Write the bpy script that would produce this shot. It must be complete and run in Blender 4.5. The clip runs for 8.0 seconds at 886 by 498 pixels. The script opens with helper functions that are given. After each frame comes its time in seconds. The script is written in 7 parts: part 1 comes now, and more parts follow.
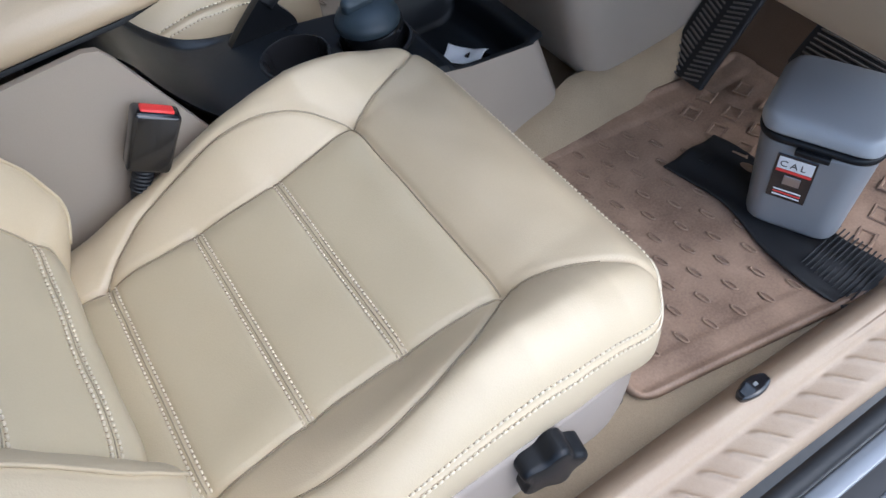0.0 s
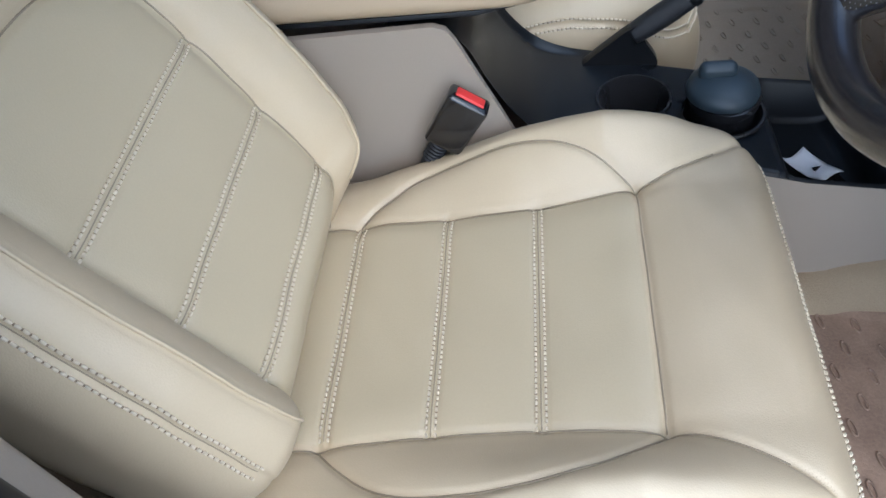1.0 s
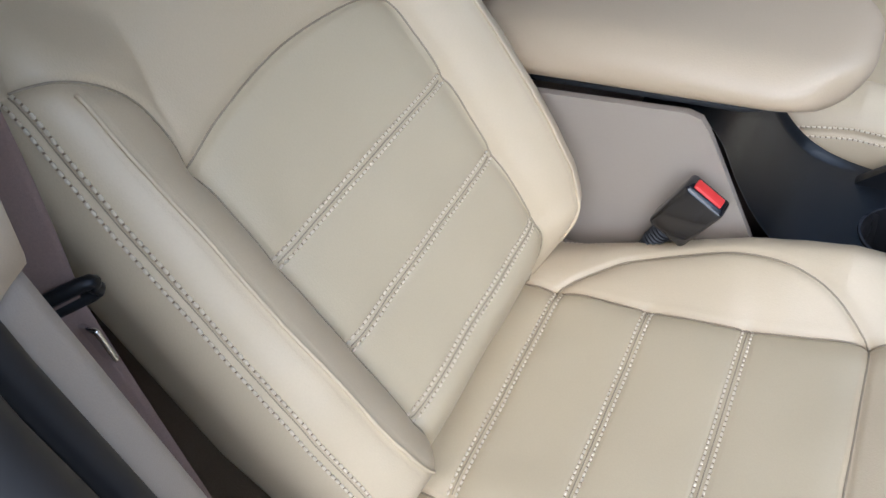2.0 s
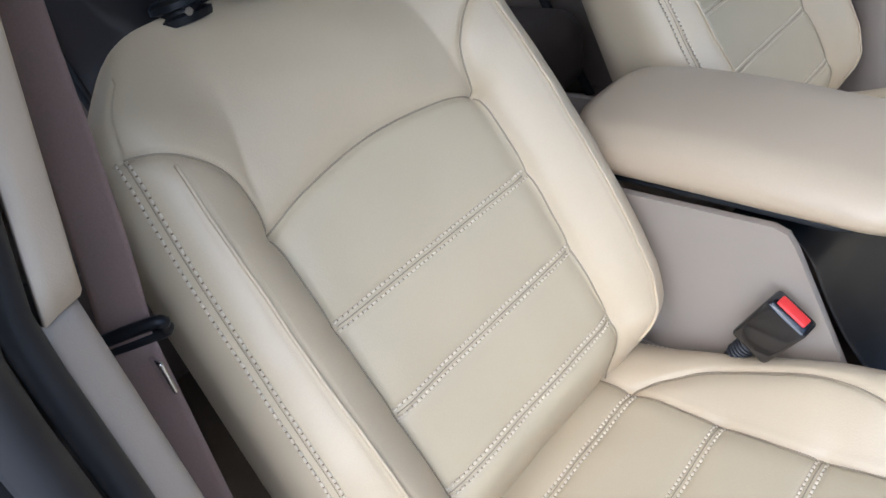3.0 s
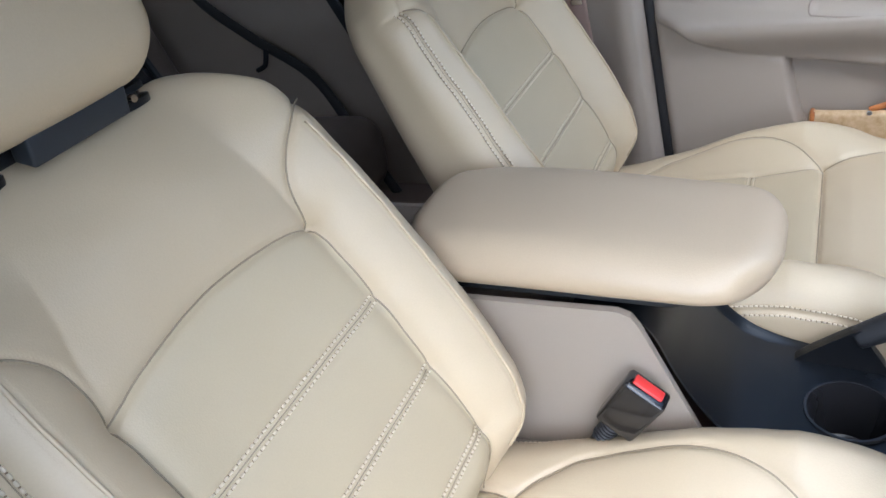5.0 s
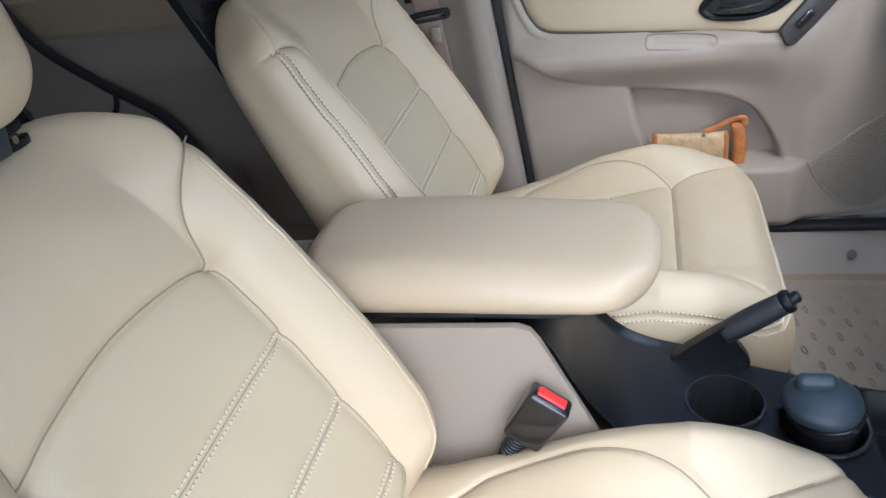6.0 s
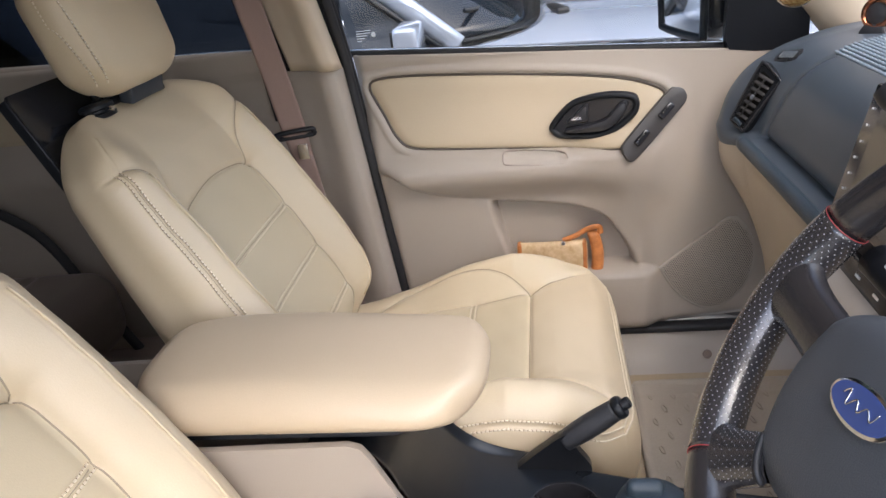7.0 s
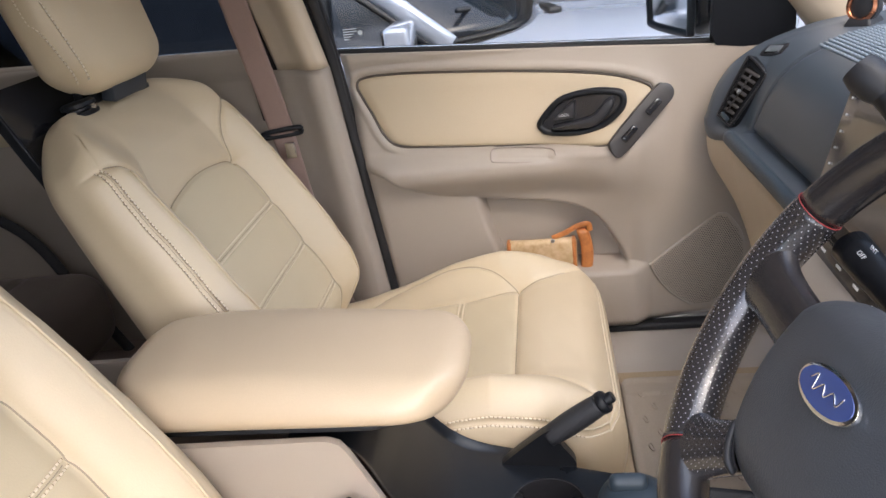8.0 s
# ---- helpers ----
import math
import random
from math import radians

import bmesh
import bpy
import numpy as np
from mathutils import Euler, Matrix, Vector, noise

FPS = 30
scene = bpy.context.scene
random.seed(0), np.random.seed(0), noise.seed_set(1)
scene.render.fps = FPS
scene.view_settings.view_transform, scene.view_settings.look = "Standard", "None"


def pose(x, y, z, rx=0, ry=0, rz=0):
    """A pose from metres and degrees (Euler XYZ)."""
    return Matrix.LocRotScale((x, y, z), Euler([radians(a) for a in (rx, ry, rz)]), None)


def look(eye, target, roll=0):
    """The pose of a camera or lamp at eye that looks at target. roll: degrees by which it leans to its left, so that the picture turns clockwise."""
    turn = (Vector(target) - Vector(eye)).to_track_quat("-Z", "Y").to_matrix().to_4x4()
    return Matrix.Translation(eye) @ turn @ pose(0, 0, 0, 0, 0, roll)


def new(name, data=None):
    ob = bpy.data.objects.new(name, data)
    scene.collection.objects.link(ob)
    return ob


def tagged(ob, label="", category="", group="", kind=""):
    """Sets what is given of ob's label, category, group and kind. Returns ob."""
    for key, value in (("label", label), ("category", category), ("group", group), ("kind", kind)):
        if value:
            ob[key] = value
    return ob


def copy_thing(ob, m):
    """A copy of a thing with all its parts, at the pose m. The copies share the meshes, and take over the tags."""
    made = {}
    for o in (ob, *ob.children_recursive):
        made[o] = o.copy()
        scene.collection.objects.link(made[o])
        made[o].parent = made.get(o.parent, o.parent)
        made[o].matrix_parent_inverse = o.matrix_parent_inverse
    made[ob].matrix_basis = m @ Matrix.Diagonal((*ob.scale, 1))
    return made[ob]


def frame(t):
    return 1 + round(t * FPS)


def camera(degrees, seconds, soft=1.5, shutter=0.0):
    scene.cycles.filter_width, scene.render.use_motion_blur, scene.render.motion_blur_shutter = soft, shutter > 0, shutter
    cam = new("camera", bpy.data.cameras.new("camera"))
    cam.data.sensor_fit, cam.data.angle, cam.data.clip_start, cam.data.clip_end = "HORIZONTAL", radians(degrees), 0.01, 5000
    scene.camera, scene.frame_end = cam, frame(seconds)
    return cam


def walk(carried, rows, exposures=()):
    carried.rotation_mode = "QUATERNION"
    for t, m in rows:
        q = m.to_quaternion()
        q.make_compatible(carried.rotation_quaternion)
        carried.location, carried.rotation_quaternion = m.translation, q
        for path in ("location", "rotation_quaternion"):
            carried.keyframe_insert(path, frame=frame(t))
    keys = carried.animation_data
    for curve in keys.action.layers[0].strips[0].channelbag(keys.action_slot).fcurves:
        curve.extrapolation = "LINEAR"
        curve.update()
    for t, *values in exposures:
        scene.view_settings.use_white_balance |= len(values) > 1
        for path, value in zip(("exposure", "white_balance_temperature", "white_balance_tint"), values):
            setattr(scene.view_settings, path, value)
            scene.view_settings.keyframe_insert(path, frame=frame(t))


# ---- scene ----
cam = camera(61.0, 8.0)

PATH = [
    (0, (0.098, -0.457, 0.95), (0.632, 0.654, -0.625), -10.0),
    (0.5, (0.186, -0.465, 0.949), (0.253, 0.831, -0.573), -11.6),
    (1, (0.209, -0.436, 0.963), (-0.068, 0.873, -0.524), -10.7),
    (1.5, (0.193, -0.395, 0.969), (-0.283, 0.9, -0.479), -9.6),
    (2, (0.226, -0.385, 0.984), (-0.611, 0.791, -0.401), -10.9),
    (3.5, (0.333, -0.344, 0.998), (-0.953, 0.765, -0.058), -12.6),
    (4, (0.333, -0.334, 1.009), (-0.889, 0.88, -0.007), -12.9),
    (4.5, (0.303, -0.333, 1.016), (-0.757, 1.017, -0.01), -13.0),
    (6, (0.219, -0.377, 1.022), (-0.278, 1.269, -0.001), -9.5),
    (6.5, (0.276, -0.373, 1.027), (-0.106, 1.364, 0.112), -7.8),
    (7, (0.324, -0.37, 1.039), (0.035, 1.431, 0.218), -7.2),
    (7.5, (0.344, -0.369, 1.034), (0.067, 1.45, 0.251), -6.6),
    (8, (0.347, -0.368, 1.024), (0.055, 1.437, 0.213), -7.6),
]
EXPOSURES = [(0, 1.17, 5380, 8), (1.0, 1.20, 5290, 6), (2.0, 1.34, 5420, 9), (3.4, 1.60, 5330, 10), (4.5, 1.64, 5400, 9), (6.2, 1.76, 5480, 8), (7.2, 1.90, 6300, 14), (8, 1.91, 6360, 14)]
walk(cam, [(t, look(eye, target, roll)) for t, eye, target, roll in PATH], EXPOSURES)

# ---- world, sun, exposure ----
world = bpy.data.worlds.new("sky")
scene.world = world
world.use_nodes = True
wn = world.node_tree
sky = wn.nodes.new("ShaderNodeTexSky")
sky.sky_type = 'NISHITA'
sky.sun_disc = False
sky.sun_elevation = radians(50)
sky.sun_rotation = radians(155)
sky.air_density, sky.dust_density = 1.0, 3.0
wn.nodes["Background"].inputs["Strength"].default_value = 0.15
wn.links.new(sky.outputs[0], wn.nodes["Background"].inputs["Color"])
sun_data = bpy.data.lights.new("sun", 'SUN')
sun_data.energy, sun_data.angle, sun_data.color = 1.05, radians(115), (1.0, 0.985, 0.965)
sun = new("sun", sun_data)
sun.matrix_world = look((3.4, -4.4, 6.6), (0.1, 0.25, 0.45))

# ---- materials ----
def mat(name, color, rough=0.5, metal=0.0, spec=0.5, grain=0.0, grain_scale=900.0, bump=0.0, bump_scale=900.0,
        stain=0.0, stain_scale=7.0, coat=0.0, dark=None, voro=False):
    """A procedural surface: base colour with fine grain and broad unevenness, and a fine relief."""
    m = bpy.data.materials.new(name)
    m.use_nodes = True
    nt = m.node_tree
    b = nt.nodes["Principled BSDF"]
    b.inputs["Roughness"].default_value = rough
    b.inputs["Metallic"].default_value = metal
    b.inputs["Specular IOR Level"].default_value = spec
    b.inputs["Coat Weight"].default_value = coat
    b.inputs["Coat Roughness"].default_value = 0.15
    tc = nt.nodes.new("ShaderNodeTexCoord")
    low = dark or tuple(c * 0.72 for c in color)
    n1 = nt.nodes.new("ShaderNodeTexNoise")
    n1.inputs["Scale"].default_value = stain_scale
    n1.inputs["Detail"].default_value = 5.0
    n2 = nt.nodes.new("ShaderNodeTexNoise")
    n2.inputs["Scale"].default_value = grain_scale
    n2.inputs["Detail"].default_value = 3.0
    mixed = nt.nodes.new("ShaderNodeMix")
    mixed.data_type = 'RGBA'
    mixed.inputs["A"].default_value = (*color, 1)
    mixed.inputs["B"].default_value = (*low, 1)
    r1 = nt.nodes.new("ShaderNodeMapRange")
    r1.inputs["From Min"].default_value, r1.inputs["From Max"].default_value = 0.35, 0.7
    r1.inputs["To Max"].default_value = stain
    r2 = nt.nodes.new("ShaderNodeMapRange")
    r2.inputs["From Min"].default_value, r2.inputs["From Max"].default_value = 0.3, 0.7
    r2.inputs["To Max"].default_value = grain
    add = nt.nodes.new("ShaderNodeMath")
    add.operation, add.use_clamp = 'ADD', True
    for n in (n1, n2):
        nt.links.new(tc.outputs["Object"], n.inputs["Vector"])
    nt.links.new(n1.outputs["Fac"], r1.inputs["Value"])
    nt.links.new(n2.outputs["Fac"], r2.inputs["Value"])
    nt.links.new(r1.outputs[0], add.inputs[0])
    nt.links.new(r2.outputs[0], add.inputs[1])
    nt.links.new(add.outputs[0], mixed.inputs["Factor"])
    nt.links.new(mixed.outputs["Result"], b.inputs["Base Color"])
    rr = nt.nodes.new("ShaderNodeMapRange")
    rr.inputs["To Min"].default_value, rr.inputs["To Max"].default_value = max(rough - 0.06, 0), min(rough + 0.1, 1)
    nt.links.new(n1.outputs["Fac"], rr.inputs["Value"])
    nt.links.new(rr.outputs[0], b.inputs["Roughness"])
    if bump:
        bp = nt.nodes.new("ShaderNodeBump")
        bp.inputs["Strength"].default_value = bump
        bp.inputs["Distance"].default_value = 0.001
        if voro:
            v = nt.nodes.new("ShaderNodeTexVoronoi")
            v.inputs["Scale"].default_value = bump_scale
            nt.links.new(tc.outputs["Object"], v.inputs["Vector"])
            nt.links.new(v.outputs["Distance"], bp.inputs["Height"])
        else:
            n3 = nt.nodes.new("ShaderNodeTexNoise")
            n3.inputs["Scale"].default_value = bump_scale
            n3.inputs["Detail"].default_value = 4.0
            nt.links.new(tc.outputs["Object"], n3.inputs["Vector"])
            nt.links.new(n3.outputs["Fac"], bp.inputs["Height"])
        nt.links.new(bp.outputs[0], b.inputs["Normal"])
    return m


def clear(name, color, rough=0.0, ior=1.45):
    """Thin tinted glass: see-through with a real gloss."""
    m = bpy.data.materials.new(name)
    m.use_nodes = True
    nt = m.node_tree
    out = nt.nodes["Material Output"]
    nt.nodes.remove(nt.nodes["Principled BSDF"])
    tr = nt.nodes.new("ShaderNodeBsdfTransparent")
    tr.inputs["Color"].default_value = (*color, 1)
    gl = nt.nodes.new("ShaderNodeBsdfGlossy")
    gl.inputs["Roughness"].default_value = rough
    fr = nt.nodes.new("ShaderNodeFresnel")
    fr.inputs["IOR"].default_value = ior
    mx = nt.nodes.new("ShaderNodeMixShader")
    nt.links.new(fr.outputs[0], mx.inputs[0])
    nt.links.new(tr.outputs[0], mx.inputs[1])
    nt.links.new(gl.outputs[0], mx.inputs[2])
    nt.links.new(mx.outputs[0], out.inputs["Surface"])
    return m


LEATHER = mat("beige_leather", (0.555, 0.455, 0.305), 0.37, grain=0.10, grain_scale=500, bump=0.11, bump_scale=750,
              stain=0.12, stain_scale=5, voro=True)
LEATHER_IN = mat("beige_leather_insert", (0.525, 0.440, 0.292), 0.37, grain=0.10, grain_scale=500, bump=0.11, bump_scale=750,
                 stain=0.12, stain_scale=5, voro=True)
TAN = mat("tan_leather", (0.46, 0.375, 0.255), 0.45, grain=0.1, grain_scale=500, bump=0.2, bump_scale=700, stain=0.12, voro=True)
# leather darkened to carry the shade inside the seam gaps
SEAM = mat("shaded_seam_leather", (0.31, 0.255, 0.175), 0.6, grain=0.2)
NEEDLE = mat("needle_hole_brown", (0.25, 0.19, 0.125), 0.8, grain=0.2)
THREAD = mat("cream_thread", (0.70, 0.61, 0.46), 0.7, grain=0.3, grain_scale=1500)
TAUPE = mat("taupe_plastic", (0.365, 0.315, 0.260), 0.44, grain=0.12, grain_scale=700, bump=0.25, bump_scale=900, stain=0.15)
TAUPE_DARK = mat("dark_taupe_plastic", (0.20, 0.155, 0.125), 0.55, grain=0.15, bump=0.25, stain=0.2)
CREAM = mat("cream_plastic", (0.56, 0.47, 0.35), 0.5, grain=0.1, bump=0.2, stain=0.15)
BLACK = mat("black_plastic", (0.008, 0.009, 0.011), 0.36, spec=0.3, grain=0.2, bump=0.25, bump_scale=1100, stain=0.3)
BLACK_SOFT = mat("black_soft_plastic", (0.018, 0.019, 0.022), 0.42, spec=0.4, grain=0.2, bump=0.15, bump_scale=1300, stain=0.3, voro=True)
BLACK_GLOSS = mat("gloss_black_plastic", (0.012, 0.012, 0.014), 0.12, stain=0.2, coat=0.5)
BLACK_SATIN = mat("satin_black_plastic", (0.022, 0.022, 0.024), 0.25, grain=0.1, stain=0.2)
BLOCK_GREY = mat("matt_blue_black", (0.022, 0.028, 0.036), 0.5, grain=0.2, stain=0.2)
SEAL = mat("black_rubber_seal", (0.012, 0.012, 0.013), 0.6, grain=0.2, stain=0.3)
MAT_BROWN = mat("brown_rubber_mat", (0.43, 0.295, 0.205), 0.5, grain=0.25, grain_scale=300, bump=0.4, bump_scale=300,
                stain=0.65, stain_scale=13, dark=(0.15, 0.095, 0.065))
MAT_BEIGE = mat("beige_rubber_mat", (0.38, 0.32, 0.25), 0.6, grain=0.25, grain_scale=300, bump=0.4, bump_scale=300,
                stain=0.35, stain_scale=9)
MAT_BLACK = mat("black_rubber_mat", (0.016, 0.017, 0.019), 0.5, grain=0.3, bump=0.4, stain=0.4)
CARPET = mat("beige_carpet", (0.42, 0.33, 0.22), 0.95, spec=0.1, grain=0.45, grain_scale=700, bump=0.9, bump_scale=500, stain=0.4, stain_scale=12)
CHROME = mat("chrome", (0.8, 0.8, 0.8), 0.08, metal=1.0)
STEEL = mat("brushed_steel", (0.55, 0.56, 0.58), 0.3, metal=1.0, grain=0.15, stain=0.2)
RED = mat("red_button_plastic", (0.75, 0.045, 0.04), 0.4, grain=0.1)
STRAP = mat("brown_belt_webbing", (0.24, 0.165, 0.135), 0.75, grain=0.35, grain_scale=600, bump=0.5, bump_scale=1500)
GREY_BIN = mat("grey_painted_plastic", (0.24, 0.245, 0.255), 0.33, grain=0.1, stain=0.12, bump=0.1, bump_scale=400)
BLUEGREY = mat("blue_grey_plastic", (0.036, 0.052, 0.066), 0.38, grain=0.15, bump=0.3, stain=0.3)
PAPER = mat("white_paper", (0.8, 0.8, 0.82), 0.8, grain=0.05)
WHITE = mat("white_print", (0.8, 0.8, 0.8), 0.5)
PIPING = mat("dark_brown_piping", (0.07, 0.055, 0.042), 0.5, grain=0.2)
BLUE = mat("blue_enamel", (0.05, 0.08, 0.24), 0.38, coat=0.3)
SCUFF = mat("pale_scuffed_plastic", (0.15, 0.155, 0.16), 0.6, grain=0.3)
ORANGE = mat("orange_leather", (0.55, 0.21, 0.06), 0.45, grain=0.3, grain_scale=150, stain=0.6, stain_scale=60, dark=(0.3, 0.10, 0.03))
STRAW = mat("straw_leather", (0.68, 0.52, 0.32), 0.55, grain=0.3, grain_scale=150, stain=0.6, stain_scale=60, dark=(0.42, 0.26, 0.11))
COPPER = mat("copper_trim", (0.75, 0.30, 0.16), 0.25, metal=1.0)
GLASS = clear("window_glass", (0.93, 0.95, 0.95))
GLASS_TINT = clear("tinted_window_glass", (0.30, 0.33, 0.36))
GLASS_DARK = clear("dark_window_glass", (0.08, 0.09, 0.10))

KNEE_TAN = mat("tan_plastic", (0.40, 0.325, 0.235), 0.5, grain=0.12, bump=0.2, stain=0.2)
CARPET_DARK = mat("dark_brown_carpet", (0.15, 0.10, 0.068), 0.95, spec=0.1, grain=0.45, grain_scale=700, bump=0.9, bump_scale=500, stain=0.4, stain_scale=12)
TAUPE_LIGHT = mat("pale_taupe_plastic", (0.30, 0.252, 0.212), 0.45, grain=0.1, bump=0.2, stain=0.15)
BLACK_DECK = mat("blue_black_plastic", (0.006, 0.008, 0.011), 0.28, spec=0.42, grain=0.2, bump=0.25, bump_scale=1200, stain=0.35)
LEATHER_ARM = mat("beige_armrest_leather", (0.53, 0.425, 0.292), 0.33, grain=0.10, grain_scale=500, bump=0.12, bump_scale=700, stain=0.12, stain_scale=6, voro=True)
GRIP = mat("dimpled_black_rubber", (0.02, 0.021, 0.024), 0.42, grain=0.1, bump=0.6, bump_scale=900, stain=0.3, voro=True)
GREY_LID = mat("silver_grey_plastic", (0.34, 0.355, 0.375), 0.34, grain=0.15, grain_scale=900, stain=0.12, bump=0.15, bump_scale=500)
TREAD = mat("worn_rubber_tread", (0.16, 0.14, 0.125), 0.6, grain=0.3, stain=0.4)
SILL = mat("scuffed_beige_plastic", (0.38, 0.29, 0.20), 0.5, grain=0.2, grain_scale=300, bump=0.3, bump_scale=500, stain=0.4, stain_scale=14, dark=(0.30, 0.21, 0.14))
STEEL_PAINT = mat("silver_car_paint", (0.24, 0.25, 0.265), 0.32, metal=0.3, grain=0.1, stain=0.2, coat=0.6)

DARKGREY = mat("dark_grey_plastic", (0.036, 0.033, 0.031), 0.4, grain=0.15, bump=0.2, stain=0.3)
HOLE = mat("dark_hole", (0.01, 0.009, 0.008), 0.9, spec=0.1)
DASH_BLACK = mat("black_dash_plastic", (0.066, 0.081, 0.097), 0.36, spec=0.7, grain=0.25, grain_scale=700, bump=0.10, bump_scale=1400, stain=0.25, stain_scale=6)
SCREEN = mat("screen_glass", (0.015, 0.02, 0.025), 0.06, coat=1.0)
PAD_GREY = mat("grey_woven_pvc", (0.22, 0.27, 0.31), 0.5, grain=0.3, stain=0.3)
BLACK_LEATHER = mat("black_leather", (0.026, 0.024, 0.025), 0.22, coat=0.8, grain=0.2, bump=0.25, bump_scale=600, stain=0.3, voro=True)
PERF = mat("perforated_black_leather", (0.030, 0.028, 0.030), 0.20, coat=1.0, grain=0.2, bump=0.2, bump_scale=600, stain=0.3, voro=True)
AIRBAG = mat("grained_dark_grey", (0.064, 0.071, 0.081), 0.38, grain=0.2, bump=0.3, bump_scale=900, stain=0.35, stain_scale=20, voro=True)
PERF_HOLE = mat("grey_pin_holes", (0.34, 0.34, 0.345), 0.7)
RED_THREAD = mat("red_thread", (0.35, 0.03, 0.03), 0.6)
GREY_THREAD = mat("grey_thread", (0.24, 0.25, 0.26), 0.6)

REAR_LEATHER = mat("dark_brown_leather", (0.11, 0.088, 0.074), 0.36, grain=0.15, bump=0.25, bump_scale=600, stain=0.25, voro=True)
HEADLINER = mat("grey_headliner_cloth", (0.40, 0.37, 0.33), 0.95, spec=0.1, grain=0.2, grain_scale=800, bump=0.4, bump_scale=900, stain=0.1)
MIRROR = mat("mirror_silver", (0.85, 0.87, 0.88), 0.02, metal=1.0)
GOLD = mat("gold_flakes", (0.55, 0.40, 0.18), 0.15, metal=0.4, grain=0.9, grain_scale=260, stain=0.7, stain_scale=120, dark=(0.22, 0.12, 0.03), coat=1.0)
ASPHALT = mat("dusty_concrete", (0.20, 0.19, 0.175), 0.9, spec=0.2, grain=0.4, grain_scale=40, bump=0.6, bump_scale=60, stain=0.5, stain_scale=0.8)
CAR_SILVER = mat("silver_white_paint", (0.36, 0.39, 0.45), 0.06, metal=0.3, grain=0.05, stain=0.1, coat=1.0)
CAR_GLASS = mat("dark_car_glass", (0.010, 0.013, 0.018), 0.03, spec=0.35, stain=0.2)
TRUSS = mat("pale_grey_steel_paint", (0.62, 0.64, 0.66), 0.5, grain=0.1, stain=0.3)
GREEN_SHEET = mat("green_roof_sheet", (0.04, 0.16, 0.13), 0.4, grain=0.1, stain=0.3, stain_scale=1.0)
# gate and wall colours hold the shade of the far yard
GATE_GREY = mat("shaded_gate_paint", (0.030, 0.033, 0.033), 0.5, grain=0.2, stain=0.3)
WALL_SHADED = mat("shaded_wall", (0.035, 0.036, 0.038), 0.9, grain=0.3, grain_scale=6, stain=0.5, stain_scale=1.0)


# ---- building helpers ----
def raw(name, verts, faces, material, parent=None, label="", smooth=True):
    """Link one mesh from vertex and face arrays."""
    me = bpy.data.meshes.new(name)
    verts = np.asarray([tuple(v) for v in verts], float) if not isinstance(verts, np.ndarray) else verts
    faces = faces.tolist() if isinstance(faces, np.ndarray) else [tuple(map(int, f)) for f in faces]
    me.from_pydata(verts.tolist(), [], faces)
    me.materials.append(material)
    me.update()
    if smooth:
        me.polygons.foreach_set("use_smooth", [True] * len(me.polygons))
    return hang(new(name, me), parent, label)


def hang(ob, parent=None, label=""):
    if parent is not None:
        ob.parent = parent
        ob.matrix_parent_inverse = world_of(parent).inverted()
    if label:
        ob["label"] = label
    return ob


def world_of(ob):
    m = ob.matrix_basis.copy()
    if ob.parent is not None:
        m = world_of(ob.parent) @ ob.matrix_parent_inverse @ m
    return m


def part(name, bm, material, parent=None, label="", smooth=True, angle=40):
    """Link a bmesh as one mesh object under a thing or a part."""
    me = bpy.data.meshes.new(name)
    if smooth:
        for f in bm.faces:
            f.smooth = True
        for e in bm.edges:
            if len(e.link_faces) == 2 and e.calc_face_angle(0) > radians(angle):
                e.smooth = False
    bm.to_mesh(me)
    bm.free()
    me.materials.append(material)
    return hang(new(name, me), parent, label)


def thing(name, at, label, category, group="", kind=""):
    ob = new(name)
    ob.empty_display_size = 0.05
    ob.location = at
    return tagged(ob, label, category, group, kind)


def lattice(hx, hy, hz, r, cell):
    """The surface of a rounded box about the origin, as vertices, faces and the way out at each vertex."""
    n = [max(3, round(2 * h / cell)) for h in (hx, hy, hz)]
    half = np.array((hx, hy, hz))
    base = np.array((1, n[0] + 1, (n[0] + 1) * (n[1] + 1)))
    quads = []
    for ax in range(3):
        u, v = (ax + 1) % 3, (ax + 2) % 3
        I, J = np.meshgrid(np.arange(n[u]), np.arange(n[v]), indexing="ij")
        I, J = I.ravel(), J.ravel()
        for side in (0, n[ax]):
            q = [side * base[ax] + (I + a) * base[u] + (J + b) * base[v] for a, b in ((0, 0), (1, 0), (1, 1), (0, 1))]
            quads.append(np.stack(q if side else q[::-1], 1))
    quads = np.concatenate(quads)
    ids, faces = np.unique(quads, return_inverse=True)
    faces = faces.reshape(-1, 4)
    grid = np.stack([ids % base[1], ids // base[1] % (n[1] + 1), ids // base[2]], 1)
    p = (grid / np.array(n) * 2 - 1) * half
    inner = np.clip(p, -(half - r), half - r)
    d = p - inner
    ln = np.linalg.norm(d, axis=1, keepdims=True)
    d = d / np.where(ln > 1e-9, ln, 1)
    return inner + d * r, faces, d


def soft_corner(a, b, ha, hb, ra, low=True, high=True, side=0):
    """Round the corners of a rectangle ha x hb in plan with radius ra."""
    u = np.clip((np.abs(a) - (ha - ra)) / ra, 0, 1)
    w = np.clip((np.abs(b) - (hb - ra)) / ra, 0, 1)
    on = ((b > 0) & high) | ((b <= 0) & low)
    if side:
        on = on & (a * side > 0)
    on = on & (u > 0) & (w > 0)
    a2 = np.where(on, np.sign(a) * (ha - ra + ra * u * np.sqrt(1 - w * w / 2)), a)
    b2 = np.where(on, np.sign(b) * (hb - ra + ra * w * np.sqrt(1 - u * u / 2)), b)
    return a2, b2


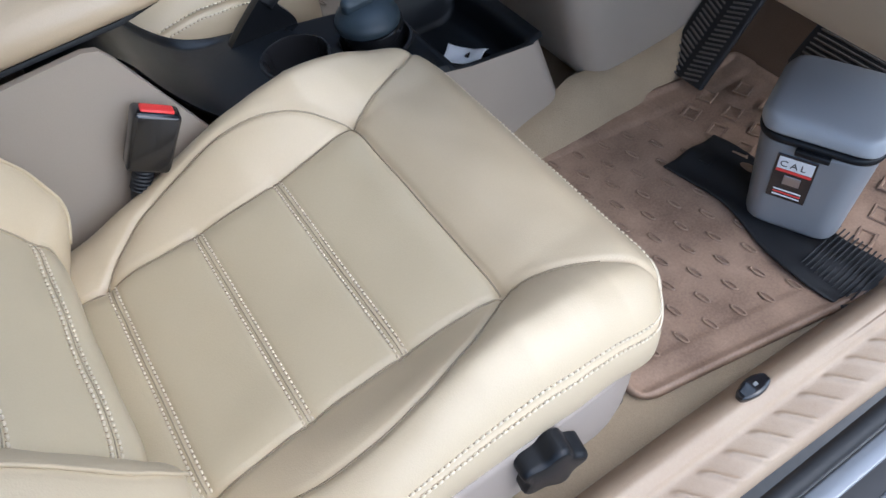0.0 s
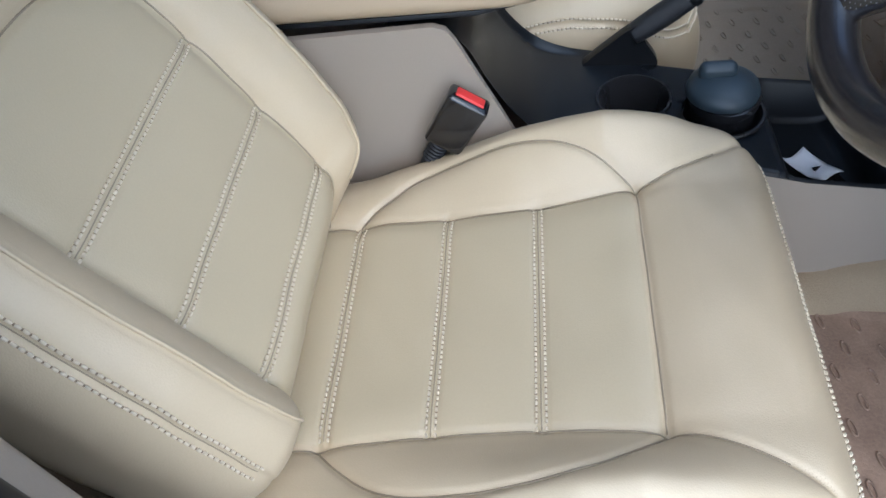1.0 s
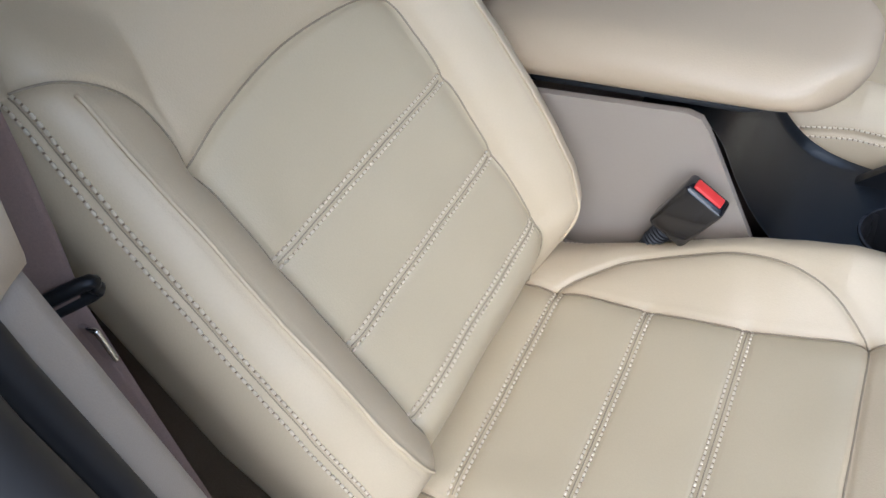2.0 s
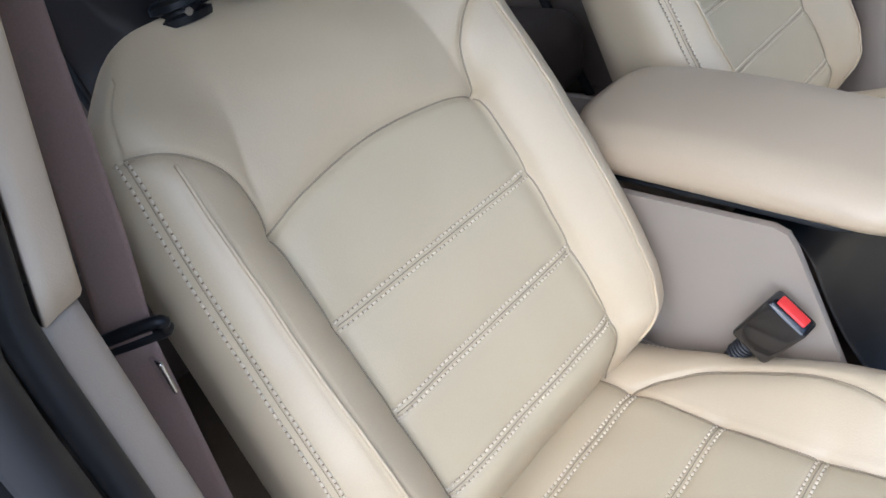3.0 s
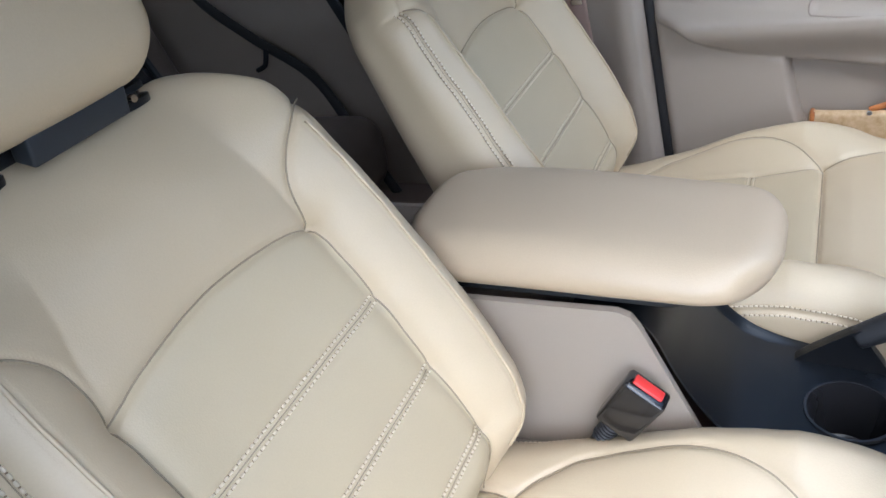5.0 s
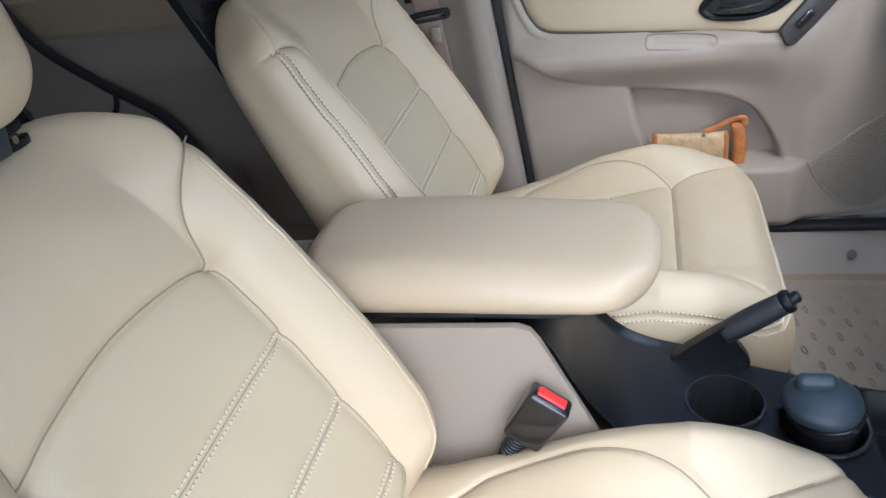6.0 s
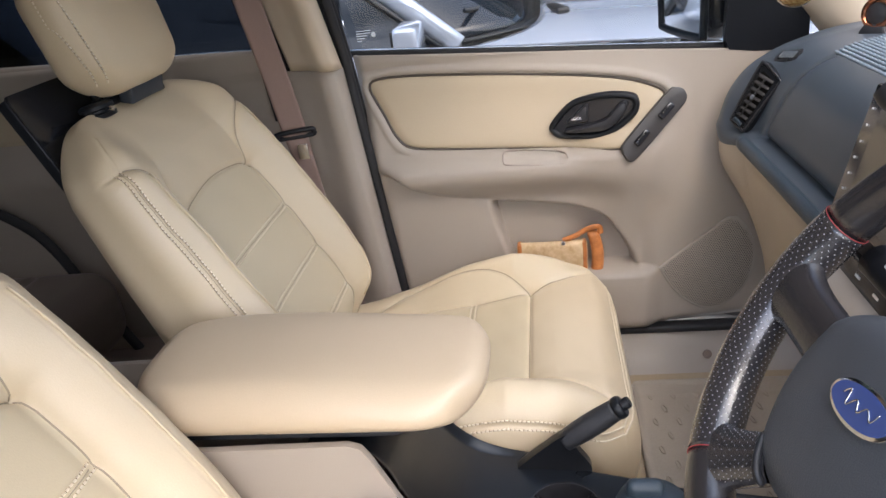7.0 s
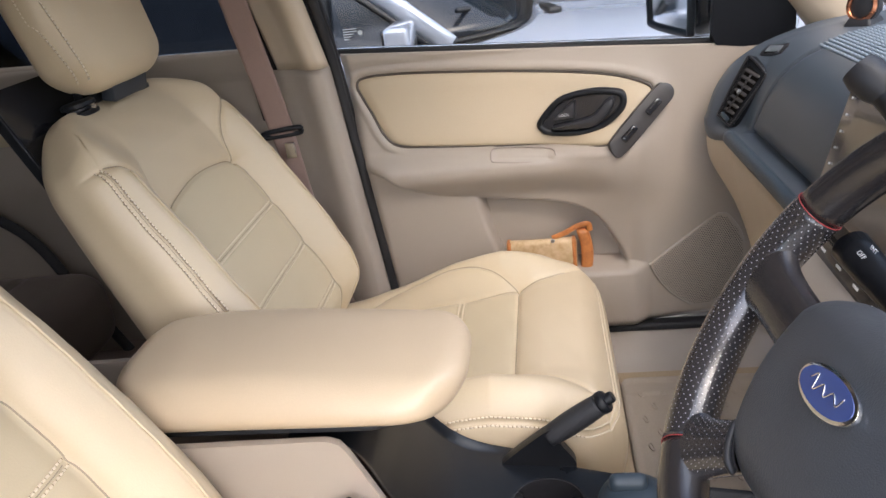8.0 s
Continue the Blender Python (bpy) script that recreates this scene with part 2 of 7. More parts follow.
def ss(x, a, b):
    t = np.clip((np.asarray(x, float) - a) / (b - a), 0, 1)
    return t * t * (3 - 2 * t)


def bell(x, c, w):
    return np.exp(-((np.asarray(x, float) - c) / w) ** 2)


def spline(pts, n=16, closed=False):
    """A smooth line through points (Catmull-Rom)."""
    p = [np.array(q, float) for q in pts]
    m = len(p)
    out = []
    for i in range(m if closed else m - 1):
        if closed:
            a, b, c, d = p[i - 1], p[i], p[(i + 1) % m], p[(i + 2) % m]
        else:
            a, b, c, d = p[max(i - 1, 0)], p[i], p[i + 1], p[min(i + 2, m - 1)]
        for k in range(n):
            t = k / n
            out.append(0.5 * (2 * b + (c - a) * t + (2 * a - 5 * b + 4 * c - d) * t * t + (3 * b - a - 3 * c + d) * t ** 3))
    if not closed:
        out.append(p[-1])
    return np.array(out)


def away(xy, line):
    """Distance of points from a polyline in the plane."""
    best = np.full(len(xy), 9.0)
    for a, b in zip(line[:-1], line[1:]):
        ab = b - a
        t = np.clip(((xy - a) @ ab) / max(ab @ ab, 1e-12), 0, 1)
        best = np.minimum(best, np.linalg.norm(xy - a - t[:, None] * ab, axis=1))
    return best


def evenly(line, step):
    """Points at even steps along a line, with the way along it."""
    line = np.asarray(line, float)
    seg = np.linalg.norm(np.diff(line, axis=0), axis=1)
    s = np.concatenate([[0], np.cumsum(seg)])
    k = np.arange(step / 2, s[-1], step)
    p = np.stack([np.interp(k, s, line[:, i]) for i in range(line.shape[1])], 1)
    q = np.stack([np.interp(np.minimum(k + step * 0.3, s[-1]), s, line[:, i]) for i in range(line.shape[1])], 1)
    o = np.stack([np.interp(np.maximum(k - step * 0.3, 0), s, line[:, i]) for i in range(line.shape[1])], 1)
    t = q - o
    return p, t / np.maximum(np.linalg.norm(t, axis=1, keepdims=True), 1e-9)


def stitches(name, rows, material, parent, length=0.0043, rad=0.0012, label=""):
    """Rows of short threads; rows: points, ways along, ways out."""
    V, F = [], []
    for P, T, N in rows:
        B = np.cross(N, T)
        for p, t, n, b in zip(P, T, N, B):
            k = len(V)
            for s, w in ((-1, 0.45), (-0.55, 1.0), (0.55, 1.0), (1, 0.45)):
                c = p + t * s * length / 2 + n * (rad * (0.5 if abs(s) == 1 else 0.9))
                for x, y in ((-1, -1.2), (1, -1.2), (0.75, 0.5), (-0.75, 0.5)):
                    V.append(c + b * x * rad * w + n * y * rad * w)
            for s in range(3):
                for q in range(4):
                    a, d = k + 4 * s + q, k + 4 * s + (q + 1) % 4
                    F.append((a, d, d + 4, a + 4))
            F += [(k, k + 3, k + 2, k + 1), (k + 12, k + 13, k + 14, k + 15)]
    V2, F2 = [], []
    for P, T, N in rows:
        B = np.cross(N, T)
        for p, t, n, b in zip(P, T, N, B):
            k = len(V2)
            c = p + t * (length / 2 + 0.0007) + n * 0.0003
            V2 += [c + t * 0.0008 * math.cos(g) + b * 0.0011 * math.sin(g) for g in (0, 1.05, 2.09, 3.14, 4.19, 5.24)]
            F2.append(tuple(range(k, k + 6)))
    tagged(raw("perforation", V2, F2, NEEDLE, parent, "brown needle holes", smooth=False), kind="stuff")
    return tagged(raw(name, V, F, material, parent, label), kind="stuff")


def tube(line, rad, sides=10, closed=False, squash=None):
    """Vertices and faces of a round bar along a line; rad may be a list."""
    line = np.asarray(line, float)
    n = len(line)
    rr = np.broadcast_to(np.asarray(rad, float), (n,))
    V, F = [], []
    up = None
    for i in range(n):
        a = line[(i - 1) % n] if (closed or i) else line[i]
        b = line[(i + 1) % n] if (closed or i < n - 1) else line[i]
        t = (b - a) / max(np.linalg.norm(b - a), 1e-9)
        if up is None:
            up = np.array((0, 0, 1.0)) if abs(t[2]) < 0.9 else np.array((1.0, 0, 0))
        u = up - t * (up @ t)
        u /= np.linalg.norm(u)
        up = u
        w = np.cross(t, u)
        for k in range(sides):
            g = 2 * math.pi * k / sides
            V.append(line[i] + rr[i] * (math.cos(g) * u + math.sin(g) * w * (squash or 1)))
    for i in range(n if closed else n - 1):
        j = (i + 1) % n
        for k in range(sides):
            l = (k + 1) % sides
            F.append((i * sides + k, i * sides + l, j * sides + l, j * sides + k))
    if not closed:
        F += [tuple(range(sides))[::-1], tuple(range((n - 1) * sides, n * sides))]
    return V, F


def bar(name, line, rad, material, parent=None, label="", sides=10, closed=False, squash=None):
    V, F = tube(line, rad, sides, closed, squash)
    return raw(name, V, F, material, parent, label)


def lathe(name, prof, at, material, parent=None, label="", sides=32, axis=None, cap=True):
    """A turned thing: profile rows of radius and height, about an axis through a point."""
    V, F = [], []
    n = len(prof)
    ax = Vector((0, 0, 1) if axis is None else axis).normalized()
    rot = Vector((0, 0, 1)).rotation_difference(ax).to_matrix()
    for r, h in prof:
        for k in range(sides):
            g = 2 * math.pi * k / sides
            V.append(Vector(at) + rot @ Vector((r * math.cos(g), r * math.sin(g), h)))
    for i in range(n - 1):
        for k in range(sides):
            l = (k + 1) % sides
            F.append((i * sides + k, i * sides + l, (i + 1) * sides + l, (i + 1) * sides + k))
    if cap and prof[0][0] > 1e-6:
        F.append(tuple(range(sides))[::-1])
    if prof[-1][0] > 1e-6:
        F.append(tuple(range((n - 1) * sides, n * sides)))
    bm = bmesh.new()
    vs = [bm.verts.new(v) for v in V]
    for f in F:
        bm.faces.new([vs[i] for i in f])
    bmesh.ops.remove_doubles(bm, verts=bm.verts[:], dist=1e-6)
    bmesh.ops.recalc_face_normals(bm, faces=bm.faces[:])
    return part(name, bm, material, parent, label)


def rounded(name, size, m, material, parent=None, label="", r=0.01, segs=3, taper=1.0):
    """A box with rounded edges at the pose m; taper narrows its top."""
    bm = bmesh.new()
    bmesh.ops.create_cube(bm, size=1.0)
    for v in bm.verts:
        k = taper if v.co.z > 0 else 1.0
        v.co = Vector((v.co.x * size[0] * k, v.co.y * size[1] * k, v.co.z * size[2]))
    if r > 0:
        bmesh.ops.bevel(bm, geom=bm.edges[:] + bm.verts[:], offset=min(r, min(size) * 0.49), segments=segs, profile=0.5, affect='EDGES')
    bm.transform(m)
    return part(name, bm, material, parent, label, angle=30)


def slab(name, outline, m, depth, material, parent=None, label="", r=0.0, segs=2):
    """A plate cut to an outline in its own plane, with thickness towards +z and a rounded rim."""
    bm = bmesh.new()
    vs = [bm.verts.new((p[0], p[1], 0)) for p in outline]
    f = bm.faces.new(vs)
    bm.normal_update()
    if f.normal.z < 0:
        bmesh.ops.reverse_faces(bm, faces=[f])
    ret = bmesh.ops.extrude_face_region(bm, geom=[f])
    top = [v for v in ret["geom"] if isinstance(v, bmesh.types.BMVert)]
    for v in top:
        v.co.z += depth
    bm.normal_update()
    bmesh.ops.reverse_faces(bm, faces=[g for g in bm.faces if all(abs(v.co.z) < 1e-9 for v in g.verts) and g.normal.z > 0])
    if r > 0:
        es = [e for e in bm.edges if all(abs(v.co.z - depth) < 1e-9 for v in e.verts)]
        bmesh.ops.bevel(bm, geom=es, offset=r, segments=segs, profile=0.5, affect='EDGES')
    bmesh.ops.recalc_face_normals(bm, faces=bm.faces[:])
    bm.transform(m)
    return part(name, bm, material, parent, label, angle=30)


def sheet(name, xs, zs, fn, material, parent=None, label="", back=0.0, kind=""):
    """A moulded panel: a grid whose points fn(u, v) gives, closed by a back at a distance where asked."""
    U, W = np.meshgrid(xs, zs, indexing="ij")
    P = fn(U.ravel(), W.ravel())
    nu, nv = len(xs), len(zs)
    idx = np.arange(nu * nv).reshape(nu, nv)
    F = np.stack([idx[:-1, :-1], idx[1:, :-1], idx[1:, 1:], idx[:-1, 1:]], -1).reshape(-1, 4)
    ob = raw(name, P, F, material, parent, label)
    if back:
        mod = ob.modifiers.new("thickness", 'SOLIDIFY')
        mod.thickness, mod.offset = abs(back), -1.0 if back > 0 else 1.0
    return ob


# ---- floor, body shell ----
MID = 0.3475


def flip(y):
    return 2 * MID - y


def block(name, lo, hi, material, label="", kind="structure", r=0.0, category=""):
    size = [h - l for l, h in zip(lo, hi)]
    ob = rounded(name, size, Matrix.Translation([(l + h) / 2 for l, h in zip(lo, hi)]), material, r=r)
    return tagged(ob, label, category, kind=kind)


block("floor", (-1.5, -0.27, 0.09), (1.0, flip(-0.27), 0.145), CARPET, "beige worn car carpet")


# ---- front seats ----
def mirror2(pts):
    return [(p[0], -p[1]) for p in pts]


CUSH_EDGE = [(-0.08, 0.138), (0.0, 0.136), (0.1, 0.131), (0.2, 0.131), (0.30, 0.140), (0.345, 0.155), (0.395, 0.180), (0.432, 0.208)]
CUSH_ARC = [(-0.005, 0.136), (0.022, 0.160), (0.065, 0.186), (0.125, 0.196), (0.19, 0.194), (0.25, 0.176), (0.302, 0.141)]
CUSH_PLAIN = [spline(CUSH_EDGE, 8), spline(mirror2(CUSH_EDGE), 8), spline(CUSH_ARC, 8), spline(mirror2(CUSH_ARC), 8),
              np.array([(0.300, -0.139), (0.302, 0.139)])]
CUSH_TWIN = [np.array([(x, -0.131), (x, 0.131)]) for x in (0.002, 0.102, 0.199)]
CB = dict(c=np.array((0.169, 0.0, 0.345)), hx=0.288, hy=0.249, hz=0.055, r=0.0545)


def cushion_top(x, y):
    a = np.abs(y)
    z = 0.362 + 0.132 * np.clip(x, -0.1, 0.34) - 0.9 * np.clip(x - 0.36, 0, 1) ** 2
    hump = np.interp(x, [-0.12, 0.0, 0.09, 0.175, 0.225, 0.27, 0.32, 0.37, 0.43], [0.0, 0.004, 0.018, 0.040, 0.048, 0.050, 0.036, 0.016, 0.0])
    z = z + hump * ss(a, 0.128, 0.205) - 0.004 * bell(y, 0, 0.10) * ss(x, -0.05, 0.1) * (1 - ss(x, 0.24, 0.30))
    z = z + 0.007 * bell(y, 0, 0.14) * bell(x, 0.365, 0.05)
    z = z + 0.0011 * np.sin(37 * x + 19 * y + 0.6) * np.sin(29 * y - 13 * x + 1.0) + 0.0006 * np.sin(83 * x + 2) * np.sin(71 * y + 40 * x)
    xy = np.stack([x, y], 1)
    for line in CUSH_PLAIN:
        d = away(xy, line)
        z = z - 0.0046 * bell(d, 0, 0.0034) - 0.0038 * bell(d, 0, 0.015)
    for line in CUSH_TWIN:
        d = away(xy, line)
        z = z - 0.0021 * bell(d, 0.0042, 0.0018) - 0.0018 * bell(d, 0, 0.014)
    return z


def cushion_shape(p, d):
    x, y = soft_corner(p[:, 0], p[:, 1], CB["hx"], CB["hy"], 0.085)
    X = CB["c"][0] + x
    wide = np.interp(X, [-0.12, 0.0, 0.12, 0.3, 0.46], [0.86, 0.92, 0.985, 1.0, 0.965])
    Y = y * wide
    s = np.clip((p[:, 2] + CB["hz"]) / (2 * CB["hz"]), 0, 1)
    Z = CB["c"][2] + p[:, 2] + s * (cushion_top(X, Y) - 0.40) - 0.085 * (1 - s) * ss(X, 0.34, 0.43) * (1 - 0.6 * ss(np.abs(Y), 0.19, 0.24))
    out = np.stack([X, Y, Z], 1)
    seam = np.degrees(np.arcsin(np.clip(d[:, 2], -1, 1)))
    far = (np.hypot(d[:, 0], d[:, 1]) > 0.05) & (X > -0.05)
    fore = np.clip(d[:, 0] / np.maximum(np.hypot(d[:, 0], d[:, 1]), 1e-6), 0, 1) ** 2
    g = np.where(far, bell(np.radians(seam - 24 - 18 * fore) * CB["r"], 0, 0.0035), 0)
    out[:, :2] -= d[:, :2] * (0.0030 * g)[:, None]
    out[:, 2] -= 0.0012 * g
    return out


def rim_rows(shape, box, elev, offs, lo, lift=0.0):
    """Points round the upper rim of a rounded box, at an elevation on its edge, for stitching."""
    rows = []
    hx, hy, hz, r = box["hx"], box["hy"], box["hz"], box["r"]
    for off in offs:
        e = radians(elev) + off / r
        seq = []
        for s in (-1,):
            for x in np.linspace(lo, hx - r, 120):
                seq.append((x, -(hy - r), 0.0, -1.0))
            for g in np.linspace(-90, 0, 30)[1:]:
                seq.append((hx - r, -(hy - r), math.cos(radians(g)), math.sin(radians(g))))
            for y in np.linspace(-(hy - r), hy - r, 120)[1:]:
                seq.append((hx - r, y, 1.0, 0.0))
            for g in np.linspace(0, 90, 30)[1:]:
                seq.append((hx - r, hy - r, math.cos(radians(g)), math.sin(radians(g))))
            for x in np.linspace(hx - r, lo, 120)[1:]:
                seq.append((x, hy - r, 0.0, 1.0))
        q = np.array(seq)
        e = e + radians(lift) * np.clip(q[:, 2], 0, 1) ** 2
        d = np.stack([q[:, 2] * np.cos(e), q[:, 3] * np.cos(e), np.sin(e) + 0 * q[:, 2]], 1)
        p = np.stack([q[:, 0], q[:, 1], np.full(len(q), hz - r)], 1) + d * r
        w = shape(p, d)
        P, T = evenly(np.concatenate([w, d], 1), 0.0058)
        N = P[:, 3:] / np.linalg.norm(P[:, 3:], axis=1, keepdims=True)
        t = T[:, :3] / np.linalg.norm(T[:, :3], axis=1, keepdims=True)
        rows.append((P[:, :3] + N * 0.0001, t, N))
    return rows


BO = np.array((-0.023, 0.0, 0.449))
BD = np.array((-0.489, 0.0, 0.872))
BN = np.array((0.872, 0.0, 0.489))
BY = np.array((0.0, 1.0, 0.0))
BB = dict(hx=0.281, hy=0.240, hz=0.068, r=0.052, v0=0.186, c0=-0.068)
BACK_EDGE = [(-0.10, 0.130), (0.0, 0.131), (0.1, 0.133), (0.2, 0.134), (0.272, 0.133)]
BACK_ARCH = [(0.272, -0.133), (0.287, -0.085), (0.296, 0.0), (0.287, 0.085), (0.272, 0.133)]
BACK_SHOULDER = [(0.272, 0.132), (0.300, 0.131), (0.328, 0.138), (0.352, 0.158), (0.370, 0.188), (0.378, 0.225)]
BACK_CREST = [(0.355, 0.177), (0.30, 0.180), (0.2, 0.182), (0.1, 0.181), (0.03, 0.177), (-0.015, 0.168), (-0.045, 0.148)]
BACK_PLAIN = [spline(c, 8) for c in (BACK_EDGE, mirror2(BACK_EDGE), BACK_ARCH, BACK_SHOULDER, mirror2(BACK_SHOULDER))]
BACK_PIPE = [spline(c, 8) for c in (BACK_CREST, mirror2(BACK_CREST))]
BACK_TWIN = [np.array([(v, -0.131), (v, 0.131)]) for v in (0.0, 0.0885, 0.180)]


RIM_ELEV = 50


def back_front(v, a):
    """The backrest's face: bolsters that climb to a welted crest and fall off gently outside it."""
    b = np.abs(a)
    high = np.interp(v, [-0.1, -0.04, 0.02, 0.10, 0.25, 0.35, 0.40, 0.47], [0.008, 0.022, 0.036, 0.042, 0.040, 0.031, 0.025, 0.012])
    crest = np.interp(v, [-0.06, -0.03, 0.0, 0.1, 0.3, 0.36, 0.40, 0.46], [0.140, 0.160, 0.173, 0.181, 0.180, 0.180, 0.186, 0.195])
    lo = np.interp(v, [0.27, 0.32, 0.37, 0.42, 0.47], [0.128, 0.122, 0.110, 0.098, 0.090])
    rise = np.clip((b - lo) / np.maximum(crest - lo, 0.03), 0, 1)
    sharp = ss(-v, -0.42, -0.32)
    c = high * (sharp * (0.5 * rise + 0.5 * (1 - (1 - rise) ** 2)) + (1 - sharp) * ss(rise, 0, 1))
    c = c - 0.20 * np.clip(b - crest, 0, 1) * sharp
    c = c - 0.002 * bell(a, 0, 0.10) * (1 - ss(v, 0.22, 0.3)) - 0.062 * ss(-v, 0.012, 0.095)
    c = c + 0.012 * bell(a, 0, 0.16) * bell(v, 0.37, 0.06) - 0.10 * np.clip(v - 0.36, 0, 1) * 1.3
    c = c + 0.0011 * np.sin(33 * v + 21 * a + 0.3) * np.sin(31 * a - 15 * v + 0.5) + 0.0006 * np.sin(79 * v + 1) * np.sin(67 * a + 35 * v)
    va = np.stack([v, a], 1)
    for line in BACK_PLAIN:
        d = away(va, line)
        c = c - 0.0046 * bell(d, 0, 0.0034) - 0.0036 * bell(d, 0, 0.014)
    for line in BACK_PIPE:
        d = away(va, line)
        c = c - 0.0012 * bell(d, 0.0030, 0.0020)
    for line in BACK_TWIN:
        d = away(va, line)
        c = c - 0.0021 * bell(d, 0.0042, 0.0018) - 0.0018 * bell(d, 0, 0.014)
    return c


def back_shape(p, d):
    v, a = soft_corner(p[:, 0], p[:, 1], BB["hx"], BB["hy"], 0.110)
    V = BB["v0"] + v
    A = a * np.interp(V, [-0.1, -0.03, 0.08, 0.25, 0.36, 0.46], [0.90, 0.965, 0.985, 0.958, 0.922, 0.865])
    V = V - 0.012 * (A / 0.24) ** 2 * ss(V, 0.36, 0.45)
    s = np.clip((p[:, 2] + BB["hz"]) / (2 * BB["hz"]), 0, 1)
    thick = np.interp(V, [-0.1, 0.1, 0.3, 0.46], [0.136, 0.128, 0.098, 0.072])
    C = (s - 1) * thick + s * back_front(V, A)
    seam = np.degrees(np.arcsin(np.clip(d[:, 2], -1, 1)))
    rim = (np.hypot(d[:, 0], d[:, 1]) > 0.05) & (np.abs(d[:, 1]) > 0.3) & (V > -0.06)
    g = np.where(rim, bell(np.radians(seam - RIM_ELEV) * BB["r"], 0, 0.0035), 0)
    A = A - d[:, 1] * 0.003 * g
    V = V - d[:, 0] * 0.003 * g
    return BO + V[:, None] * BD + A[:, None] * BY + C[:, None] * BN


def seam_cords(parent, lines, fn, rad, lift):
    """The folded edges in the seams; their dark colour stands in for the gaps' shade."""
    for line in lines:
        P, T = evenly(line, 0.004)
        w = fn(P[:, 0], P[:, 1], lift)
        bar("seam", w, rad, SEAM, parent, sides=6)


def on_back(v, a, lift):
    return BO + v[:, None] * BD + a[:, None] * BY + (back_front(v, a) + lift)[:, None] * BN


def on_cushion(x, y, lift):
    return np.stack([x, y, cushion_top(x, y) + lift], 1)


def seat(at, label, knob, lean):
    """A leather front seat; at: how far it stands from the first one's place."""
    off = Vector(at)
    ob = thing("car_seat", Vector((0.15, 0, 0.15)), label, "car seat", "front seats")

    p, f, d = lattice(CB["hx"], CB["hy"], CB["hz"], CB["r"], 0.0025)
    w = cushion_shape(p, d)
    cu = raw("seat_cushion", w, f, LEATHER, ob)
    cu.data.materials.append(LEATHER_IN)
    cen = w[f].mean(1)
    inside = (cen[:, 0] < 0.297) & (cen[:, 2] > 0.33) & (np.abs(cen[:, 1]) < np.interp(cen[:, 0], [-0.08, 0.2, 0.3], [0.132, 0.130, 0.140]))
    cu.data.polygons.foreach_set("material_index", inside.astype(np.int32))
    rows = []
    for line in CUSH_TWIN:
        for o in (-0.0042, 0.0042):
            P, T = evenly(line + np.array((o, 0)), 0.0056)
            x = np.stack([P[:, 0], P[:, 1], cushion_top(P[:, 0], P[:, 1]) + 0.0010], 1)
            rows.append((x, np.stack([T[:, 0], T[:, 1], 0 * T[:, 0]], 1), np.tile((-0.13, 0, 0.99), (len(P), 1))))
    rows += rim_rows(cushion_shape, CB, 24, (-0.0045, 0.0045), -0.20, 18)
    P, T, N = rim_rows(cushion_shape, CB, 24, (0.0,), -0.20, 18)[0]
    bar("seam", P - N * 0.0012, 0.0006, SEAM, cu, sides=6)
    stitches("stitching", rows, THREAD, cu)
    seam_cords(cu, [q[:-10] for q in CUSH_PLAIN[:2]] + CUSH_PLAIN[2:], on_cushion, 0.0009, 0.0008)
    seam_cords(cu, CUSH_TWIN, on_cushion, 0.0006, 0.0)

    p, f, d = lattice(BB["hx"], BB["hy"], BB["hz"], BB["r"], 0.0025)
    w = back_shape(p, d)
    ba = raw("backrest", w, f, LEATHER, ob)
    ba.data.materials.append(LEATHER_IN)
    rel = w[f].mean(1) - BO
    cv, ca, cc = rel @ BD, rel[:, 1], rel @ BN
    inside = (cc > -0.04) & (np.abs(ca) < 0.132) & (cv < np.interp(np.abs(ca), [0, 0.085, 0.133], [0.296, 0.287, 0.272]))
    ba.data.polygons.foreach_set("material_index", inside.astype(np.int32))
    rows = []
    for line in BACK_TWIN:
        for o in (-0.0042, 0.0042):
            P, T = evenly(line + np.array((o, 0)), 0.0056)
            c = back_front(P[:, 0], P[:, 1]) + 0.0010
            x = BO + P[:, :1] * BD + P[:, 1:2] * BY + c[:, None] * BN
            rows.append((x, np.tile(BY, (len(P), 1)), np.tile(BN, (len(P), 1))))
    P, T, N = rim_rows(back_shape, BB, RIM_ELEV, (0.0,), -0.20)[0]
    low = (P - BO) @ BD < 0.376
    half = len(P) // 2
    for q in (P[:half][low[:half]],):
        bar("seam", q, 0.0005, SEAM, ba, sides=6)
    rows += [r for r in rim_rows(back_shape, BB, RIM_ELEV, (-0.0045, 0.0045), -0.20)]
    for i in range(len(rows) - 2, len(rows)):
        P, T, N = rows[i]
        V, A = (P - BO) @ BD, P[:, 1]
        N = np.stack([N[:, 2] * BN[0] + N[:, 0] * BD[0], N[:, 1], N[:, 2] * BN[2] + N[:, 0] * BD[2]], 1)
        keep = (V < 0.376) & (A < 0)
        rows[i] = (P[keep] + N[keep] * 0.0006, T[keep], N[keep])
    stitches("stitching", rows, THREAD, ba)
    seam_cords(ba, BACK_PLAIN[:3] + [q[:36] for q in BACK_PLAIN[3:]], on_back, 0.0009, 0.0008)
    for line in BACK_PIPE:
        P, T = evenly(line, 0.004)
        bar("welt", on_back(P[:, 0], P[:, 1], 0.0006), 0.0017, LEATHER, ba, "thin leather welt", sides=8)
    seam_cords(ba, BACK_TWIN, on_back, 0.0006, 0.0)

    parts_up = [ba]
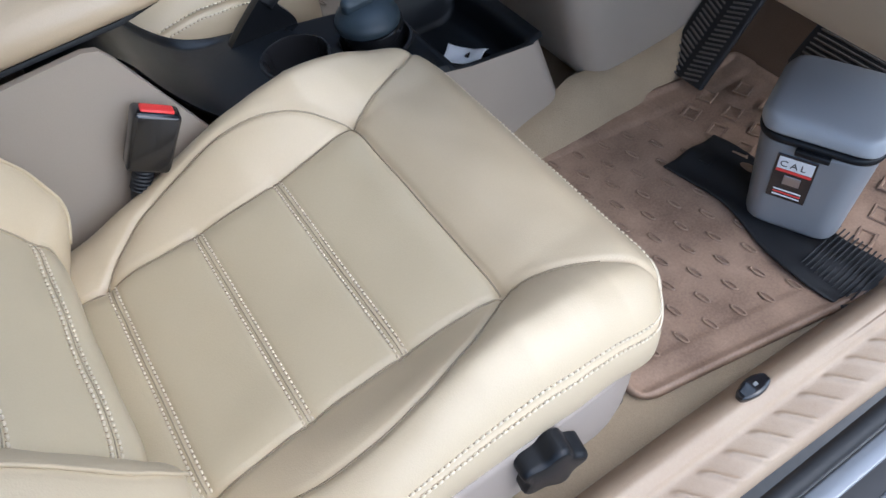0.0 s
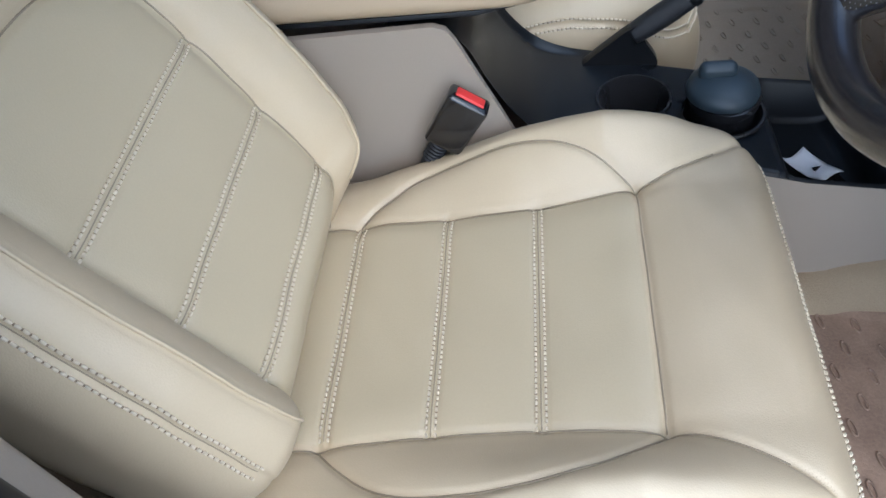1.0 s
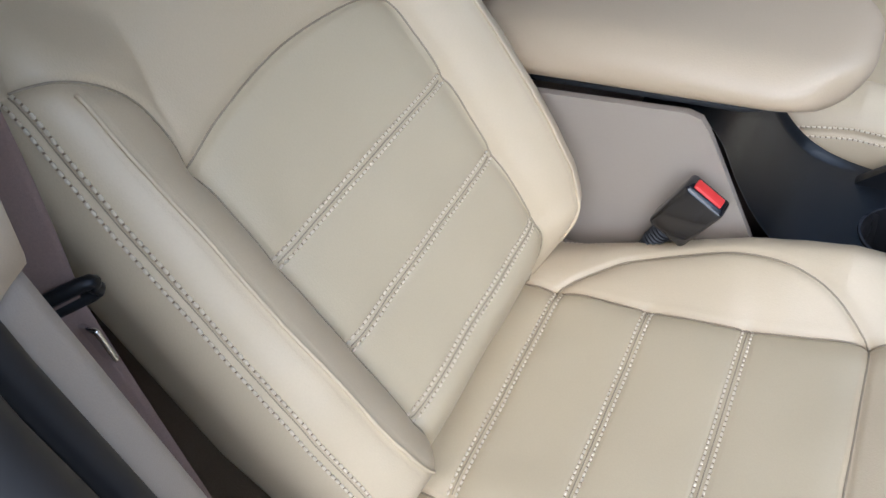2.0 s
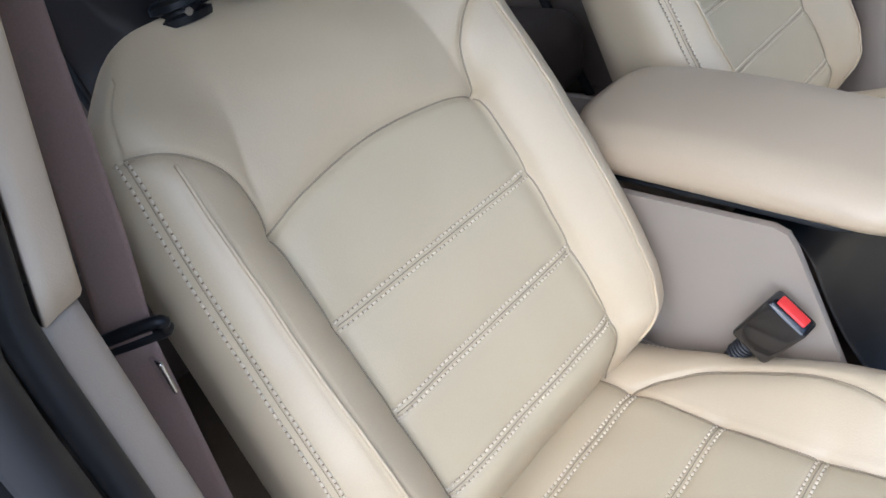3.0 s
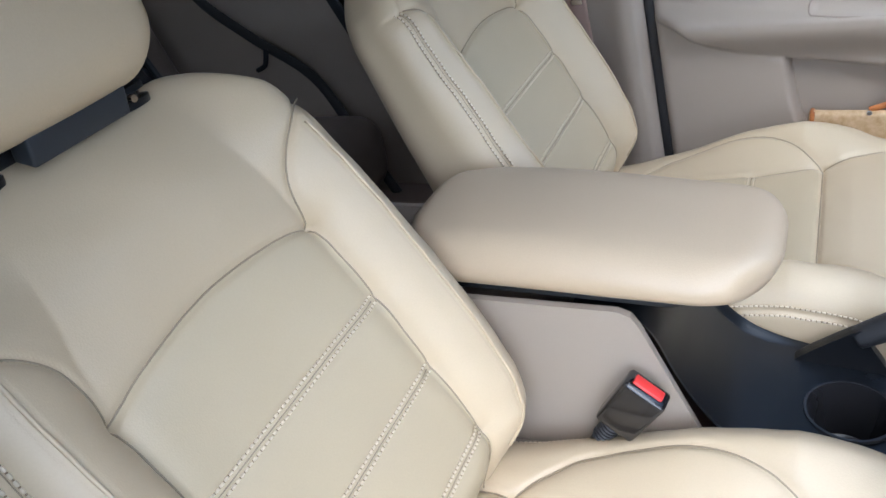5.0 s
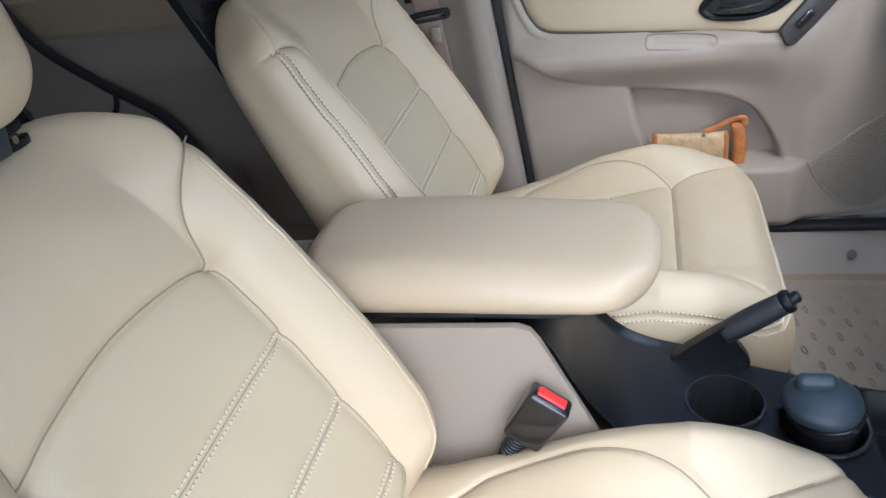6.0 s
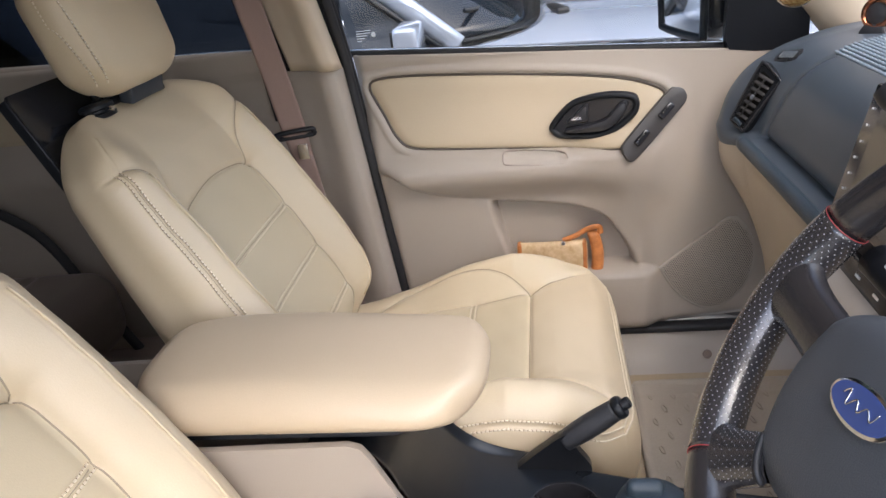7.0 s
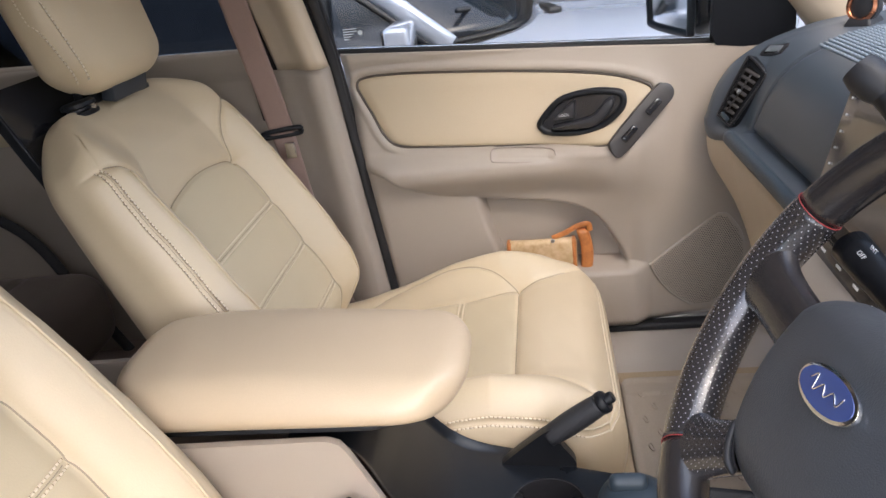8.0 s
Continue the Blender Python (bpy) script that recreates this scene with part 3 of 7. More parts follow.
    # side covers and rails
    for s in (-1, 1):
        xs, zs = np.linspace(-0.14, 0.42, 40), np.linspace(0.0, 1.0, 16)

        def cover(u, v, s=s):
            top = 0.325 + 0.012 * ss(u, 0.1, 0.35)
            z = 0.165 + (top - 0.165) * v
            nose = np.clip((u - 0.33) / 0.09, 0, 1)
            y = 0.214 + 0.030 * np.sin(v * 2.2) - 0.05 * nose ** 2
            return np.stack([u - 0.02 * nose * (1 - v), s * y, z], 1)
        sheet("side_cover", xs, zs, cover, TAUPE_LIGHT, ob, "pale taupe plastic side cover", back=0.004 * s)
        rounded("rail", (0.52, 0.03, 0.03), pose(0.15, s * 0.19, 0.165), BLACK, ob, "black steel seat rail", r=0.005)
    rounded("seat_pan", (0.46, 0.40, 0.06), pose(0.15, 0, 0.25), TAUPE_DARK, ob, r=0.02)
    if knob:
        k = []
        for i in range(64):
            g = 2 * math.pi * i / 64
            r = 0.031 + 0.0045 * math.cos(5 * g)
            k.append((r * math.cos(g), r * math.sin(g)))
        kn = slab("recline_knob", k, Matrix.Translation((0.262, -0.243, 0.302)) @ pose(0, 0, 0, 90, 0, 0) @ pose(0, 0, 0, 0, -10, 0), 0.026, BLACK, ob,
                  "black lobed plastic knob", r=0.006, segs=3)
        lathe("knob_stem", [(0.016, 0), (0.016, 0.03)], (0.262, -0.222, 0.302), BLACK, kn, axis=(0, -1, 0))
    # head restraint on two chrome posts
    hx, hy, hz, r = 0.046, 0.120, 0.095, 0.042
    p, f, d = lattice(hx, hy, hz, r, 0.006)
    y, z = soft_corner(p[:, 1], p[:, 2], hy, hz, 0.06)
    y = y * (1 + 0.06 * (z / hz))
    x = p[:, 0] - 0.02 * (y / hy) ** 2
    seam = bell(np.abs(y), hy * 0.955, 0.004) * (d[:, 0] > 0.1)
    x = x - 0.003 * seam
    tilt = radians(-12)
    hw = np.stack([-0.262 + x * math.cos(tilt) + z * math.sin(tilt), y, 0.950 - x * math.sin(tilt) + z * math.cos(tilt)], 1)
    hr = raw("head_restraint", hw, f, LEATHER, ob, "beige leather head restraint")
    rows = []
    for s in (-1,):
        for o in (-0.0045, 0.0045):
            zz = np.linspace(-0.075, 0.075, 60)
            yy = np.full(60, s * hy * 0.955 + o) * (1 + 0.06 * zz / hz)
            xx = hx - 0.02 * (yy / hy) ** 2 - 0.0015 - (r - np.sqrt(r * r - np.clip(np.abs(yy) - (hy - r), 0, r) ** 2)) - 0.7 * (r - np.sqrt(r * r - np.clip(np.abs(zz) - (hz - r), 0, r) ** 2))
            q = np.stack([-0.262 + xx * math.cos(tilt) + zz * math.sin(tilt), yy, 0.950 - xx * math.sin(tilt) + zz * math.cos(tilt)], 1)
            P, T = evenly(q, 0.0056)
            rows.append((P + np.array((0.001, 0, 0)), T, np.tile((0.98, 0, 0.2), (len(P), 1))))
    stitches("stitching", rows, THREAD, hr)
    for s in (-1, 1):
        post = bar("post", [(-0.270, s * 0.076, 0.838), (-0.282, s * 0.076, 0.93)], 0.006, CHROME, ob, "chrome head restraint post")
        parts_up.append(post)
    parts_up.append(hr)
    for o in parts_up:
        o.location.y += lean
    ob.location = ob.location + off
    return ob



driver_seat = seat((0, 0, 0), "beige leather driver's seat with double stitching and black knob", True, 0.011)
passenger_seat = seat((-0.022, 0.695, -0.003), "beige leather passenger seat with ribbed centre panels", False, -0.006)


def mount(at):
    """A black screen mount clamped to the head restraint posts, with a flat plate behind the seat."""
    ob = thing("headrest_mount", Vector(at) + Vector((-0.25, 0, 0.845)), "black plastic mount clamped round the head restraint posts", "headrest mount", "headrest mounts")
    o = Vector(at)
    for s in (-1, 1):
        prof = [(0.014, -0.012), (0.024, -0.010), (0.025, -0.004), (0.018, -0.002), (0.018, 0.001), (0.024, 0.003), (0.024, 0.008), (0.020, 0.011), (0.008, 0.012)]
        c = lathe("collar", prof, o + Vector((-0.274, s * 0.076, 0.839)), BLACK, ob, "ribbed black collar", axis=(-0.17, 0, 0.98))
        lathe("collar_screw", [(0.0035, 0), (0.0035, 0.004)], o + Vector((-0.249, s * 0.076 - 0.008, 0.843)), CHROME, c, axis=(1, 0, 0), sides=12)
    rounded("clamp_bar", (0.026, 0.152, 0.012), Matrix.Translation(o) @ pose(-0.276, 0, 0.843, 0, -10, 0), BLACK, ob, r=0.003)
    rounded("front_block", (0.022, 0.098, 0.026), Matrix.Translation(o) @ pose(-0.244, 0.004, 0.852, 0, 12, 0), BLOCK_GREY, ob, "matt black block", r=0.003)
    pl = [(-0.165, -0.19), (0.165, -0.19), (0.165, 0.075), (0.15, 0.09), (-0.15, 0.09), (-0.165, 0.075)]
    m = Matrix.Translation(o) @ Matrix.Translation((-0.315, 0, 0.80)) @ Matrix(((0, -0.40, 0.9165, 0), (1, 0, 0, 0), (0, 0.9165, 0.40, 0), (0, 0, 0, 1)))
    plate = slab("back_plate", pl, m, 0.006, BLACK_GLOSS, ob, "thin gloss black plate", r=0.002)
    for s in (-1, 1):
        rounded("rim", (0.006, 0.27, 0.016), m @ pose(s * 0.165, -0.05, 0.003), BLACK, plate, r=0.002)
    return ob


mount((0, 0.011, 0))
mount((-0.022, 0.687, -0.003))


# ---- centre console ----
def console():
    ob = thing("center_console", (0.2, MID, 0.145), "taupe and black plastic centre console with cup holders", "console")
    # upright side walls of the storage box, with a raked front edge
    side = [(-0.32, 0.0), (-0.32, 0.364), (-0.31, 0.379), (0.096, 0.389), (0.110, 0.384), (0.119, 0.370), (0.172, 0.250), (0.222, 0.13), (0.25, 0.0)]
    for y, t in ((0.246, 0.012), (flip(0.246) - 0.012, 0.012)):
        m = Matrix(((1, 0, 0, 0), (0, 0, 1, y), (0, 1, 0, 0.147), (0, 0, 0, 1)))
        slab("side_wall", side, m, t, TAUPE, ob, "smooth taupe side wall", r=0.004, segs=3)
    rounded("rear_wall", (0.012, 0.18, 0.36), pose(-0.315, MID, 0.335), TAUPE, ob, r=0.004)
    # black slope running down from the lid into the cup-holder deck
    line = spline([(0.04, 0.515), (0.10, 0.512), (0.128, 0.49), (0.150, 0.445), (0.175, 0.405), (0.205, 0.377), (0.245, 0.364), (0.30, 0.360), (0.40, 0.352), (0.47, 0.342)], 8)
    sx = np.linspace(0, len(line) - 1, 90)
    ys = np.linspace(-1, 1, 60)
    holes = [((0.320, 0.335), 0.043), ((0.423, 0.312), 0.047)]

    def near_edge(x):
        return np.interp(x, [0.05, 0.12, 0.2, 0.3, 0.4, 0.5, 0.62], [0.259, 0.259, 0.247, 0.236, 0.218, 0.200, 0.196])

    def far_edge(x):
        return np.interp(x, [0.05, 0.12, 0.2, 0.30, 0.36, 0.45, 0.62], [0.436, 0.436, 0.443, 0.440, 0.412, 0.396, 0.392])

    def deck(u, v):
        x = np.interp(u, np.arange(len(line)), line[:, 0])
        z = np.interp(u, np.arange(len(line)), line[:, 1])
        y = near_edge(x) + (v + 1) / 2 * (far_edge(x) - near_edge(x))
        wall = ss(np.abs(v), 0.86, 1.0) * (1 - ss(x, 0.16, 0.30))
        z = z + 0.012 * wall - 0.006 * ss(np.abs(v), 0.93, 1.0) * ss(x, 0.25, 0.35)
        return np.stack([x, y, z], 1)
    U, W = np.meshgrid(sx, ys, indexing="ij")
    P = deck(U.ravel(), W.ravel())
    nu, nv = len(sx), len(ys)
    idx = np.arange(nu * nv).reshape(nu, nv)
    F = np.stack([idx[:-1, :-1], idx[1:, :-1], idx[1:, 1:], idx[:-1, 1:]], -1).reshape(-1, 4)
    for (cx, cy), r in holes:
        dx, dy = P[:, 0] - cx, P[:, 1] - cy
        q = np.hypot(dx, dy)
        push = (q < r) & (q > r * 0.75)
        P[push, 0], P[push, 1] = cx + dx[push] / q[push] * r, cy + dy[push] / q[push] * r
    keep = np.ones(len(F), bool)
    for (cx, cy), r in holes:
        c = P[F].mean(1)
        keep &= np.hypot(c[:, 0] - cx, c[:, 1] - cy) > r * 0.96
    d = raw("deck", P, F[keep], BLACK_DECK, ob, "blue-black satin plastic deck")
    for (cx, cy), r in holes:
        zt = 0.360 if cx < 0.4 else 0.350
        lathe("cup_holder", [(r + 0.004, 0.0), (r + 0.003, 0.003), (r, 0.003), (r - 0.002, -0.004), (r - 0.004, -0.075), (r - 0.010, -0.080), (0.0, -0.081)],
              (cx, cy, zt), BLACK_SATIN, ob, "deep round cup holder", cap=False)
    # sunken tray ahead of the cup holders, on a taupe lower body
    prof = spline([(0.470, 0.342), (0.480, 0.338), (0.486, 0.300), (0.500, 0.276), (0.56, 0.270), (0.585, 0.285), (0.592, 0.322), (0.610, 0.330)], 6)

    def tray(u, v):
        x = np.interp(u, np.arange(len(prof)), prof[:, 0])
        z = np.interp(u, np.arange(len(prof)), prof[:, 1])
        rim = ss(np.abs(v), 0.86, 0.93)
        top = np.interp(x, [0.47, 0.61], [0.340, 0.322])
        z = z * (1 - rim) + np.maximum(top, z) * rim - 0.004 * ss(np.abs(v), 0.97, 1.0)
        return np.stack([x, near_edge(x) + (v + 1) / 2 * (far_edge(x) - near_edge(x)), z], 1)
    sheet("tray", np.linspace(0, len(prof) - 1, 50), np.linspace(-1, 1, 50), tray, BLACK, ob, "black sunken tray")
    us = np.linspace(0.17, 0.70, 60)
    for s in (1, -1):
        def body(u, v, s=s):
            bend = np.clip((u - 0.590) / 0.09, 0, 1)
            flat = np.minimum(u, 0.590)
            x = flat + 0.030 * np.sin(bend * math.pi / 2) + 0.050 * (1 - v) * ss(u, 0.50, 0.62)
            tuck = 0.050 * (1 - np.cos(bend * math.pi / 2)) - 0.003 * (1 - v)
            y = near_edge(flat) + tuck if s > 0 else far_edge(flat) - tuck
            top = np.interp(u, [0.17, 0.30, 0.40, 0.47, 0.61], [0.37, 0.355, 0.347, 0.337, 0.318])
            return np.stack([x, y, 0.147 + (top - 0.147) * v], 1)
        sheet("lower_body", us, np.linspace(0, 1, 12), body, TAUPE, ob, "taupe lower side")
    # padded lid that serves as armrest
    hx, hy, hz, r = 0.201, 0.100, 0.032, 0.031
    p, f, dd = lattice(hx, hy, hz, r, 0.005)
    x, y = soft_corner(p[:, 0], p[:, 1], hx, hy, 0.080)
    up = np.clip((p[:, 2] + hz) / (2 * hz), 0, 1)
    z = p[:, 2] + up * (0.003 * (1 - (x / hx) ** 2) + 0.003 - 0.015 * np.abs(y / hy) ** 3 - 0.014 * ss(x, -0.08, 0.205) - 0.006 * ss(-x, 0.10, 0.205)) + 0.002 * (1 - up) * ss(x, 0.02, 0.2)
    x = x + 0.012 * (up - 0.4) * np.sign(x) * np.clip(np.abs(x) / hx, 0, 1) ** 4
    y = y * (1 + 0.03 * (1 - up))
    lid = raw("armrest_lid", np.stack([0.043 + x, 0.3475 + y, 0.572 + z], 1), f, LEATHER_ARM, ob, "padded beige leather lid")
    base = [(-0.17, -0.086), (0.10, -0.086), (0.143, -0.072), (0.168, -0.045), (0.176, 0), (0.168, 0.045), (0.143, 0.072), (0.10, 0.086), (-0.17, 0.086)]
    slab("lid_base", base, pose(0.043, MID, 0.5365), 0.006, BLACK, lid, "black lid underside", r=0.004)
    rounded("lid_catch", (0.03, 0.04, 0.01), pose(0.20, MID, 0.522), BLACK_GLOSS, lid, r=0.003)
    return ob




console()


def ashtray_cup():
    ob = thing("ashtray_cup", (0.423, 0.312, 0.30), "dark blue-grey ashtray cup with a humped lid in the cup holder", "ashtray")
    lathe("cup_body", [(0.034, 0), (0.039, 0.07), (0.041, 0.078), (0.041, 0.084), (0.036, 0.086), (0.0, 0.086)], (0.423, 0.312, 0.292), BLACK_GLOSS, ob)
    top = lathe("lid", [(0.0, 0.024), (0.015, 0.0235), (0.030, 0.020), (0.040, 0.013), (0.043, 0.005), (0.042, 0.0), (0.036, -0.002)], (0.420, 0.315, 0.378), BLUEGREY, ob, "domed blue-grey lid")
    p, f, d = lattice(0.022, 0.010, 0.012, 0.0095, 0.003)
    raw("thumb_grip", p + np.array((0.413, 0.322, 0.404)), f, BLUEGREY, top)
    return ob


ashtray_cup()


def handbrake():
    ob = thing("handbrake", (0.27, 0.416, 0.366), "black handbrake lever with dimpled grip, raised", "handbrake")
    a, b = np.array((0.268, 0.416, 0.358)), np.array((0.398, 0.416, 0.452))
    t = (b - a) / np.linalg.norm(b - a)
    # flat lever arm with a web running down to its pivot
    web = [(-0.040, -0.006), (0.0, -0.018), (0.030, -0.036), (0.052, -0.060), (0.074, -0.050), (0.078, -0.014), (0.084, 0.011), (0.04, 0.012), (-0.01, 0.006)]
    n = np.array((-t[2], 0, t[0]))
    m = Matrix(((t[0], n[0], 0, a[0]), (0, 0, 1, a[1] - 0.009), (t[2], n[2], 0, a[2]), (0, 0, 0, 1)))
    slab("lever", spline(web, 5, closed=True), m, 0.018, BLACK, ob, "flat black lever arm", r=0.005, segs=3)
    L = np.linspace(0, 1, 24)
    rad = 0.0135 + 0.0016 * np.sin(L * math.pi) + 0.0004 * (L > 0.05)
    bar("grip", [a + t * (0.070 + 0.080 * u) for u in L], rad, GRIP, ob, "dimpled black rubber grip", sides=24)
    lathe("collar", [(0.0135, 0), (0.0148, 0.002), (0.0148, 0.008), (0.013, 0.011), (0.0, 0.011)], a + t * 0.150, BLACK, ob, axis=t)
    lathe("button", [(0.0075, 0), (0.0075, 0.009), (0.006, 0.011), (0.0, 0.011)], a + t * 0.160, BLACK, ob, axis=t)
    return ob



handbrake()


def buckle():
    ob = thing("seat_belt_buckle", (0.09, 0.224, 0.36), "black seat belt buckle with a red release button", "belt buckle")
    m = Matrix.Identity(4)
    fwd = Vector((0.78, -0.12, -0.55)).normalized()
    zz = Vector((0.52, -0.02, 0.84)).normalized()
    yy = zz.cross(fwd).normalized()
    fwd = yy.cross(zz).normalized()
    for i, v in enumerate((fwd, yy, zz)):
        for j in range(3):
            m[j][i] = v[j]
    m.translation = Vector((0.112, 0.221, 0.432))
    rounded("casing", (0.046, 0.026, 0.072), m, BLACK_GLOSS, ob, r=0.005, taper=1.06)
    rounded("release_button", (0.034, 0.014, 0.008), m @ pose(0, 0.0, 0.0345), RED, ob, "red release button", r=0.002)
    bar("stalk", [m @ Vector((0, 0, -0.03)), m @ Vector((-0.004, 0, -0.055)), Vector((0.065, 0.224, 0.352)), Vector((0.02, 0.226, 0.28))], 0.010, BLACK_SOFT, ob, "ribbed black sleeve", sides=12, squash=0.7)
    for k in range(6):
        c = m @ Vector((-0.002, 0, -0.038 - 0.005 * k))
        lathe("ring", [(0.0105, -0.0012), (0.0118, 0), (0.0105, 0.0012)], c, BLACK_SOFT, ob, axis=zz, sides=16)
    return ob


buckle()


def note():
    ob = thing("paper_note", (0.55, 0.27, 0.28), "crumpled white paper slip lying in the tray", "paper")
    xs, ys = np.linspace(-0.031, 0.031, 12), np.linspace(-0.017, 0.017, 8)

    def f(u, v):
        z = 0.012 * np.sin(u * 60) * np.cos(v * 70) + 0.10 * np.abs(v) + 0.2 * np.abs(u - 0.01)
        c, s = math.cos(radians(-58)), math.sin(radians(-58))
        return np.stack([0.530 + u * c - v * s, 0.270 + u * s + v * c, 0.288 + z], 1)
    sheet("slip", xs, ys, f, PAPER, ob, back=0.0006)
    rounded("card", (0.028, 0.04, 0.002), pose(0.548, 0.252, 0.290, 6, 14, 25), BLACK_GLOSS, ob, "black card", r=0.0005)
    return ob


note()


# ---- footwells ----
def floor_mat(at, lo, hi, material, label, rows, skew=0.0, category="floor mat"):
    """A moulded rubber mat with a raised rim and rows of oval cleats."""
    ob = thing("floor_mat", at, label, category, "rubber floor mats")
    hx, hy = (hi[0] - lo[0]) / 2, (hi[1] - lo[1]) / 2
    cx, cy = (hi[0] + lo[0]) / 2, (hi[1] + lo[1]) / 2

    def f(u, v):
        x, y = soft_corner(u * hx, v * hy, hx, hy, 0.025)
        e = np.minimum(hx - np.abs(u * hx), hy - np.abs(v * hy))
        z = 0.150 + 0.007 * bell(e, 0.006, 0.005) - 0.003 * (e < 0.001) + 0.5 * np.clip(cx + x - 0.86, 0, 1) ** 1.3
        z = z + 0.002 * np.sin(x * 9) * np.cos(y * 11)
        # shallow step round the trodden field and a broad rib ahead of it
        z = z + 0.003 * ss(np.abs(y), hy - 0.050, hy - 0.042) + 0.003 * ss(cx + x, 0.762, 0.772)
        return np.stack([cx + x, cy + y + skew * (cx + x - 0.60), z], 1)
    base = sheet("base", np.linspace(-1, 1, 120), np.linspace(-1, 1, 100), f, material, ob, back=0.003)
    V, F = [], []
    n = 14
    for k in range(n):
        g = 2 * math.pi * k / n
        V += [(0.0120 * math.cos(g), 0.0046 * math.sin(g), 0), (0.0112 * math.cos(g), 0.0039 * math.sin(g), 0.0015),
              (0.0093 * math.cos(g), 0.0025 * math.sin(g), 0.0015), (0.0085 * math.cos(g), 0.0018 * math.sin(g), -0.0005)]
    for k in range(n):
        l = (k + 1) % n
        for j in range(3):
            F.append((4 * k + j, 4 * k + j + 1, 4 * l + j + 1, 4 * l + j))
    me = bpy.data.meshes.new("cleat")
    me.from_pydata(V, [], F)
    me.materials.append(material)
    me.polygons.foreach_set("use_smooth", [True] * len(me.polygons))
    for x, y, turn in rows:
        c = new("cleat", me)
        z = 0.1515 + 0.5 * max(x - 0.86, 0) ** 1.3 + 0.002 * math.sin((x - cx) * 9) * math.cos((y - cy) * 11)
        c.matrix_basis = pose(x, y + skew * (x - 0.60), z, 0, 0, turn)
        hang(c, ob)
    V, F = [], []
    for k, (a, b) in enumerate(((-1, -1), (1, -1), (1, 1), (-1, 1))):
        V += [(a * 0.0140, b * 0.0120, 0), (a * 0.0130, b * 0.0110, 0.0018), (a * 0.0105, b * 0.0085, 0.0018), (a * 0.0095, b * 0.0075, -0.0005)]
    for k in range(4):
        l = (k + 1) % 4
        F += [(4 * k + j, 4 * l + j, 4 * l + j + 1, 4 * k + j + 1) for j in range(3)]
    sq = bpy.data.meshes.new("square_cleat")
    sq.from_pydata(V, [], F)
    sq.materials.append(material)
    for i in range(3):
        for j in range(7):
            x, y = 0.800 + 0.045 * i, lo[1] + 0.07 + 0.05 * j + 0.02 * (i % 2)
            c = new("square_cleat", sq)
            c.matrix_basis = pose(x, y + skew * (x - 0.60), 0.1545 + 0.5 * max(x - 0.86, 0) ** 1.3 + 0.002 * math.sin((x - cx) * 9) * math.cos((y - cy) * 11), 0, 0, 18)
            hang(c, ob)
    return ob


def cleats(x0, x1, y0, y1, dx, dy, turn):
    out, i, y = [], 0, y0
    while y < y1:
        x = x0 + (dx / 2 if i % 2 else 0)
        while x < x1:
            out.append((x, y, turn))
            x += dx
        y += dy
        i += 1
    return out


floor_mat((0.7, -0.04, 0.147), (0.42, -0.250), (0.935, 0.192), MAT_BROWN, "worn brown rubber floor mat with oval cleats",
          cleats(0.44, 0.745, -0.195, 0.14, 0.040, 0.036, 100), skew=-0.17)
floor_mat((0.7, 0.72, 0.147), (0.455, 0.50), (1.02, 0.890), MAT_BEIGE, "beige rubber floor mat with oval cleats",
          cleats(0.49, 0.78, 0.54, 0.86, 0.042, 0.038, 100))


def heel_pad():
    ob = thing("heel_pad", (0.74, -0.12, 0.155), "black ribbed rubber strip lying across the brown mat", "rubber strip")

    def f(u, v):
        x = 0.742 + 0.012 * np.sin(v * 20) + u * (0.046 + 0.01 * v) + 0.1 * (v + 0.1) * -0.12
        return np.stack([x, -0.125 + v * 0.16 / 0.16, 0.1585 + 0.0035 * np.sin(v * 50 + u) * 0.6 + 0.0025 * np.cos(u * 5)], 1)
    sheet("strip", np.linspace(-1, 1, 24), np.linspace(-0.155, 0.155, 60), f, MAT_BLACK, ob, back=0.003)
    rounded("embossed_badge", (0.022, 0.016, 0.002), pose(0.745, 0.0, 0.1645, 0, 0, 15), MAT_BLACK, ob, r=0.0008)
    for k in range(12):
        rounded("rib", (0.082, 0.0022, 0.0014), pose(0.745, -0.262 + k * 0.0065, 0.1622, 0, 0, 6), MAT_BLACK, ob, r=0.0008)
    return ob


heel_pad()


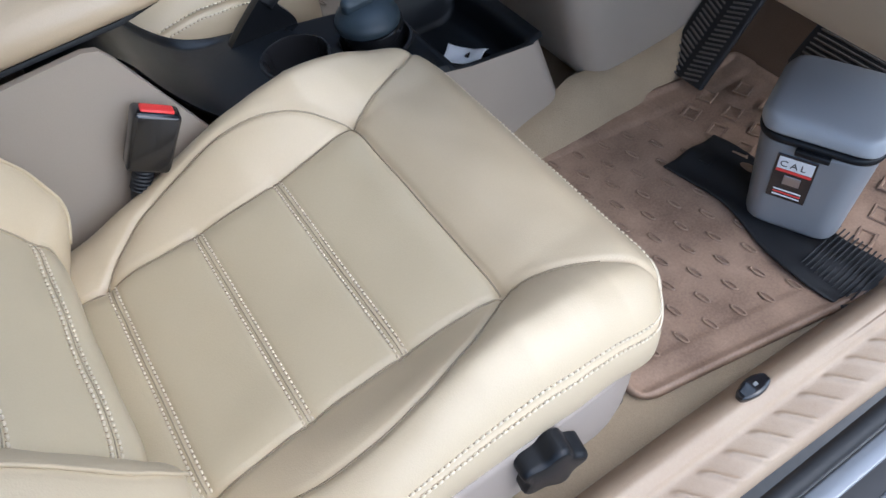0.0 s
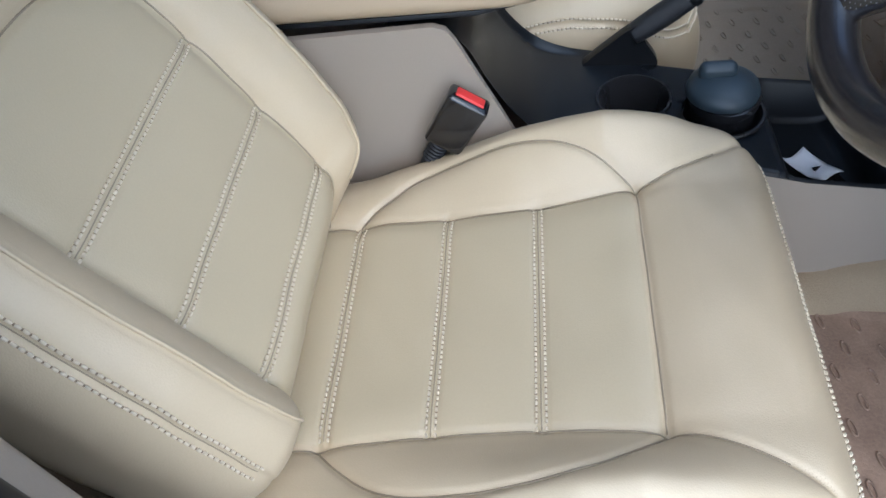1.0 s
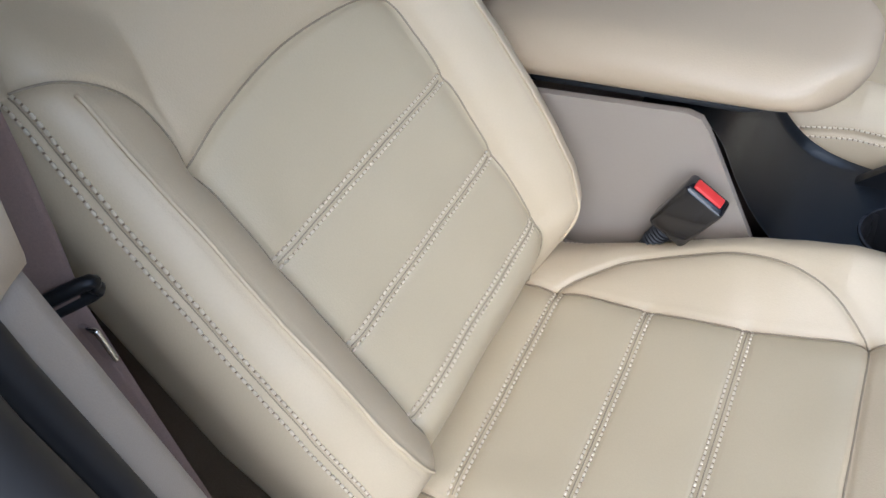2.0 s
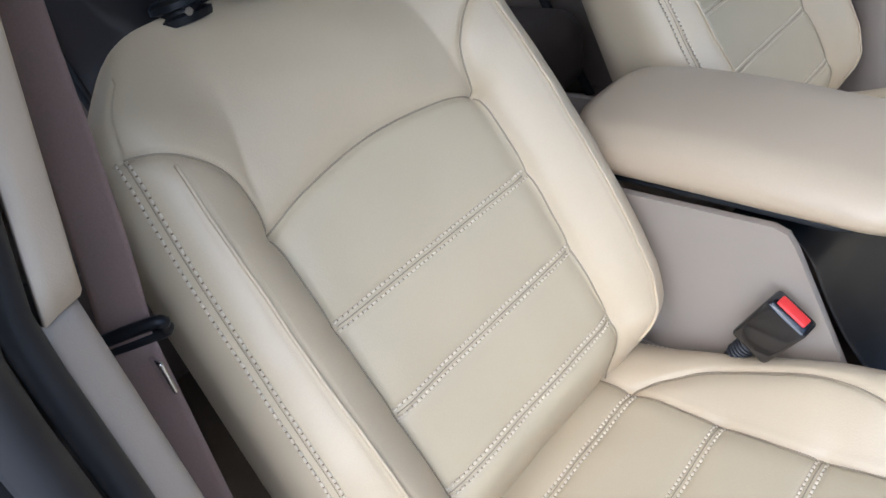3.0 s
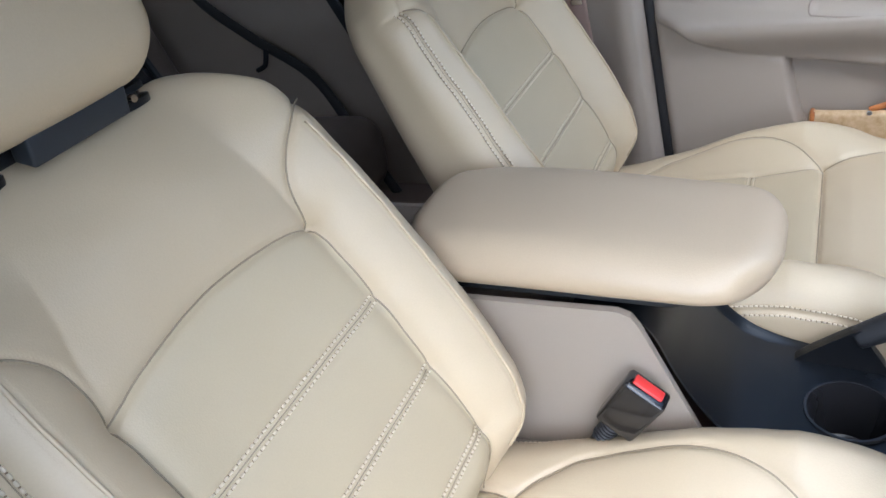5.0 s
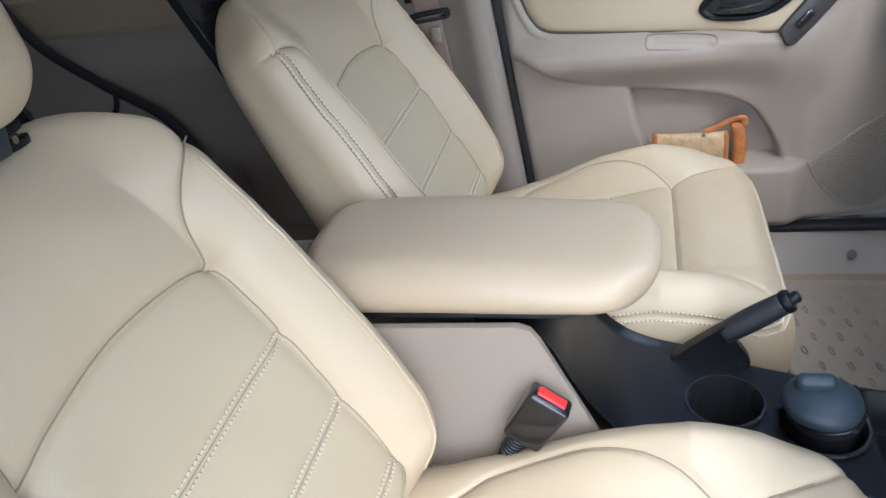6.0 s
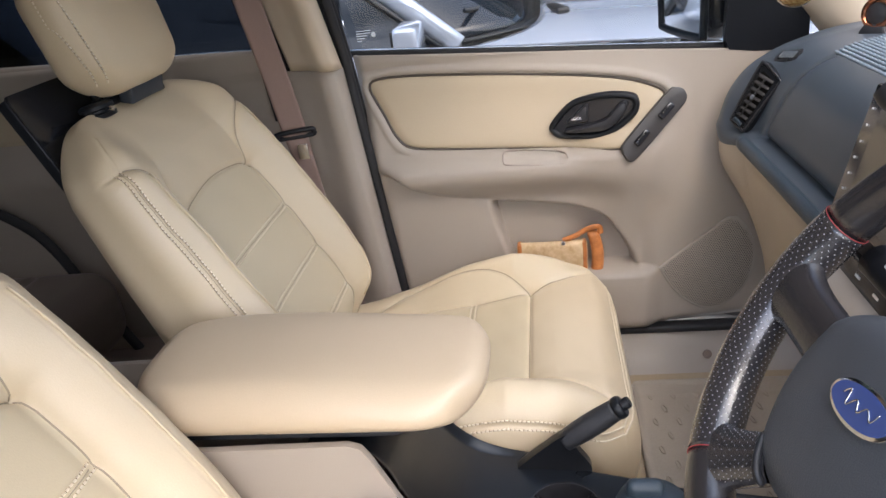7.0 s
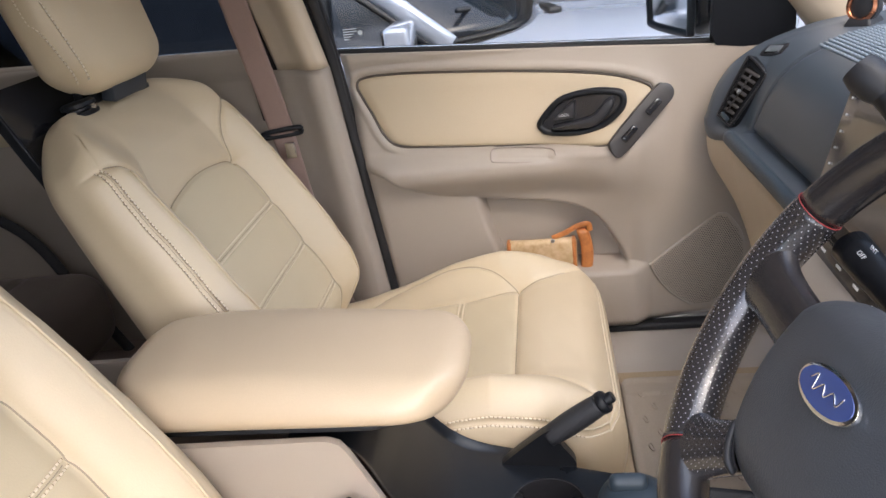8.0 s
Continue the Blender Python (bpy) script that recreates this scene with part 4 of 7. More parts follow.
def waste_bin():
    o = Vector((0.774, -0.127, 0.163))
    big = 1.07
    ob = thing("waste_bin", o, "small grey plastic waste bin with lid on the floor mat", "waste bin")
    yaw = radians(24)
    c, s = math.cos(yaw), math.sin(yaw)

    def shell(hx, hy, h0, h1, k0, k1, r, cell=0.005, dome=0.0):
        p, f, d = lattice(hx, hy, (h1 - h0) / 2, r, cell)
        x, y = soft_corner(p[:, 0], p[:, 1], hx, hy, 0.03)
        u = np.clip((p[:, 2] + (h1 - h0) / 2) / (h1 - h0), 0, 1)
        k = k0 + (k1 - k0) * u
        z = (h0 + h1) / 2 + p[:, 2] + dome * u * (1 - (x / hx) ** 2) * (1 - (y / hy) ** 2)
        return np.stack([o.x + (x * c - y * s) * k * big, o.y + (x * s + y * c) * k * big, o.z + z * big], 1), f
    v, f = shell(0.058, 0.062, 0.0, 0.140, 0.86, 1.0, 0.008)
    body = raw("bin_body", v, f, GREY_BIN, ob)
    v, f = shell(0.0605, 0.0645, 0.138, 0.147, 1, 1, 0.003)
    raw("rim", v, f, BLACK, ob, "black rim")
    v, f = shell(0.062, 0.066, 0.147, 0.170, 1.0, 0.95, 0.010, dome=0.006)
    lid = raw("lid", v, f, GREY_LID, ob, "silver-grey domed lid")
    m = Matrix.Translation(o) @ pose(0, 0, 0, 0, 0, 24) @ Matrix.Scale(big, 4)
    rounded("catch", (0.008, 0.036, 0.008), m @ pose(-0.0615, 0.0, 0.136), BLACK, ob, r=0.002)
    # sticker on the face towards the seat
    q = m @ pose(-0.0566, 0.012, 0.090, 0, 0, 0) @ Matrix(((0, 0, -1, 0), (-1, 0, 0, 0), (0, 1, 0, 0), (0, 0, 0, 1))) @ pose(0, 0, 0, 3.2, 0, 0)
    st = rounded("sticker", (0.042, 0.070, 0.0012), q, BLACK_GLOSS, ob, "black and white label", r=0.0005, segs=1)
    rounded("band", (0.037, 0.018, 0.0012), q @ pose(0, 0.0225, 0.0006), WHITE, st, r=0.0004, segs=1)
    rounded("line", (0.037, 0.004, 0.0012), q @ pose(0, 0.0105, 0.0006), RED, st, r=0.0004, segs=1)
    rounded("emblem", (0.018, 0.014, 0.0012), q @ pose(0.001, -0.003, 0.0006), STEEL, st, r=0.0004, segs=1)
    for k in range(3):
        rounded("text_bar", (0.030, 0.0022, 0.0012), q @ pose(0, -0.020 - 0.0045 * k, 0.0006), (WHITE, RED, WHITE)[k], st, r=0.0004, segs=1)
    words("CAL", 0.0125, q @ pose(-0.0165, 0.0178, 0.0014), BLACK, st, spacing=1.35)
    return ob


def words(body, size, m, material, parent, spacing=1.0, label=""):
    cu = bpy.data.curves.new("lettering", 'FONT')
    cu.body, cu.size, cu.extrude, cu.space_character = body, size, 0.0002, spacing
    tmp = bpy.data.objects.new("lettering", cu)
    scene.collection.objects.link(tmp)
    me = bpy.data.meshes.new_from_object(tmp.evaluated_get(bpy.context.evaluated_depsgraph_get()))
    bpy.data.objects.remove(tmp)
    me.transform(m)
    me.materials.clear()
    me.materials.append(material)
    return hang(new("lettering", me), parent, label)



waste_bin()


def pedal(name, m, w, h, label, chevron):
    ob = thing(name, m.translation, label, "pedal")
    rounded("pad", (w, h, 0.010), m, MAT_BLACK, ob, r=0.004)
    n = int(h / 0.0075)
    for i in range(n):
        y = -h / 2 + 0.006 + i * (h - 0.012) / (n - 1)
        if chevron:
            for s in (-1, 1):
                rounded("tread", (w * 0.34, 0.0028, 0.004), m @ pose(s * w * 0.22, y, 0.006, 0, 0, s * 18), TREAD, ob, r=0.001, segs=1)
        else:
            rounded("tread", (w * 0.86, 0.0026, 0.004), m @ pose(0, y, 0.006), TREAD, ob, r=0.001, segs=1)
    bar("arm", [m @ Vector((0, h * 0.2, -0.004)), m @ Vector((0, h * 0.5, -0.05)), m @ Vector((0, h * 0.9, -0.09))], 0.008, BLACK, ob)
    return ob



pedal("foot_rest", pose(0.905, 0.146, 0.243, 0, -48, 0) @ pose(0, 0, 0, 0, 0, -90), 0.085, 0.21, "dark ribbed rubber foot rest with chevron treads", True)
pedal("accelerator_pedal", pose(0.905, -0.062, 0.280, 0, -40, 0) @ pose(0, 0, 0, 0, 0, -90), 0.14, 0.075, "black ribbed rubber pedal", False)


def tunnel(name, s):
    """Carpet drawn up the side of the floor tunnel."""
    def f(u, v):
        x = 0.44 + 0.60 * u
        h = np.interp(x, [0.44, 0.55, 0.60, 0.66, 0.80, 1.04], [0.03, 0.035, 0.05, 0.072, 0.060, 0.10])
        g = np.sin(np.clip(v, 0, 1) * math.pi / 2)
        y = 0.150 + 0.056 * v ** 1.5 + 0.003 * np.sin(x * 90) * v * (1 - v) * 2
        z = 0.147 + h * g + 0.0025 * np.sin(x * 60 + v * 5)
        return np.stack([x, y if s > 0 else flip(y), z], 1)
    return tagged(sheet(name, np.linspace(0, 1, 60), np.linspace(0, 1, 20), f, CARPET), "beige carpet drawn up the floor tunnel", "carpet", kind="structure")


tunnel("tunnel_carpet", 1)
tunnel("tunnel_carpet", -1)

# ---- door sill on the open side ----
def sill():
    ob = tagged(new("sill_trim"), "beige plastic sill plate with pressed ridges", "sill", kind="structure")
    ob.location = (0.3, -0.32, 0.15)
    prof = spline([(-0.255, 0.146), (-0.262, 0.165), (-0.276, 0.196), (-0.292, 0.206), (-0.304, 0.198), (-0.312, 0.190), (-0.33, 0.188), (-0.348, 0.184), (-0.356, 0.170)], 8)
    xs = np.linspace(-0.12, 1.05, 420)

    def f(u, v):
        y = np.interp(v, np.arange(len(prof)), prof[:, 0])
        z = np.interp(v, np.arange(len(prof)), prof[:, 1])
        k = 1 - ss(u, 0.28, 0.50)
        z = z - 0.012 * ss(u, 0.55, 1.0) * (y > -0.30)
        y = y - 0.012 * ss(u, 0.30, 1.0)
        r = bell(np.mod(u * 1.0 + (y + 0.33) * 0.9, 0.036), 0.018, 0.0036) * ss(-y, 0.315, 0.325) * (1 - ss(-y, 0.345, 0.352))
        return np.stack([u, y, z + 0.0045 * r], 1)
    sheet("sill_plate", xs, np.linspace(0, len(prof) - 1, 90), f, SILL, ob, back=-0.003)
    rounded("door_seal", (1.2, 0.020, 0.024), pose(0.45, -0.378, 0.165), SEAL, ob, "black rubber seal", r=0.008)
    rounded("step", (1.2, 0.060, 0.02), pose(0.45, -0.418, 0.131), DARKGREY, ob, "dark grey sill step", r=0.004)
    for y, z, w in ((-0.400, 0.142, 0.022), (-0.440, 0.139, 0.014)):
        rounded("bright_strip", (1.2, w, 0.008), pose(0.45, y, z), STEEL_PAINT, ob, "silver painted strip", r=0.003)
    rounded("step_seal", (1.2, 0.018, 0.02), pose(0.45, -0.459, 0.125), SEAL, ob, r=0.006)
    rounded("outer_sill", (1.2, 0.24, 0.10), pose(0.45, -0.575, 0.055), BLACK, ob, "black side step", r=0.01)
    return ob




sill()


def release_tab():
    ob = thing("release_lever", (0.50, -0.292, 0.205), "small black fuel flap release lever on the sill", "release lever")
    p, f, d = lattice(0.022, 0.011, 0.005, 0.0045, 0.002)
    x = p[:, 0]
    y = p[:, 1] * (1 - 0.6 * np.clip(np.abs(x) / 0.022, 0, 1) ** 2)
    raw("tab", np.stack([0.505 + x, -0.289 + y, 0.207 + p[:, 2] + 0.004 * np.cos(x * 70)], 1), f, BLACK_GLOSS, ob)
    rounded("icon", (0.005, 0.004, 0.0006), pose(0.506, -0.289, 0.2162), GREY_BIN, ob, r=0.0002, segs=1)
    return ob


release_tab()


# ---- passenger door ----
def belt_z(x):
    return 0.805 - 0.073 * (x + 0.037)


def rear_edge(z):
    return -0.030 + (0.80 - z) * 0.095


PAD = [(-0.006, 0.742), (0.008, 0.755), (0.068, 0.757), (0.18, 0.750), (0.287, 0.741), (0.391, 0.730), (0.474, 0.717), (0.525, 0.702), (0.541, 0.690), (0.533, 0.672),
       (0.502, 0.638), (0.480, 0.615), (0.450, 0.603), (0.386, 0.600), (0.277, 0.606), (0.121, 0.617), (0.062, 0.625), (0.036, 0.648), (0.018, 0.685), (0.002, 0.718)]
PAD_LINE = spline(PAD, 8, closed=True)
PAD_LOOP = np.concatenate([PAD_LINE, PAD_LINE[:1]])
UNDER = spline([(-0.02, 0.60), (0.035, 0.578), (0.07, 0.553), (0.137, 0.531), (0.212, 0.512), (0.30, 0.500), (0.373, 0.489), (0.425, 0.468), (0.455, 0.43), (0.478, 0.385), (0.497, 0.347), (0.54, 0.338), (0.60, 0.335), (0.80, 0.335)], 8)
POCKET = spline([(0.205, 0.503), (0.213, 0.46), (0.225, 0.41), (0.236, 0.380), (0.25, 0.350)], 6)


def inside_loop(x, z, loop):
    hit = np.zeros(len(x), bool)
    for (x1, z1), (x2, z2) in zip(loop[:-1], loop[1:]):
        c = (z1 > z) != (z2 > z)
        with np.errstate(divide="ignore", invalid="ignore"):
            xi = (x2 - x1) * (z - z1) / (z2 - z1) + x1
        hit ^= c & (x < xi)
    return hit


def pad_base(x, z):
    """The y of the surface under the padded insert."""
    y = 1.046 + 0.012 * ss(z, 0.70, 0.80) - 0.026 * (1 - ss(z, 0.60, 0.72))
    y = y - 0.050 * np.exp(-((x - 0.475) / np.where(x > 0.475, 0.15, 0.075)) ** 2 - ((z - 0.590) / np.where(z < 0.59, 0.13, 0.055)) ** 2)
    return y - 0.030 * np.exp(-((x - 0.55) / 0.07) ** 2 - ((z - 0.665) / 0.05) ** 2)


def door_depth(x, z):
    """How far the moulded panel stands into the cabin, as the y of its face."""
    xz = np.stack([x, z], 1)
    y = pad_base(x, z) - 0.006 * ss(z, 0.772, 0.79)
    # armrest swelling
    arm = ss(z, 0.500, 0.572) * (1 - ss(z, 0.578, 0.616)) * ss(x, -0.03, 0.05) * (1 - ss(x, 0.30, 0.54))
    y = y - 0.042 * arm
    # ahead of the armrest the panel runs flat down to the loudspeaker
    w = ss(x, 0.505, 0.60)
    y = y * (1 - w) + (1.048 + (1.006 + 0.15 * np.maximum(x - 0.536, -0.02) - 1.048) * ss(0.78 - z, 0.0, 0.36)) * w
    # below the swelling the panel steps back, and back again in the pocket
    under = np.interp(x, UNDER[:, 0], UNDER[:, 1])
    below = ss(under - z, 0.0, 0.014)
    flat = 1.014 - 0.010 * ss(z, 0.33, 0.50) * 0
    y = y * (1 - below) + flat * below
    pk = np.interp(z, POCKET[::-1, 1], POCKET[::-1, 0])
    pocket = ss(x - pk, 0.0, 0.010) * below * (1 - ss(x, 0.478, 0.500)) * ss(z, 0.338, 0.350)
    y = y + 0.040 * pocket
    lip = (1 - ss(z, 0.338, 0.352)) * ss(x, 0.21, 0.30)
    y = y - 0.030 * lip
    w = ss(x, 0.495, 0.535) * (1 - ss(z, 0.40, 0.54))
    y = y * (1 - w) + (1.006 + 0.15 * (x - 0.536)) * w
    # pull cup on the armrest
    d = np.maximum(np.abs(x - 0.301) / 0.060, np.abs(z - 0.595 + 0.06 * (x - 0.301)) / 0.0105)
    y = y + 0.006 * (1 - ss(d, 0.75, 1.0))
    # groove round the padded insert
    g = away(xz, PAD_LOOP)
    y = y + 0.011 * bell(g, 0.0, 0.0035) + 0.016 * inside_loop(x, z, PAD_LOOP) * ss(g, 0.0, 0.004)
    y = y - 0.005 * bell(g, 0.010, 0.005) * (~inside_loop(x, z, PAD_LOOP))
    return y


def door():
    ob = tagged(new("door_1"), "taupe moulded passenger door with tan padded insert", "door", kind="structure")
    ob.location = (0.35, 1.05, 0.30)
    xs, zs = np.linspace(0, 1, 225), np.linspace(0, 1, 165)

    def f(u, v):
        x0 = 0.775 * u
        z = 0.212 + (belt_z(x0 - 0.03) - 0.212) * v
        lo = rear_edge(z)
        x = lo + (0.775 - lo) * u
        z = 0.212 + (belt_z(x) - 0.212) * v
        y = door_depth(x, z)
        e = x - lo
        y = y + 0.010 * bell(e, 0, 0.008) + 0.02 * bell(z, 0.212, 0.012)
        return np.stack([x, y, z], 1)
    sheet("panel", xs, zs, f, TAUPE, ob, back=-0.004)
    # padded insert
    n = len(PAD_LINE)
    c = PAD_LINE.mean(0)
    V, F = [], []
    rings = np.linspace(0, 1, 22)
    for r in rings:
        q = c + (PAD_LINE - c) * r
        rise = 0.006 * np.sqrt(np.clip(1 - r ** 6, 0, 1))
        base = pad_base(q[:, 0], q[:, 1])
        for (x, z), b in zip(q, base):
            V.append((x, b - rise + 0.0035 * (r > 0.985) - 0.001, z))
    for i in range(len(rings) - 1):
        for k in range(n):
            l = (k + 1) % n
            F.append((i * n + k, (i + 1) * n + k, (i + 1) * n + l, i * n + l))
    raw("padded_insert", V, F, TAN, ob, "tan leather insert")
    # inner handle in a black recess
    face = Matrix(((1, 0, 0, 0), (0, 0, -1, 0), (0, 1, 0, 0), (0, 0, 0, 1)))
    hm = Matrix.Translation((0.4145, 1.012, 0.663)) @ pose(0, 0, 0, 0, 0, -10) @ face
    ring = spline([(-0.081, -0.018), (-0.077, -0.033), (-0.062, -0.040), (-0.03, -0.0425), (0.012, -0.040), (0.042, -0.027), (0.072, 0.0), (0.080, 0.020), (0.075, 0.034), (0.058, 0.040), (0.025, 0.042), (-0.016, 0.036), (-0.047, 0.022)], 6, closed=True)
    hd = slab("door_handle", ring, hm, 0.010, BLACK, ob, "black door handle in an oval recess", r=0.004, segs=3)
    bar("bezel", [hm @ Vector((p[0] * 0.94, p[1] * 0.89, 0.010)) for p in ring], 0.0062, BLACK, hd, "raised black bezel", closed=True, sides=12)
    inner = [tuple(np.array(p) * (0.86, 0.82)) for p in ring]
    slab("recess", inner, hm @ pose(0, 0, 0.0095), 0.0012, BLACK_GLOSS, hd, "dark glossy recess")
    lv = spline([(-0.052, -0.022), (-0.01, -0.014), (0.020, -0.004), (0.040, 0.018), (0.054, 0.025), (0.057, 0.014), (0.042, -0.008), (0.020, -0.024), (-0.01, -0.028), (-0.05, -0.028)], 6, closed=True)
    slab("pull", lv, hm @ pose(0.002, 0.0, 0.0105), 0.014, BLACK_SATIN, hd, "black pull lever", r=0.003)
    lk = [(-0.052, -0.010), (-0.014, -0.007), (-0.012, 0.024), (-0.022, 0.018)]
    slab("lock_tab", lk, hm @ pose(0.002, 0, 0.0105), 0.011, BLACK_SATIN, hd, "black lock tab", r=0.002)
    words("LOCK", 0.007, hm @ pose(-0.040, -0.004, 0.0218, 0, 0, 4), WHITE, hd)
    # switch plate
    a, b = Vector((0.467, 0.954, 0.602)), Vector((0.566, 1.002, 0.689))
    ux = (b - a).normalized()
    out = Vector((0.12, -1, 0.25))
    out = (out - ux * out.dot(ux)).normalized()
    uy = out.cross(ux)
    sm = Matrix(((ux.x, uy.x, out.x, 0), (ux.y, uy.y, out.y, 0), (ux.z, uy.z, out.z, 0), (0, 0, 0, 1)))
    sm.translation = (a + b) / 2
    pl = spline([(-0.078, -0.014), (-0.074, 0.010), (-0.055, 0.018), (0.055, 0.021), (0.074, 0.015), (0.080, 0.0), (0.070, -0.014), (0.04, -0.017), (-0.05, -0.019)], 6, closed=True)
    sp = slab("switch_plate", pl, sm @ pose(0, 0, -0.010), 0.014, DARKGREY, ob, "dark grey switch plate", r=0.003)
    for u in (-0.034, 0.030):
        s1 = rounded("switch", (0.034, 0.013, 0.008), sm @ pose(u, 0.001, 0.0055), BLACK_GLOSS, sp, "black window switch", r=0.003)
        rounded("switch_edge", (0.016, 0.002, 0.002), sm @ pose(u, 0.004, 0.0098), CHROME, s1, r=0.0006, segs=1)
    # pull cup let into the armrest
    cup = []
    for g in np.linspace(0, 2 * math.pi, 65)[:-1]:
        x = 0.301 + 0.050 * math.copysign(min(1.0, abs(1.6 * math.cos(g))), math.cos(g)) + 0.010 * math.cos(g)
        z = 0.595 - 0.06 * (x - 0.301) + 0.0105 * math.copysign(abs(math.sin(g)) ** 0.6, math.sin(g))
        cup.append((x, float(door_depth(np.array([x, x]), np.array([z - 0.006, z + 0.006])).min()) - 0.0005, z))
    bar("pull_cup", cup, 0.0016, TAUPE_LIGHT, ob, "raised rim of a shallow pull cup", sides=8, closed=True)
    # dark piping round the insert
    bar("insert_piping", [(q[0], float(pad_base(np.array([q[0]]), np.array([q[1]]))[0]) - 0.0015, q[1]) for q in PAD_LINE], 0.0026, PIPING, ob, "dark piping", sides=8, closed=True)
    # loudspeaker grille with rows of holes
    g0 = Matrix.Translation((0.612, 1.0125, 0.337)) @ pose(0, 0, 0, 0, 0, 8.5) @ face
    gl = spline([(-0.082, 0.006), (-0.078, 0.015), (-0.03, 0.049), (0.04, 0.096), (0.056, 0.101), (0.074, 0.093), (0.100, 0.05), (0.105, 0.0), (0.09, -0.05), (0.05, -0.088), (0.01, -0.095), (-0.03, -0.07), (-0.06, -0.035)], 6, closed=True)
    gr = slab("speaker_grille", gl, g0 @ pose(0, 0, 0.0), 0.005, TAUPE, ob, "taupe perforated speaker grille", r=0.003)
    m6 = [(0.0011 * math.cos(k * math.pi / 3), 0.0011 * math.sin(k * math.pi / 3), 0) for k in range(6)]
    V, F = [], []
    for i in range(-30, 31):
        for j in range(-30, 31):
            x, y = i * 0.0044 + (j % 2) * 0.0022, j * 0.0038
            if inside_loop(np.array([x * 1.06]), np.array([y * 1.06]), np.concatenate([gl, gl[:1]]))[0]:
                k = len(V)
                V += [g0 @ Vector((x + p[0], y + p[1], 0.0054)) for p in m6]
                F.append(tuple(range(k, k + 6)))
    tagged(raw("grille_holes", V, F, HOLE, gr, "dark punched holes", smooth=False), kind="stuff")
    # lock button sleeve, sill strip and glass
    rounded("belt_weatherstrip", (0.80, 0.014, 0.012), Matrix.Translation((0.345, 1.064, belt_z(0.345) + 0.001)) @ pose(0, 0, 0, 0, 4.2, 0), SEAL, ob, "black window seal", r=0.004)
    rounded("bright_strip", (0.80, 0.012, 0.006), Matrix.Translation((0.345, 1.080, belt_z(0.345) + 0.004)) @ pose(0, 0, 0, 0, 4.2, 0), CHROME, ob, "bright outer strip", r=0.002)
    return ob


def pane(name, corners, material, label):
    """A glass pane with thickness."""
    c = [Vector(p) for p in corners]
    n = (c[1] - c[0]).cross(c[2] - c[0]).normalized() * 0.004
    V = c + [p + n for p in c]
    k = len(c)
    F = [tuple(range(k))[::-1], tuple(range(k, 2 * k))] + [(i, (i + 1) % k, (i + 1) % k + k, i + k) for i in range(k)]
    ob = raw(name, V, F, material, smooth=False)
    ob.visible_shadow = False
    return tagged(ob, label, "window", kind="structure")


door()
pane("window_1", [(-0.03, 1.070, 0.78), (0.80, 1.070, 0.72), (0.80, 1.066, 0.80), (0.30, 0.93, 1.24), (-0.06, 0.93, 1.25)], GLASS, "clear passenger door window, shut")


def b_pillar(side):
    """Trimmed pillar between the doors, with the rubber seal of the front door along it."""
    ob = tagged(new("pillar_trim"), "taupe lower and cream upper pillar trim with black door seal", "pillar", kind="structure")
    ob.location = (-0.1, 1.0 if side > 0 else flip(1.0), 0.3)

    def Y(y):
        return y if side > 0 else flip(y)

    def lower(u, v):
        z = 0.20 + 0.592 * v
        x1 = rear_edge(z) - 0.012
        w = np.interp(v, [0, 0.25, 0.5, 1], [0.22, 0.15, 0.135, 0.12])
        x = x1 - w * (1 - u)
        y = 0.995 - 0.018 * bell(u, 0.72, 0.25) + 0.030 * (1 - u) + 0.02 * ss(u, 0.9, 1.0)
        return np.stack([x, Y(y), z], 1)
    sheet("lower_trim", np.linspace(0, 1, 30), np.linspace(0, 1, 40), lower, TAUPE, ob, "taupe pillar trim", back=0.003)

    def upper(u, v):
        z = 0.792 + 0.46 * v
        x1 = rear_edge(z) - 0.012 - 0.02 * v
        x = x1 - 0.105 * (1 - u)
        y = 0.992 - 0.020 * bell(u, 0.72, 0.25) + 0.030 * (1 - u) - 0.12 * v + 0.02 * ss(u, 0.9, 1.0)
        return np.stack([x, Y(y), z], 1)
    sheet("upper_trim", np.linspace(0, 1, 24), np.linspace(0, 1, 24), upper, CREAM, ob, "cream upper pillar trim", back=0.003)
    sheet("pillar_body", np.linspace(0, 1, 6), np.linspace(0, 1, 24),
          lambda u, v: np.stack([rear_edge(0.2 + 1.04 * v) - 0.185 + 0.185 * u, Y(1.046 - 0.26 * np.maximum(0, 1.04 * v - 0.6)), 0.2 + 1.04 * v], 1), SEAL, ob, "black painted pillar", back=0.004)
    pts = [(rear_edge(z) - 0.006, Y(1.018 - max(0, z - 0.80) * 0.26), z) for z in np.linspace(0.19, 1.24, 30)]
    bar("door_seal", pts, 0.0095, SEAL, ob, "black rubber door seal", sides=12)
    if side < 0:
        pts = [(rear_edge(z) + 0.018, Y(1.045 - max(0, z - 0.80) * 0.26), z) for z in np.linspace(0.10, 1.24, 30)]
        bar("outer_seal", pts, 0.014, SEAL, ob, sides=12)
        pts = [(rear_edge(z) - 0.03, Y(1.072 - max(0, z - 0.80) * 0.26), z) for z in np.linspace(0.10, 1.24, 30)]
        bar("body_edge", pts, 0.03, SEAL, ob, "broad black rubber flange", sides=12)
    return ob


b_pillar(1)
b_pillar(-1)


